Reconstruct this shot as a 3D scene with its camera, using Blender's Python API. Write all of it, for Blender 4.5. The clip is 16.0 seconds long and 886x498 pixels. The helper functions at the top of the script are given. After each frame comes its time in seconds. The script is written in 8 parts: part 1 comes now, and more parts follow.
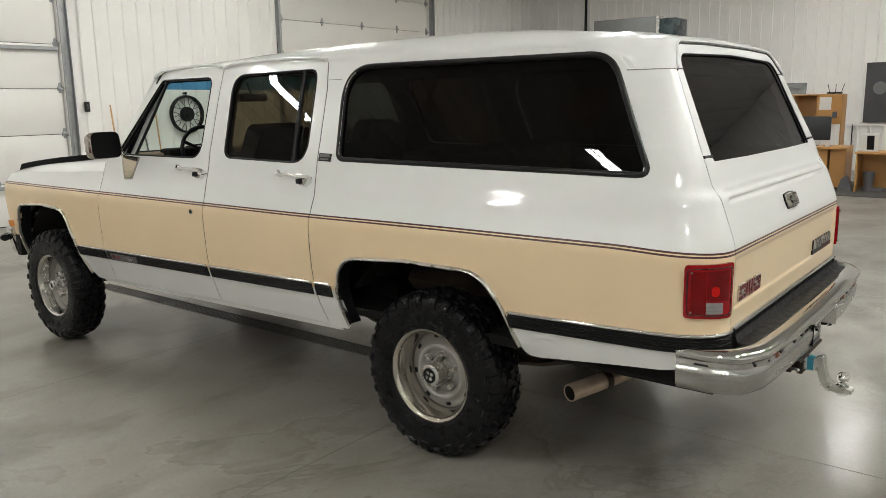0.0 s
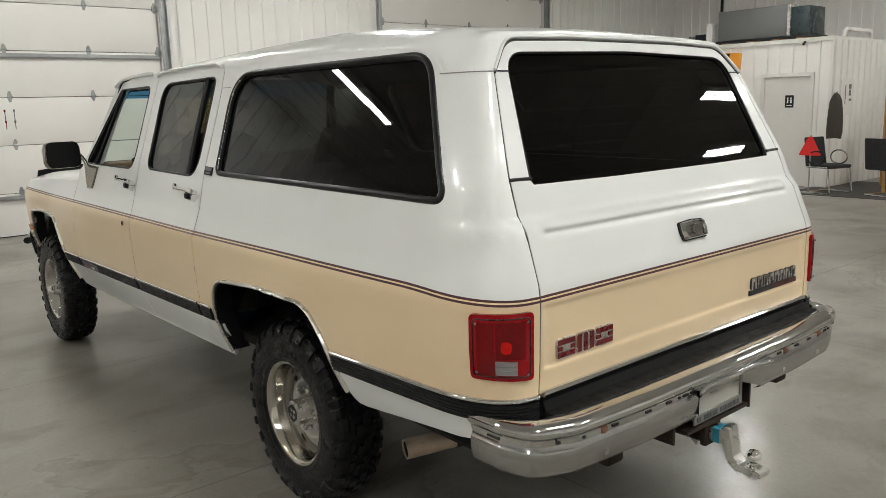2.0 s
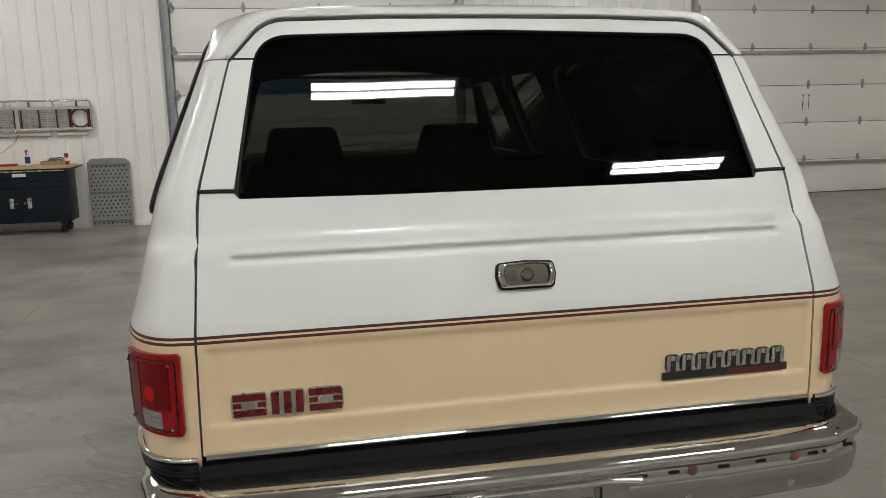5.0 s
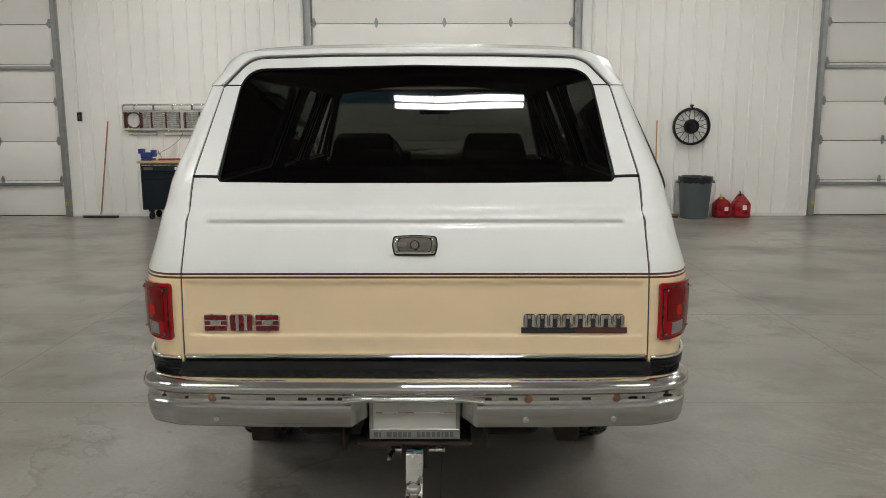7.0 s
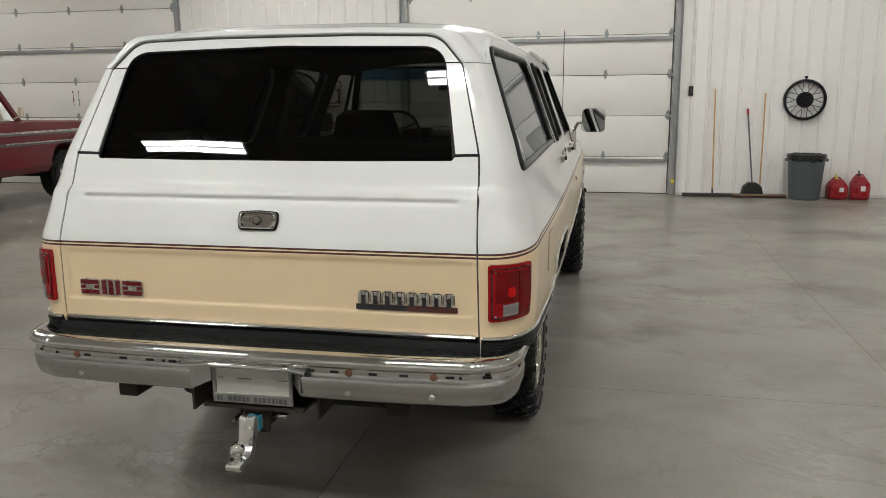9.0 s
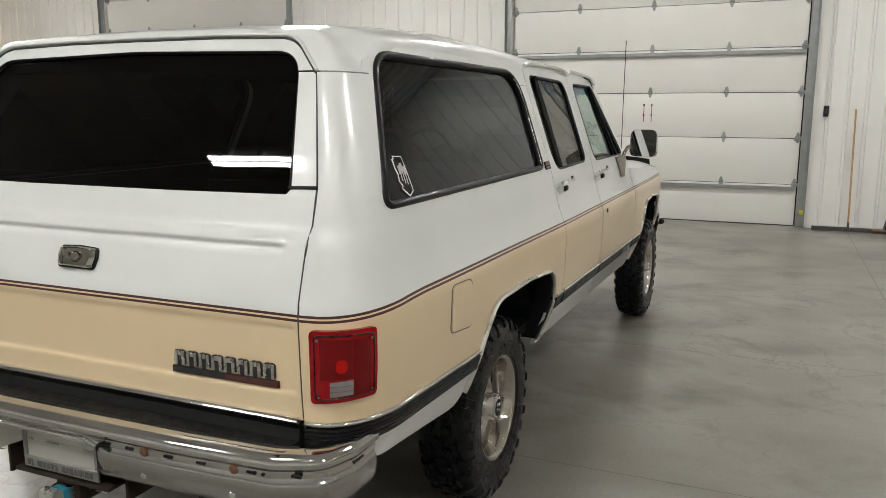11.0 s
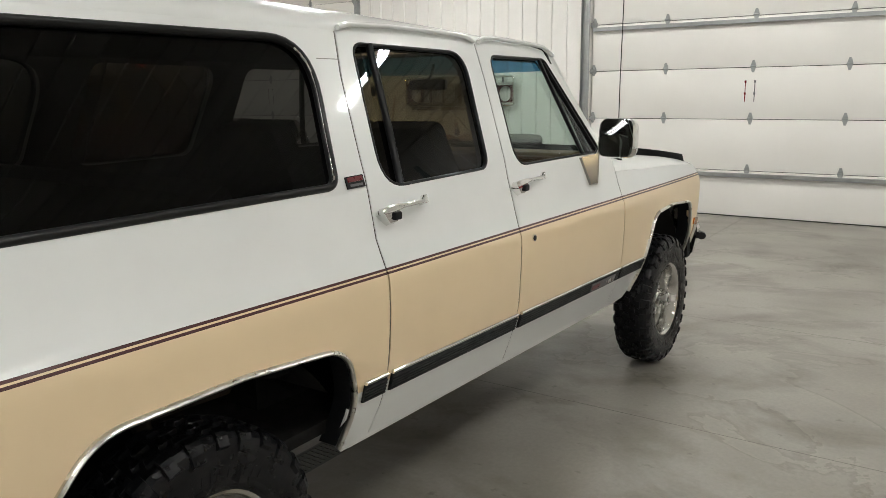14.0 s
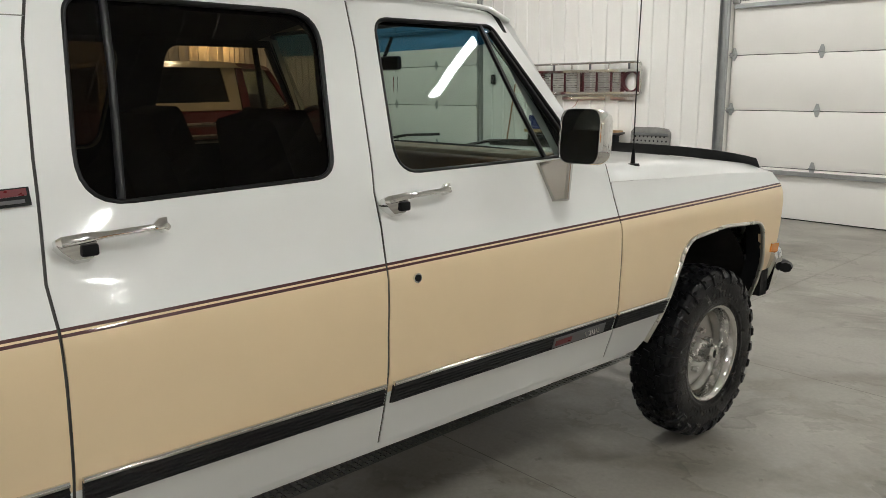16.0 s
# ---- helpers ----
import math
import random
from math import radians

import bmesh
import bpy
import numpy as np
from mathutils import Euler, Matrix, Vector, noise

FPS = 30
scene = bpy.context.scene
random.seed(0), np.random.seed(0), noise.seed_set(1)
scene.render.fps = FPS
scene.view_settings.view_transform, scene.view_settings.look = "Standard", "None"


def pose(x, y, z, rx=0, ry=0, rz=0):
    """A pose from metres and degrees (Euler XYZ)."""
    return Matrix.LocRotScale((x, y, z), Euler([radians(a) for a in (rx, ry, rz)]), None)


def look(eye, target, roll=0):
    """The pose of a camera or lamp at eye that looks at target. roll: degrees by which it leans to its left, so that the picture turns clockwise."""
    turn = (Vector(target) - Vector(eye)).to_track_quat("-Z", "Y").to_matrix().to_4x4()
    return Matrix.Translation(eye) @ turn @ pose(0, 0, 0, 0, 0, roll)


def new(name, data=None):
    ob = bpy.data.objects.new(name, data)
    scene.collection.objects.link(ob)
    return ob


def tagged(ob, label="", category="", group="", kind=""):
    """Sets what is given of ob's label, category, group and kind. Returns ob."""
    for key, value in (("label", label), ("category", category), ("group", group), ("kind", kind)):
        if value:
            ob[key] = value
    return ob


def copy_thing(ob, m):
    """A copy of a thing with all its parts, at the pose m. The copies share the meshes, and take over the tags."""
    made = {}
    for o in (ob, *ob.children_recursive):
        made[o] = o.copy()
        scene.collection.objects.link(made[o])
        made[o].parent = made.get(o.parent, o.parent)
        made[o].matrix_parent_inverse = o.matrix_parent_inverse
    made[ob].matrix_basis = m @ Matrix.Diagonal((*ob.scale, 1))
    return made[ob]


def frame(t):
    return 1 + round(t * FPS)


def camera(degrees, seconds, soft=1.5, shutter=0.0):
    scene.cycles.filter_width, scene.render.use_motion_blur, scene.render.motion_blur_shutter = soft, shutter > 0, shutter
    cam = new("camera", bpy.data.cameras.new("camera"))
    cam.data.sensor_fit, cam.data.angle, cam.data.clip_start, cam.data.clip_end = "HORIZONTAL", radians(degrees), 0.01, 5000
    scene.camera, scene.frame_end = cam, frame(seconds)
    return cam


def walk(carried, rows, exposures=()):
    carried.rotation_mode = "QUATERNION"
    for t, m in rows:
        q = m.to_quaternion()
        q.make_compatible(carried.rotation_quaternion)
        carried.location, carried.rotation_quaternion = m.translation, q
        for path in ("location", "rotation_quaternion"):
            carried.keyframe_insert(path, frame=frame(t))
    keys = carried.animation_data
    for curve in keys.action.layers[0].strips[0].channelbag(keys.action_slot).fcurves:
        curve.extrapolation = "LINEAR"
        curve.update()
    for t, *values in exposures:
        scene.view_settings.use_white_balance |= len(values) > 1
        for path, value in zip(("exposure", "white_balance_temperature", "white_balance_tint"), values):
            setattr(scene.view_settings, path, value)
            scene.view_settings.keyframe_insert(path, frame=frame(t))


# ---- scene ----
cam = camera(59.4, 16.0, soft=0.8)
PATH = [
    (0, (2.16, -3.525, 1.633), (0.947, -1.979, 1.26), -1.0),
    (0.5, (2.334, -3.243, 1.648), (1.039, -1.763, 1.277), -1.3),
    (1, (2.573, -2.979, 1.647), (1.203, -1.568, 1.28), -1.5),
    (1.5, (2.67, -2.654, 1.633), (1.226, -1.32, 1.268), -1.5),
    (2, (2.778, -2.35, 1.642), (1.264, -1.096, 1.277), -1.7),
    (2.5, (2.949, -2.045, 1.636), (1.366, -0.878, 1.272), -1.7),
    (3, (3.007, -1.717, 1.613), (1.354, -0.653, 1.243), -2.0),
    (3.2, (3.019, -1.59, 1.625), (1.338, -0.573, 1.251), -2.5),
    (5.3, (3.141, -0.402, 1.596), (1.189, -0.133, 1.257), -0.7),
    (5.5, (3.214, -0.299, 1.602), (1.252, -0.1, 1.27), -0.4),
    (6, (3.439, -0.182, 1.614), (1.467, -0.087, 1.289), -0.3),
    (6.5, (3.687, -0.101, 1.625), (1.714, -0.063, 1.297), -0.2),
    (7, (3.888, 0.111, 1.614), (1.915, 0.099, 1.286), -0.1),
    (7.5, (3.985, 0.339, 1.618), (2.017, 0.238, 1.277), -0.1),
    (8, (3.925, 0.597, 1.612), (1.968, 0.378, 1.262), -1.0),
    (8.5, (3.869, 0.887, 1.612), (1.928, 0.581, 1.24), -1.1),
    (9, (3.82, 1.199, 1.627), (1.901, 0.796, 1.237), -0.5),
    (9.2, (3.761, 1.288, 1.622), (1.851, 0.844, 1.228), -0.2),
    (11.3, (2.806, 1.966, 1.626), (1.015, 1.145, 1.283), 0.1),
    (11.5, (2.697, 2.001, 1.628), (0.919, 1.152, 1.285), 0.1),
    (12, (2.408, 2.115, 1.62), (0.658, 1.212, 1.271), -0.0),
    (12.5, (2.123, 2.213, 1.62), (0.402, 1.262, 1.254), -0.0),
    (13, (1.787, 2.246, 1.614), (0.094, 1.25, 1.239), -0.4),
    (13.5, (1.465, 2.321, 1.62), (-0.198, 1.282, 1.225), 0.1),
    (14, (1.189, 2.452, 1.64), (-0.431, 1.349, 1.246), -0.7),
    (14.5, (0.814, 2.481, 1.62), (-0.763, 1.315, 1.224), -0.9),
    (15, (0.474, 2.534, 1.613), (-1.043, 1.294, 1.209), -0.6),
    (15.5, (0.135, 2.635, 1.608), (-1.291, 1.291, 1.206), -0.8),
    (16, (-0.204, 2.648, 1.592), (-1.523, 1.203, 1.18), -0.6),
]
walk(cam, [(t, look(eye, target, roll)) for t, eye, target, roll in PATH],
     exposures=[(0, 0.27), (1.5, 0.13), (3, 0.03), (5.5, -0.28), (7, -0.14), (9, -0.06), (11.5, 0.0), (12.5, 0.12), (14.5, 0.25), (16, 0.18)])

# ---- world and lights ----
world = bpy.data.worlds.new("world")
scene.world = world
world.use_nodes = True
world.node_tree.nodes["Background"].inputs[0].default_value = (0.6, 0.6, 0.58, 1)
world.node_tree.nodes["Background"].inputs[1].default_value = 0.02
CEIL = 4.9


# ---- materials ----
def nodes_of(name):
    m = bpy.data.materials.new(name)
    m.use_nodes = True
    nt = m.node_tree
    return m, nt, nt.nodes["Principled BSDF"]


def noise_node(nt, scale, detail=4.0, rough=0.6, coords="Object", stretch=(1, 1, 1)):
    co = nt.nodes.new("ShaderNodeTexCoord")
    mp = nt.nodes.new("ShaderNodeMapping")
    mp.inputs["Scale"].default_value = stretch
    no = nt.nodes.new("ShaderNodeTexNoise")
    no.inputs["Scale"].default_value = scale
    no.inputs["Detail"].default_value = detail
    no.inputs["Roughness"].default_value = rough
    nt.links.new(co.outputs[coords], mp.inputs[0])
    nt.links.new(mp.outputs[0], no.inputs["Vector"])
    return no


def ramp(nt, src, stops):
    r = nt.nodes.new("ShaderNodeValToRGB")
    e = r.color_ramp.elements
    while len(e) < len(stops):
        e.new(0.5)
    for k, (p, c) in enumerate(stops):
        e[k].position = p
        e[k].color = (*c, 1) if len(c) == 3 else c
    nt.links.new(src, r.inputs[0])
    return r


def bump(nt, bsdf, src, strength, distance=0.01):
    b = nt.nodes.new("ShaderNodeBump")
    b.inputs["Strength"].default_value = strength
    b.inputs["Distance"].default_value = distance
    nt.links.new(src, b.inputs["Height"])
    nt.links.new(b.outputs[0], bsdf.inputs["Normal"])
    return b


def simple(name, color, rough=0.5, metal=0.0, vary=0.12, scale=12.0, bumpy=0.0, coat=0.0, fine=None):
    """A surface with two scales of variation in colour and roughness."""
    m, nt, b = nodes_of(name)
    b.inputs["Metallic"].default_value = metal
    b.inputs["Coat Weight"].default_value = coat
    b.inputs["Coat Roughness"].default_value = 0.05
    n1 = noise_node(nt, scale)
    n2 = noise_node(nt, fine or scale * 14, 2.0)
    mix = nt.nodes.new("ShaderNodeMath")
    mix.operation = "MULTIPLY_ADD"
    mix.inputs[1].default_value = 0.35
    nt.links.new(n2.outputs[0], mix.inputs[0])
    sc = nt.nodes.new("ShaderNodeMath")
    sc.operation = "MULTIPLY"
    sc.inputs[1].default_value = 0.65
    nt.links.new(n1.outputs[0], sc.inputs[0])
    nt.links.new(sc.outputs[0], mix.inputs[2])
    lo = [c * (1 - vary) for c in color]
    hi = [min(1, c * (1 + vary)) for c in color]
    r = ramp(nt, mix.outputs[0], [(0.3, lo), (0.7, hi)])
    nt.links.new(r.outputs[0], b.inputs["Base Color"])
    rr = nt.nodes.new("ShaderNodeMapRange")
    rr.interpolation_type = "SMOOTHERSTEP"
    rr.inputs[1].default_value, rr.inputs[2].default_value = 0.3, 0.7
    rr.inputs[3].default_value, rr.inputs[4].default_value = rough * 0.85, min(1, rough * 1.15)
    nt.links.new(n1.outputs[0], rr.inputs[0])
    nt.links.new(rr.outputs[0], b.inputs["Roughness"])
    if bumpy:
        bump(nt, b, n2.outputs[0], bumpy, 0.004)
    return m


def paint_material():
    """White over tan with a twin brown pinstripe."""
    m, nt, b = nodes_of("two_tone_paint")
    co = nt.nodes.new("ShaderNodeTexCoord")
    sep = nt.nodes.new("ShaderNodeSeparateXYZ")
    nt.links.new(co.outputs["Object"], sep.inputs[0])
    level = sep.outputs[2]
    # the line climbs a little behind the doors and dips again round the rear corner
    for x0, x1, z0, z1 in ((-0.9, 0.3, -0.010, -0.018), (0.90, 1.30, 0.0, 0.0125)):
        bend = nt.nodes.new("ShaderNodeMapRange")
        bend.interpolation_type = "SMOOTHSTEP"
        bend.inputs[1].default_value, bend.inputs[2].default_value, bend.inputs[3].default_value, bend.inputs[4].default_value = x0, x1, z0, z1
        nt.links.new(sep.outputs[0], bend.inputs[0])
        add = nt.nodes.new("ShaderNodeMath")
        add.operation = "ADD"
        nt.links.new(level, add.inputs[0])
        nt.links.new(bend.outputs[0], add.inputs[1])
        level = add.outputs[0]
    mr = nt.nodes.new("ShaderNodeMapRange")
    mr.inputs[1].default_value, mr.inputs[2].default_value = 0.6, 1.2
    nt.links.new(level, mr.inputs[0])
    white, tan, brown = (0.80, 0.81, 0.797), (0.82, 0.640, 0.410), (0.062, 0.012, 0.012)
    pos = lambda z: (z - 0.6) / 0.6
    r = ramp(nt, mr.outputs[0], [(0.0, tan), (pos(1.0794), brown), (pos(1.0852), tan), (pos(1.0920), brown), (pos(1.0986), white)])
    r.color_ramp.interpolation = "CONSTANT"
    # white again below the side mouldings, which slope down towards the front
    slope = nt.nodes.new("ShaderNodeMath")
    slope.operation = "MULTIPLY_ADD"
    slope.inputs[1].default_value = -0.0207
    nt.links.new(sep.outputs[0], slope.inputs[0])
    nt.links.new(sep.outputs[2], slope.inputs[2])
    below = nt.nodes.new("ShaderNodeMath")
    below.operation = "LESS_THAN"
    below.inputs[1].default_value = 0.756
    nt.links.new(slope.outputs[0], below.inputs[0])
    two = nt.nodes.new("ShaderNodeMixRGB")
    two.inputs[2].default_value = (*white, 1)
    nt.links.new(below.outputs[0], two.inputs[0])
    nt.links.new(r.outputs[0], two.inputs[1])
    n = noise_node(nt, 3.0, 3.0)
    hsv = nt.nodes.new("ShaderNodeHueSaturation")
    v = nt.nodes.new("ShaderNodeMapRange")
    v.inputs[1].default_value, v.inputs[2].default_value, v.inputs[3].default_value, v.inputs[4].default_value = 0.3, 0.7, 0.98, 1.02
    nt.links.new(n.outputs[0], v.inputs[0])
    nt.links.new(v.outputs[0], hsv.inputs["Value"])
    nt.links.new(two.outputs[0], hsv.inputs["Color"])
    nt.links.new(hsv.outputs[0], b.inputs["Base Color"])
    b.inputs["Roughness"].default_value = 0.34
    b.inputs["Coat Weight"].default_value = 0.7
    b.inputs["Coat Roughness"].default_value = 0.05
    peel = noise_node(nt, 60.0, 1.0)
    bump(nt, b, peel.outputs[0], 0.03, 0.002)
    return m


def glass(name, tint, gloss_rough=0.0, ior=1.31):
    """A thin pane: tinted see-through with a mirror sheen by its index of refraction."""
    m, nt, b = nodes_of(name)
    nt.nodes.remove(b)
    out = nt.nodes["Material Output"]
    tr = nt.nodes.new("ShaderNodeBsdfTransparent")
    tr.inputs[0].default_value = (*tint, 1)
    gl = nt.nodes.new("ShaderNodeBsdfGlossy")
    gl.inputs["Roughness"].default_value = gloss_rough
    gl.inputs["Color"].default_value = (0.95, 0.97, 1.0, 1)
    fr = nt.nodes.new("ShaderNodeFresnel")
    fr.inputs[0].default_value = ior
    mx = nt.nodes.new("ShaderNodeMixShader")
    nt.links.new(fr.outputs[0], mx.inputs[0])
    nt.links.new(tr.outputs[0], mx.inputs[1])
    nt.links.new(gl.outputs[0], mx.inputs[2])
    nt.links.new(mx.outputs[0], out.inputs[0])
    # slow waves in the pane bend the reflections
    n = noise_node(nt, 2.2, 1.0)
    bp = nt.nodes.new("ShaderNodeBump")
    bp.inputs["Strength"].default_value = 0.02
    bp.inputs["Distance"].default_value = 0.05
    nt.links.new(n.outputs[0], bp.inputs["Height"])
    nt.links.new(bp.outputs[0], gl.inputs["Normal"])
    return m


def concrete_material():
    m, nt, b = nodes_of("polished_concrete")
    n1 = noise_node(nt, 0.38, 3.0, 0.5)
    n1.inputs["Distortion"].default_value = 0.2
    n2 = noise_node(nt, 1.3, 2.5, 0.45)
    n2.inputs["Distortion"].default_value = 0.1
    n3 = noise_node(nt, 45.0, 3.0, 0.6)
    mix = nt.nodes.new("ShaderNodeMix")
    mix.data_type = "FLOAT"
    mix.inputs[0].default_value = 0.36
    nt.links.new(n1.outputs[0], mix.inputs[2])
    nt.links.new(n2.outputs[0], mix.inputs[3])
    r = ramp(nt, mix.outputs[0], [(0.30, (0.190, 0.175, 0.151)), (0.44, (0.258, 0.240, 0.211)), (0.56, (0.305, 0.286, 0.255)), (0.72, (0.365, 0.345, 0.313))])
    r.color_ramp.interpolation = "B_SPLINE"
    # small dark spots and oil marks
    sp = noise_node(nt, 1.1, 2.5, 0.45)
    sr = ramp(nt, sp.outputs[0], [(0.55, (1, 1, 1)), (0.78, (0.80, 0.785, 0.765))])
    sr.color_ramp.interpolation = "B_SPLINE"
    mu = nt.nodes.new("ShaderNodeMixRGB")
    mu.blend_type = "MULTIPLY"
    mu.inputs[0].default_value = 1.0
    # thin trowel wisps that come and go, and a few drops
    wi = noise_node(nt, 0.7, 3.0, 0.5, stretch=(1.0, 0.5, 1))
    wi.inputs["Distortion"].default_value = 0.5
    wr = ramp(nt, wi.outputs[0], [(0.40, (1, 1, 1)), (0.49, (0.84, 0.83, 0.815)), (0.60, (1, 1, 1))])
    mask = noise_node(nt, 0.55, 3.0, 0.5, stretch=(1, 1, 1.7))
    mr = ramp(nt, mask.outputs[0], [(0.42, (0, 0, 0)), (0.66, (1, 1, 1))])
    for one in (wr, mr):
        one.color_ramp.interpolation = "B_SPLINE"
    m1 = nt.nodes.new("ShaderNodeMixRGB")
    m1.blend_type = "MULTIPLY"
    nt.links.new(mr.outputs[0], m1.inputs[0])
    nt.links.new(r.outputs[0], m1.inputs[1])
    nt.links.new(wr.outputs[0], m1.inputs[2])
    co = nt.nodes.new("ShaderNodeTexCoord")
    vo = nt.nodes.new("ShaderNodeTexVoronoi")
    vo.inputs["Scale"].default_value = 1.7
    nt.links.new(co.outputs["Object"], vo.inputs["Vector"])
    vr = ramp(nt, vo.outputs["Distance"], [(0.0, (0.35, 0.33, 0.31)), (0.012, (0.45, 0.43, 0.41)), (0.024, (1, 1, 1))])
    m2 = nt.nodes.new("ShaderNodeMixRGB")
    m2.blend_type = "MULTIPLY"
    m2.inputs[0].default_value = 0.8
    nt.links.new(m1.outputs[0], m2.inputs[1])
    nt.links.new(vr.outputs[0], m2.inputs[2])
    nt.links.new(m2.outputs[0], mu.inputs[1])
    nt.links.new(sr.outputs[0], mu.inputs[2])
    # cloudy mottling: soft drifts with a little fine grain in them
    n4 = noise_node(nt, 1.7, 5.0, 0.52, stretch=(1.0, 0.6, 1))
    n4.inputs["Distortion"].default_value = 0.25
    mo = ramp(nt, n4.outputs[0], [(0.25, (0.76, 0.75, 0.73)), (0.42, (0.92, 0.913, 0.90)), (0.56, (1.0, 1.0, 1.0)), (0.75, (1.05, 1.05, 1.05))])
    mo.color_ramp.interpolation = "B_SPLINE"
    m4 = nt.nodes.new("ShaderNodeMixRGB")
    m4.blend_type = "MULTIPLY"
    m4.inputs[0].default_value = 1.0
    nt.links.new(mu.outputs[0], m4.inputs[1])
    nt.links.new(mo.outputs[0], m4.inputs[2])
    # dark scuffs with ragged edges, in drifts, and pale trowel swirls
    last = m4
    drift = noise_node(nt, 0.33, 2.0, 0.5, stretch=(1, 1, 2.3))
    for scale, detail, twist, stops, lo, hi in ((1.5, 8.0, 0.35, [(0.50, (1, 1, 1)), (0.60, (0.75, 0.74, 0.715)), (0.72, (0.48, 0.47, 0.45))], 0.24, 0.48),
                                                (0.9, 7.0, 0.9, [(0.475, (1, 1, 1)), (0.495, (1.09, 1.09, 1.08)), (0.503, (0.78, 0.77, 0.75)), (0.53, (1, 1, 1))], 0.40, 0.58),
                                                (14.0, 3.0, 0.3, [(0.66, (1, 1, 1)), (0.74, (0.68, 0.67, 0.65))], 0.30, 0.56)):
        mark = noise_node(nt, scale, detail, 0.58, stretch=(1.0, 0.72, 1))
        mark.inputs["Distortion"].default_value = twist
        tone = ramp(nt, mark.outputs[0], stops)
        where = nt.nodes.new("ShaderNodeMapRange")
        where.inputs[1].default_value, where.inputs[2].default_value = lo, hi
        nt.links.new(drift.outputs[0], where.inputs[0])
        mul = nt.nodes.new("ShaderNodeMixRGB")
        mul.blend_type = "MULTIPLY"
        nt.links.new(where.outputs[0], mul.inputs[0])
        nt.links.new(last.outputs[0], mul.inputs[1])
        nt.links.new(tone.outputs[0], mul.inputs[2])
        last = mul
    gr = ramp(nt, n3.outputs[0], [(0.25, (0.90, 0.90, 0.90)), (0.75, (1.06, 1.06, 1.06))])
    mu2 = nt.nodes.new("ShaderNodeMixRGB")
    mu2.blend_type = "MULTIPLY"
    mu2.inputs[0].default_value = 1.0
    nt.links.new(last.outputs[0], mu2.inputs[1])
    nt.links.new(gr.outputs[0], mu2.inputs[2])
    nt.links.new(mu2.outputs[0], b.inputs["Base Color"])
    b.inputs["Roughness"].default_value = 0.42
    # worn glossy sealer with fine crazing
    b.inputs["Coat Weight"].default_value = 0.3
    rr = nt.nodes.new("ShaderNodeMapRange")
    rr.inputs[1].default_value, rr.inputs[2].default_value, rr.inputs[3].default_value, rr.inputs[4].default_value = 0.35, 0.65, 0.08, 0.16
    nt.links.new(n2.outputs[0], rr.inputs[0])
    nt.links.new(rr.outputs[0], b.inputs["Coat Roughness"])
    craze = noise_node(nt, 5.0, 8.0, 0.65)
    relief = nt.nodes.new("ShaderNodeBump")
    relief.inputs["Strength"].default_value = 0.16
    relief.inputs["Distance"].default_value = 0.02
    nt.links.new(craze.outputs[0], relief.inputs["Height"])
    nt.links.new(relief.outputs[0], b.inputs["Coat Normal"])
    return m


def emitter(name, color, strength):
    m, nt, b = nodes_of(name)
    b.inputs["Base Color"].default_value = (0.8, 0.8, 0.8, 1)
    b.inputs["Emission Color"].default_value = (*color, 1)
    b.inputs["Emission Strength"].default_value = strength
    return m


PAINT = paint_material()
WHITE_PAINT = PAINT
CHROME = simple("chrome", (0.78, 0.78, 0.77), 0.06, 1.0, 0.04, 8)
SATIN_TRIM = simple("satin_trim_metal", (0.66, 0.64, 0.60), 0.30, 1.0, 0.06, 10)
BUMPER_CHROME = simple("bumper_chrome", (0.60, 0.60, 0.59), 0.07, 1.0, 0.06, 6)
# chrome with dim reflections put into a darker base colour
SHADED_CHROME = simple("shaded_chrome", (0.46, 0.44, 0.41), 0.12, 1.0, 0.05, 6)
DULL_CHROME = simple("brushed_steel", (0.62, 0.61, 0.59), 0.27, 1.0, 0.1, 20)
ALLOY = simple("silver_wheel_paint", (0.36, 0.345, 0.32), 0.42, 0.35, 0.06, 14)
RUBBER = simple("tyre_rubber", (0.0058, 0.0060, 0.0068), 0.30, 0.0, 0.3, 25, 0.25)
RUBBER.node_tree.nodes["Principled BSDF"].inputs["Specular IOR Level"].default_value = 0.20
BLACK = simple("black_trim", (0.0060, 0.0062, 0.007), 0.50, 0.0, 0.2, 30)
SHUT = simple("shut_line_rubber", (0.050, 0.047, 0.043), 0.6, 0.0, 0.2, 30)
SEAM_GREY = simple("seam_sealer_grey", (0.24, 0.235, 0.22), 0.6, 0.0, 0.2, 30)
SEAL = simple("window_rubber", (0.009, 0.009, 0.0095), 0.33, 0.0, 0.25, 40)
UNDER = simple("underbody_black", (0.012, 0.011, 0.010), 0.75, 0.0, 0.5, 9, 0.3)
BOLT_RUST = simple("rusty_bolt_head", (0.17, 0.075, 0.045), 0.75, 0.0, 0.3, 40)
RUST = simple("rusty_steel", (0.032, 0.021, 0.015), 0.8, 0.2, 0.5, 16, 0.4)
EXHAUST = simple("exhaust_pipe_steel", (0.42, 0.33, 0.25), 0.5, 0.5, 0.3, 20, 0.1)
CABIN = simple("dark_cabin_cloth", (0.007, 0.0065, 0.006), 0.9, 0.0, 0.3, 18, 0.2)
SADDLE = simple("saddle_brown_vinyl", (0.16, 0.075, 0.035), 0.5, 0.0, 0.15, 15, 0.1)
DASHTOP = simple("tan_dash_pad", (0.26, 0.17, 0.10), 0.55, 0.0, 0.12, 15, 0.1)
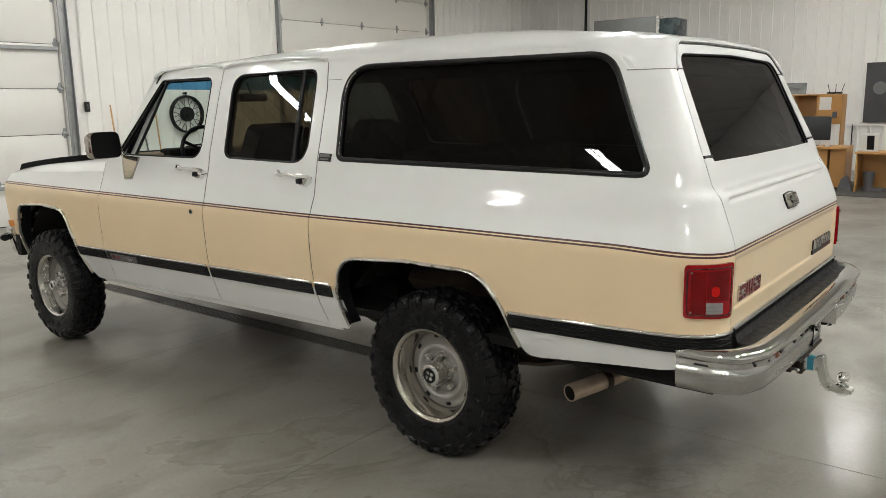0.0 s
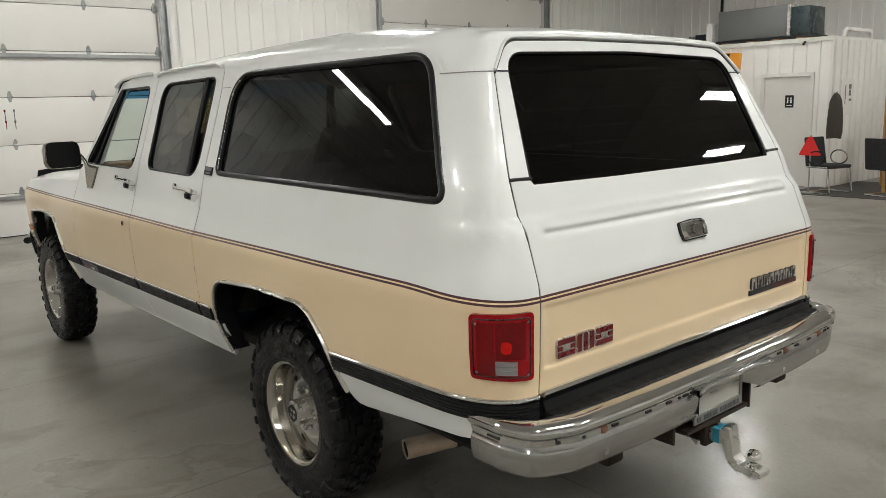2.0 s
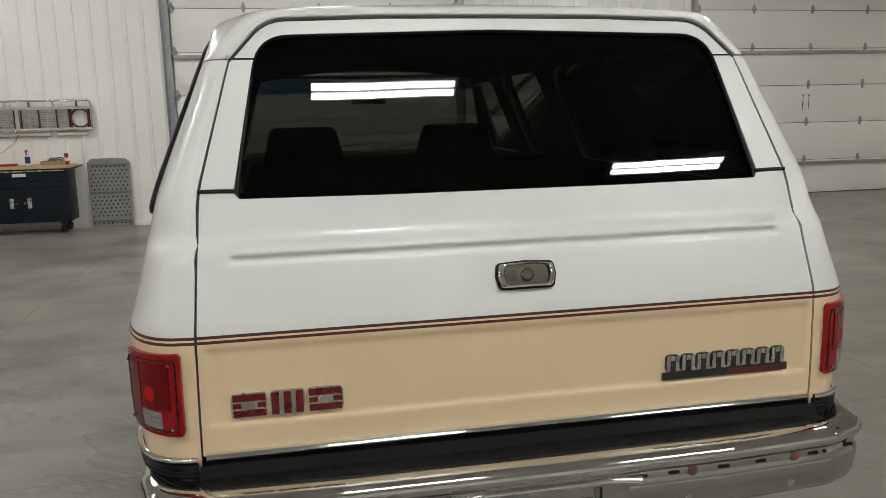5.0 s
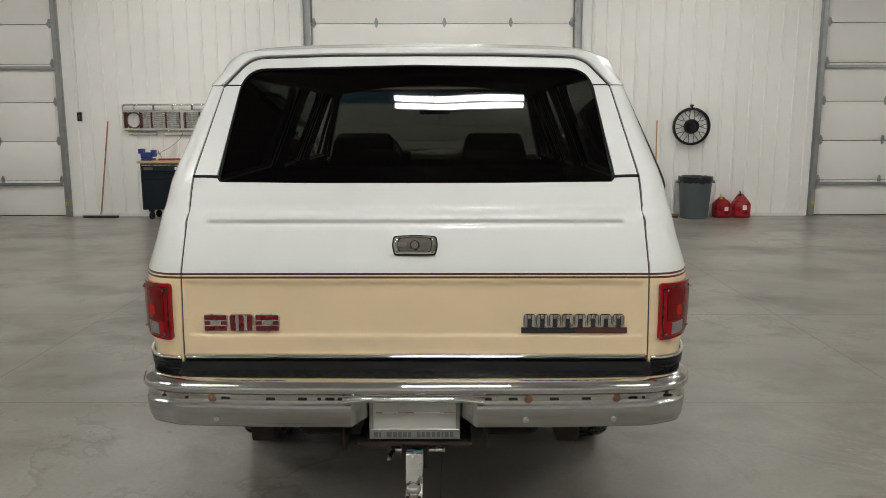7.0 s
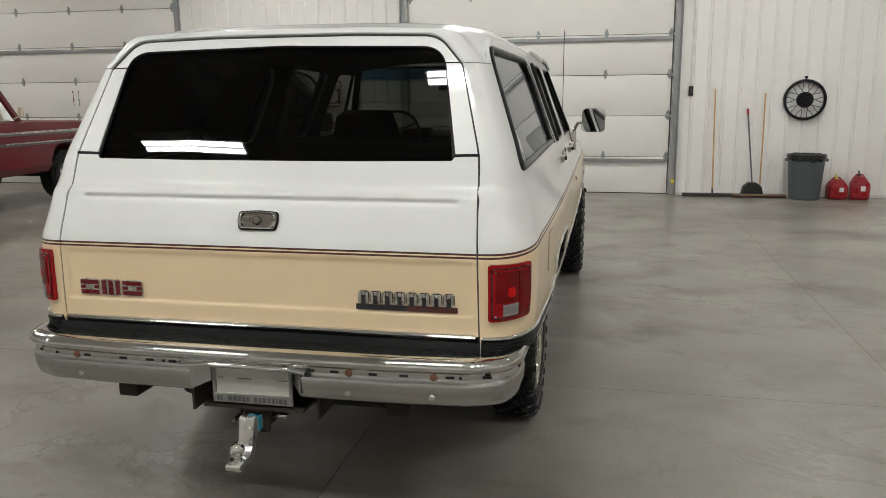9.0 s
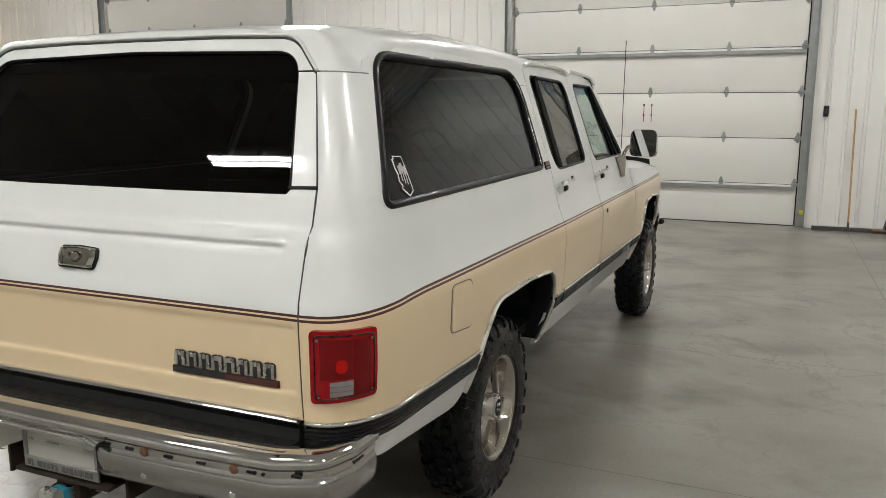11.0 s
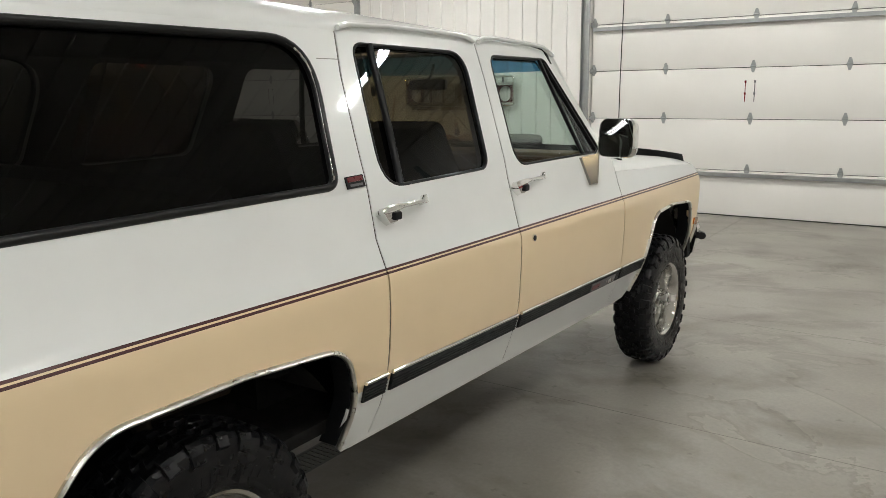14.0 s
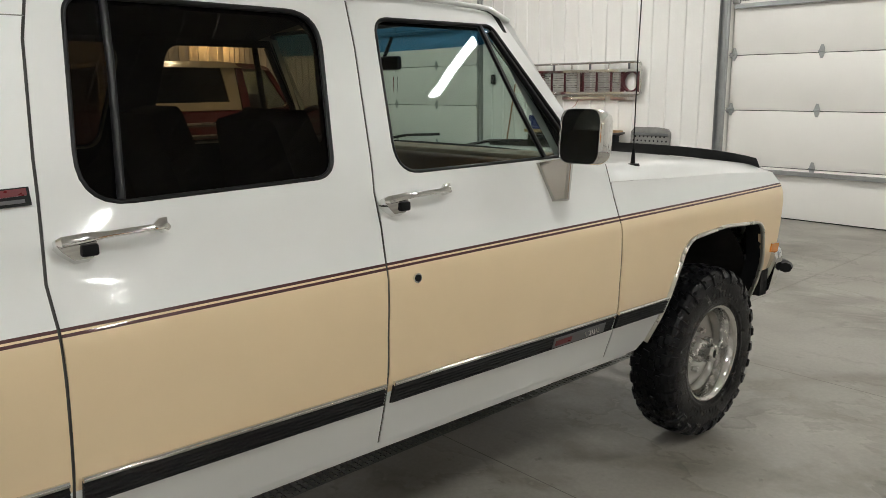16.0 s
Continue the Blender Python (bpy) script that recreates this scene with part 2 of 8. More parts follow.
TINT = glass("dark_tinted_glass", (0.072, 0.070, 0.061))
TINT_SIDE = glass("dark_privacy_glass", (0.050, 0.050, 0.047))
TINT_DOOR = glass("smoked_door_glass", (0.135, 0.102, 0.060))
CLEAR = glass("clear_green_glass", (0.66, 0.74, 0.70))
BLUEBAND = glass("blue_shade_band_glass", (0.07, 0.23, 0.40))
LENS_RED = simple("red_lens", (0.29, 0.003, 0.007), 0.14, 0.0, 0.12, 30, coat=0.5)
LENS_DARK = simple("dark_red_lens", (0.155, 0.0014, 0.003), 0.16, 0.0, 0.3, 14, coat=0.4)
LENS_BULB = simple("bright_red_lens", (0.52, 0.008, 0.006), 0.2, 0.0, 0.25, 60)
LENS_EDGE = simple("lens_seam_red", (0.020, 0.0012, 0.0016), 0.3, 0.0, 0.2, 40)
for one in (LENS_RED, LENS_DARK, LENS_BULB):
    one.node_tree.nodes["Principled BSDF"].inputs["Specular IOR Level"].default_value = 0.16
LENS_WHITE = simple("clear_reverse_lens", (0.27, 0.235, 0.24), 0.12, 0.0, 0.1, 60, 0.3, coat=1.0)
LENS_AMBER = simple("amber_lens", (0.62, 0.20, 0.02), 0.12, 0.0, 0.1, 30, coat=1.0)
BADGE_RED = simple("badge_red", (0.13, 0.007, 0.010), 0.3, 0.0, 0.1, 30)
GRILLE_MAROON = simple("dull_maroon_paint", (0.075, 0.008, 0.011), 0.45, 0.0, 0.2, 30)
BADGE_DARK = simple("badge_black", (0.028, 0.028, 0.030), 0.4, 0.2, 0.1, 30)
BADGE_GREY = simple("badge_grey", (0.13, 0.13, 0.135), 0.4, 0.3, 0.1, 30)
MIRROR = simple("mirror_glass", (0.85, 0.86, 0.86), 0.01, 1.0, 0.01, 5)
STICKER = simple("white_sticker", (0.82, 0.82, 0.80), 0.5, 0.0, 0.04, 30)
CONCRETE = concrete_material()
PANEL = simple("white_steel_liner", (0.83, 0.815, 0.785), 0.36, 0.0, 0.035, 1.3, fine=40)
DOORSKIN = simple("garage_door_skin", (0.80, 0.78, 0.745), 0.42, 0.0, 0.03, 1.5, 0.08, fine=160)
GALV = simple("galvanised_steel", (0.36, 0.37, 0.37), 0.42, 0.85, 0.2, 9)
TRIM = simple("white_trim_paint", (0.75, 0.73, 0.70), 0.4, 0.0, 0.03, 5)
CEILING = simple("white_ceiling_steel", (0.70, 0.69, 0.67), 0.5, 0.0, 0.04, 1.2)
JOINT = simple("floor_joint_filler", (0.165, 0.153, 0.135), 0.8, 0.0, 0.2, 10)
GRATE = simple("cast_drain_grate", (0.11, 0.108, 0.10), 0.5, 0.4, 0.3, 20)
WOOD = simple("broom_handle_wood", (0.52, 0.30, 0.13), 0.5, 0.0, 0.15, 8)
OLDWOOD = simple("old_handle_wood", (0.30, 0.14, 0.07), 0.5, 0.0, 0.2, 8)
OAK = simple("honey_oak_laminate", (0.50, 0.26, 0.085), 0.42, 0.0, 0.12, 5)
PLASTIC_GREY = simple("grey_bin_plastic", (0.10, 0.125, 0.135), 0.5, 0.0, 0.1, 8)
PLASTIC_RED = simple("red_can_plastic", (0.30, 0.006, 0.012), 0.3, 0.0, 0.1, 10)
PLASTIC_BLACK = simple("black_plastic", (0.02, 0.02, 0.021), 0.45, 0.0, 0.2, 20)
NAVY = simple("navy_steel_cabinet", (0.006, 0.010, 0.015), 0.4, 0.0, 0.15, 8)
BLUE = simple("blue_vise_paint", (0.012, 0.03, 0.16), 0.4, 0.0, 0.15, 12)
MAROON = simple("maroon_truck_paint", (0.120, 0.004, 0.009), 0.35, 0.0, 0.02, 4, coat=0.35)
CREAM = simple("cream_hardtop_paint", (0.66, 0.58, 0.42), 0.35, 0.0, 0.05, 4, coat=0.5)
ORANGE = simple("orange_hood_paint", (0.80, 0.33, 0.02), 0.3, 0.0, 0.05, 4, coat=0.8)
PAPER = simple("paper", (0.75, 0.74, 0.72), 0.8, 0.0, 0.04, 20)
DARKGREY = simple("dark_grey_sheet", (0.10, 0.10, 0.105), 0.5, 0.0, 0.2, 4)
SILVER = simple("silver_sheet_metal", (0.17, 0.175, 0.175), 0.42, 0.4, 0.1, 4)
COAT = simple("dark_coat_cloth", (0.05, 0.043, 0.034), 0.9, 0.0, 0.3, 20, 0.3)
MESHCLOTH = simple("black_mesh_cloth", (0.015, 0.015, 0.017), 0.8, 0.0, 0.3, 30)
MAT_RUG = simple("dark_floor_mat", (0.06, 0.058, 0.055), 0.9, 0.0, 0.3, 15, 0.3)
YELLOW = simple("yellow_tag", (0.60, 0.50, 0.03), 0.5, 0.0, 0.1, 20)
RED_SIGN = simple("red_reflector", (0.80, 0.02, 0.02), 0.4, 0.0, 0.05, 20)
GLOW = emitter("lamp_tube", (0.985, 0.99, 0.95), 180.0)
WARMGLOW = emitter("warm_lamp", (1.0, 0.80, 0.45), 14.0)
FLOOD = emitter("warm_flood_lamp", (1.0, 0.74, 0.38), 560.0)
EXIT_RED = emitter("exit_sign_red", (1.0, 0.05, 0.03), 4.0)


for one in (BLACK, SEAL, PLASTIC_BLACK, CABIN, UNDER, NAVY):
    one.node_tree.nodes["Principled BSDF"].inputs["Specular IOR Level"].default_value = 0.24


# ---- mesh tools ----
def thing(name, label, category, m=None, group="", kind=""):
    ob = new(name)
    if m is not None:
        ob.matrix_basis = m
    return tagged(ob, label, category, group, kind)


def finish(bm, name, mat, smooth=None):
    me = bpy.data.meshes.new(name)
    bm.normal_update()
    bm.to_mesh(me)
    bm.free()
    if mat is not None:
        for one in (mat if isinstance(mat, (list, tuple)) else [mat]):
            me.materials.append(one)
    if smooth is not None:
        for p in me.polygons:
            p.use_smooth = True
        if smooth < 180:
            me.set_sharp_from_angle(angle=radians(smooth))
    return me


def part(name, bm, mat, parent, label="", smooth=35):
    ob = new(name, finish(bm, name, mat, smooth))
    ob.parent = parent
    if label:
        ob["label"] = label
    return ob


def single(name, bm, mat, label, category, m=None, group="", kind="", smooth=35):
    ob = new(name, finish(bm, name, mat, smooth))
    if m is not None:
        ob.matrix_basis = m
    return tagged(ob, label, category, group, kind)


def BM():
    return bmesh.new()


def box(bm, x0, x1, y0, y1, z0, z1, bevel=0.0, seg=2, m=None):
    vs = [bm.verts.new((x, y, z)) for x in (x0, x1) for y in (y0, y1) for z in (z0, z1)]
    fs = [bm.faces.new([vs[i] for i in f]) for f in ((0, 1, 3, 2), (4, 6, 7, 5), (0, 4, 5, 1), (2, 3, 7, 6), (0, 2, 6, 4), (1, 5, 7, 3))]
    if bevel:
        es = list({e for f in fs for e in f.edges})
        r = bmesh.ops.bevel(bm, geom=es, offset=bevel, segments=seg, affect="EDGES", profile=0.5)
        vs = list({v for f in r["faces"] for v in f.verts} | {v for v in vs if v.is_valid})
    if m is not None:
        for v in vs:
            v.co = m @ v.co
    return bm


def frame_axes(d):
    d = Vector(d).normalized()
    a = Vector((0, 0, 1)) if abs(d.z) < 0.9 else Vector((1, 0, 0))
    u = d.cross(a).normalized()
    return u, d.cross(u).normalized()


def lathe(bm, profile, origin, axis, seg=32, close=False):
    """Spins (radius, distance along axis) pairs."""
    origin, axis = Vector(origin), Vector(axis).normalized()
    u, w = frame_axes(axis)
    rings = []
    for r, a in profile:
        if r < 1e-5:
            rings.append([bm.verts.new(origin + axis * a)])
        else:
            rings.append([bm.verts.new(origin + axis * a + (u * math.cos(t) + w * math.sin(t)) * r) for t in (2 * math.pi * k / seg for k in range(seg))])
    pairs = list(zip(rings, rings[1:]))
    if close:
        pairs.append((rings[-1], rings[0]))
    for A, B in pairs:
        for k in range(seg):
            n = (k + 1) % seg
            if len(A) == 1 and len(B) == 1:
                continue
            if len(A) == 1:
                bm.faces.new((A[0], B[n], B[k]))
            elif len(B) == 1:
                bm.faces.new((A[k], A[n], B[0]))
            else:
                bm.faces.new((A[k], A[n], B[n], B[k]))
    return bm


def rod(bm, p0, p1, r, r1=None, seg=12):
    d = Vector(p1) - Vector(p0)
    r1 = r if r1 is None else r1
    return lathe(bm, [(0, 0), (r, 0), (r1, d.length), (0, d.length)], p0, d, seg)


def tube(bm, pts, r, seg=8, closed=False, flat=1.0):
    """Sweeps a round (or flattened) section along a line of points."""
    P = [Vector(p) for p in pts]
    n = len(P)
    rings, up = [], None
    for i in range(n):
        a = P[(i - 1) % n] if (closed or i > 0) else P[i]
        b = P[(i + 1) % n] if (closed or i < n - 1) else P[i]
        d = (b - a).normalized()
        if up is None:
            u, w = frame_axes(d)
        else:
            w = (up - d * up.dot(d)).normalized()
            u = w.cross(d)
        up = w
        rings.append([bm.verts.new(P[i] + u * (math.cos(t) * r) + w * (math.sin(t) * r * flat)) for t in (2 * math.pi * k / seg for k in range(seg))])
    for i in range(n if closed else n - 1):
        A, B = rings[i], rings[(i + 1) % n]
        for k in range(seg):
            bm.faces.new((A[k], A[(k + 1) % seg], B[(k + 1) % seg], B[k]))
    if not closed:
        bm.faces.new(rings[0][::-1])
        bm.faces.new(rings[-1])
    return bm


def prism(bm, outline, a0, a1, put):
    """An outline in two numbers pushed from a0 to a1 along the third; put(u, v, a) gives the place."""
    A = [bm.verts.new(put(u, v, a0)) for u, v in outline]
    B = [bm.verts.new(put(u, v, a1)) for u, v in outline]
    n = len(A)
    for k in range(n):
        bm.faces.new((A[k], A[(k + 1) % n], B[(k + 1) % n], B[k]))
    bm.faces.new(A[::-1])
    bm.faces.new(B)
    bmesh.ops.recalc_face_normals(bm, faces=bm.faces[:])
    return bm


def rounded(points, radius, seg=6):
    """Rounds the corners of a polygon; radius may be one number or one for each corner."""
    out = []
    n = len(points)
    for i in range(n):
        p, a, b = Vector(points[i]), Vector(points[i - 1]), Vector(points[(i + 1) % n])
        r = radius[i] if isinstance(radius, (list, tuple)) else radius
        if r <= 0:
            out.append(tuple(p))
            continue
        da, db = (a - p), (b - p)
        ang = da.angle(db)
        cut = min(r / math.tan(ang / 2), da.length * 0.48, db.length * 0.48)
        s, e = p + da.normalized() * cut, p + db.normalized() * cut
        for k in range(seg + 1):
            t = k / seg
            out.append(tuple(s * (1 - t) ** 2 + p * 2 * t * (1 - t) + e * t * t))
    return out


def dense(points, step=0.06, closed=True):
    out = []
    n = len(points)
    for i in range(n if closed else n - 1):
        a, b = Vector(points[i]), Vector(points[(i + 1) % n])
        k = max(1, int((b - a).length / step))
        out += [tuple(a.lerp(b, j / k)) for j in range(k)]
    if not closed:
        out.append(tuple(points[-1]))
    return out


def skin(outline, holes, place, name, mat, parent, label="", us=(), vs=(), depth=0.02, flip=False, lips=True, h=0.004, bend=None):
    """A thin shaped panel: an outline with holes in (u, v), laid on the surface place(u, v), with its own true normals and folded edges."""
    bm = BM()
    loops = []
    for loop in [outline] + list(holes):
        vv = [bm.verts.new((u, v, 0)) for u, v in loop]
        for k in range(len(vv)):
            bm.edges.new((vv[k], vv[(k + 1) % len(vv)]))
        loops.append(vv)
    bmesh.ops.triangle_fill(bm, use_beauty=True, use_dissolve=False, edges=bm.edges[:], normal=(0, 0, 1))
    for u in us:
        bmesh.ops.bisect_plane(bm, geom=bm.verts[:] + bm.edges[:] + bm.faces[:], plane_co=(u, 0, 0), plane_no=(1, 0, 0), dist=1e-5)
    for v in vs:
        bmesh.ops.bisect_plane(bm, geom=bm.verts[:] + bm.edges[:] + bm.faces[:], plane_co=(0, v, 0), plane_no=(0, 1, 0), dist=1e-5)
    bm.verts.ensure_lookup_table()
    edge_loops = [[(a.co.x, a.co.y), (b.co.x, b.co.y)] for e in bm.edges if e.is_boundary for a, b in [e.verts]]
    normals = []
    coords = [(v.co.x, v.co.y) for v in bm.verts]

    def normal(u, v):
        if bend:
            u = bend[0] + (u - bend[0]) * bend[1]
            v = bend[2] + (v - bend[2]) * bend[3]
        du = Vector(place(u + h, v)) - Vector(place(u - h, v))
        dv = Vector(place(u, v + h)) - Vector(place(u, v - h))
        n = du.cross(dv)
        n = n.normalized() if n.length > 1e-12 else Vector((0, 0, 1))
        return -n if flip else n

    for v, (a, b) in zip(bm.verts, coords):
        v.co = place(a, b)
        normals.append(normal(a, b))
    for f in bm.faces:
        f.normal_update()
        want = sum((normals[v.index] for v in f.verts), Vector())
        if f.normal.dot(want) < 0:
            f.normal_flip()
    if lips and depth:
        for (a, b) in edge_loops:
            na, nb = normal(*a), normal(*b)
            pa, pb = Vector(place(*a)), Vector(place(*b))
            q = [bm.verts.new(p) for p in (pa, pb, pb - nb * depth, pa - na * depth)]
            bm.faces.new(q)
            side = (pb - pa).cross(-na).normalized()
            normals += [side] * 4
    me = bpy.data.meshes.new(name)
    bm.to_mesh(me)
    bm.free()
    for one in (mat if isinstance(mat, (list, tuple)) else [mat]):
        me.materials.append(one)
    for p in me.polygons:
        p.use_smooth = True
    me.normals_split_custom_set_from_vertices([tuple(n) for n in normals])
    ob = new(name, me)
    ob.parent = parent
    if label:
        ob["label"] = label
    return ob


def lettering(text, size, depth, mat, parent, name, m, label="", bold=0.0, spread=1.0):
    """Raised letters from the built-in font as a mesh part; the text lies in the local xy plane of m."""
    cu = bpy.data.curves.new(name, "FONT")
    cu.body = text
    cu.size = size
    cu.extrude = depth
    cu.offset = bold
    cu.space_character = spread
    cu.align_x, cu.align_y = "CENTER", "CENTER"
    tmp = bpy.data.objects.new(name, cu)
    scene.collection.objects.link(tmp)
    dg = bpy.context.evaluated_depsgraph_get()
    me = bpy.data.meshes.new_from_object(tmp.evaluated_get(dg))
    bpy.data.objects.remove(tmp)
    me.materials.clear()
    me.materials.append(mat)
    me.transform(m)
    ob = new(name, me)
    ob.parent = parent
    if label:
        ob["label"] = label
    return ob


# ---- the building ----
WX, NY, SY, EX = -9.27, 15.4, -15.0, 9.5      # faces of the west, north, south and east walls
DOORS = [(-10.74, -6.42), (-2.12, 2.18), (6.34, 10.66)]
DOOR_H = 4.25

floor_bm = BM()
# slab as one sheet with narrow saw-cut joints left open; the cuts are laid below as filler
xs = [WX - 0.3, -6.9, -4.40, -2.46, -0.40, 3.7, EX + 0.3]
ys = [SY - 0.3, -8.4, -2.74, 2.86, 7.6, 11.6, NY + 0.3]
g = 0.003
for i in range(len(xs) - 1):
    for j in range(len(ys) - 1):
        # the trench drain splits the middle bay
        spans = [(ys[j] + g, ys[j + 1] - g)]
        if j == 2:
            spans = [(ys[j] + g, 0.0), (0.16, ys[j + 1] - g)]
        for a, b in spans:
            vs = [floor_bm.verts.new(p) for p in ((xs[i] + g, a, 0), (xs[i + 1] - g, a, 0), (xs[i + 1] - g, b, 0), (xs[i] + g, b, 0))]
            floor_bm.faces.new(vs)
single("floor", floor_bm, CONCRETE, "polished grey concrete shop floor with faint stains", "floor", kind="structure", smooth=None)
sub = BM()
box(sub, WX - 0.3, EX + 0.3, SY - 0.3, NY + 0.3, -0.3, -0.006)
single("floor_joint", sub, JOINT, "dark filled saw-cut joints in the concrete slab", "floor", kind="structure", smooth=None)
ramp_bm = BM()
for x0, x1 in ((WX - 0.3, -4.75), (-0.15, EX + 0.3)):
    box(ramp_bm, x0, x1, 0.0, 0.078, -0.05, 0.0)
    box(ramp_bm, x0, x1, 0.082, 0.16, -0.05, 0.0)
single("floor_strip", ramp_bm, CONCRETE, "concrete strip in line with the trench drain", "floor", kind="structure", smooth=None)


def drain(x0, x1, y0, y1, name_label):
    ob = thing("trench_drain", name_label, "floor drain", kind="structure")
    ch = BM()
    box(ch, x0, x1, y0, y1, -0.10, -0.045)
    part("channel", ch, BLACK, ob, smooth=None)
    rail = BM()
    for yy in (y0, y1 - 0.012):
        box(rail, x0, x1, yy, yy + 0.012, -0.045, 0.001)
    part("edge_rail", rail, GRATE, ob, smooth=None)
    n = int((x1 - x0) / 0.6)
    w = (x1 - x0) / n
    bar = BM()
    k = 0.0
    while k < w - 0.02:
        box(bar, k + 0.004, k + 0.018, y0 + 0.014, y1 - 0.014, -0.02, -0.001)
        k += 0.031
    mid = (y0 + y1) / 2
    for yy in (mid - 0.035, mid, mid + 0.035):
        box(bar, 0.004, w - 0.006, yy - 0.004, yy + 0.004, -0.021, -0.002)
    me = finish(bar, "grate", GRATE)
    for i in range(n):
        o = new("grate", me)
        o.parent = ob
        o.location.x = x0 + i * w
    return ob


drain(-4.75, -0.15, 0.0, 0.16, "black slotted trench drain set in the concrete floor")


def ribs(bm, length, z0, z1, put, start=0.14, pitch=0.2395):
    """Raised ribs of a steel liner sheet along a wall."""
    u = start
    while u < length - 0.04:
        for c, w, h in ((u, 0.026, 0.020),):
            if c + w < length:
                pts = [(c - w, 0.0), (c - w * 0.62, h), (c + w * 0.62, h), (c + w, 0.0)]
                A = [bm.verts.new(put(a, d, z0)) for a, d in pts]
                B = [bm.verts.new(put(a, d, z1)) for a, d in pts]
                for k in range(3):
                    bm.faces.new((A[k], B[k], B[k + 1], A[k + 1]))
                bm.faces.new(A)
                bm.faces.new(B)
        u += pitch


wall = BM()
edges = [SY - 0.3] + [e for d in DOORS for e in (d[0] - 0.02, d[1] + 0.02)] + [NY + 0.3]
for k in range(0, len(edges), 2):
    box(wall, WX - 0.22, WX, edges[k], edges[k + 1], 0, CEIL)
    a, b = max(edges[k], SY), min(edges[k + 1], NY)
    ribs(wall, b - a - 0.24, 0.05, CEIL, lambda u, d, z, a=a: (WX + d, a + 0.16 + u, z))
for a, b in DOORS:
    box(wall, WX - 0.22, WX, a - 0.02, b + 0.02, DOOR_H, CEIL)
bmesh.ops.recalc_face_normals(wall, faces=wall.faces[:])
single("wall_west", wall, PANEL, "white ribbed steel liner wall", "wall", kind="structure", smooth=None)
for name, x0, x1, y0, y1, length, put in (
        ("wall_north", WX - 0.3, EX + 0.3, NY, NY + 0.2, EX - WX, lambda u, d, z: (WX + u, NY - d, z)),
        ("wall_south", WX - 0.3, EX + 0.3, SY - 0.2, SY, EX - WX, lambda u, d, z: (WX + u, SY + d, z)),
        ("wall_east", EX, EX + 0.2, SY, NY, NY - SY, lambda u, d, z: (EX - d, SY + u, z))):
    w = BM()
    box(w, x0, x1, y0, y1, 0, CEIL)
    ribs(w, length, 0.05, CEIL, put)
    bmesh.ops.recalc_face_normals(w, faces=w.faces[:])
    single(name, w, PANEL, "white ribbed steel liner wall", "wall", kind="structure", smooth=None)
c = BM()
box(c, WX - 0.3, EX + 0.3, SY - 0.3, NY + 0.3, CEIL, CEIL + 0.2)
ribs(c, EX - WX, SY, NY, lambda u, d, z: (WX + u, z, CEIL - d), pitch=0.3)
single("ceiling", c, CEILING, "white ribbed steel ceiling", "ceiling", kind="structure", smooth=None)
b = BM()
for k in range(0, len(edges), 2):
    a0, a1 = max(edges[k], SY) + 0.14, min(edges[k + 1], NY) - 0.14
    box(b, WX + 0.001, WX + 0.028, a0, a1, 0.0, 0.05)
single("baseboard", b, TRIM, "white steel base trim along the wall", "trim", kind="structure", smooth=None)


# ---- overhead doors ----
SEAMS = [0.0, 0.60, 1.26, 1.91, 2.54, 3.18, 3.80, DOOR_H]


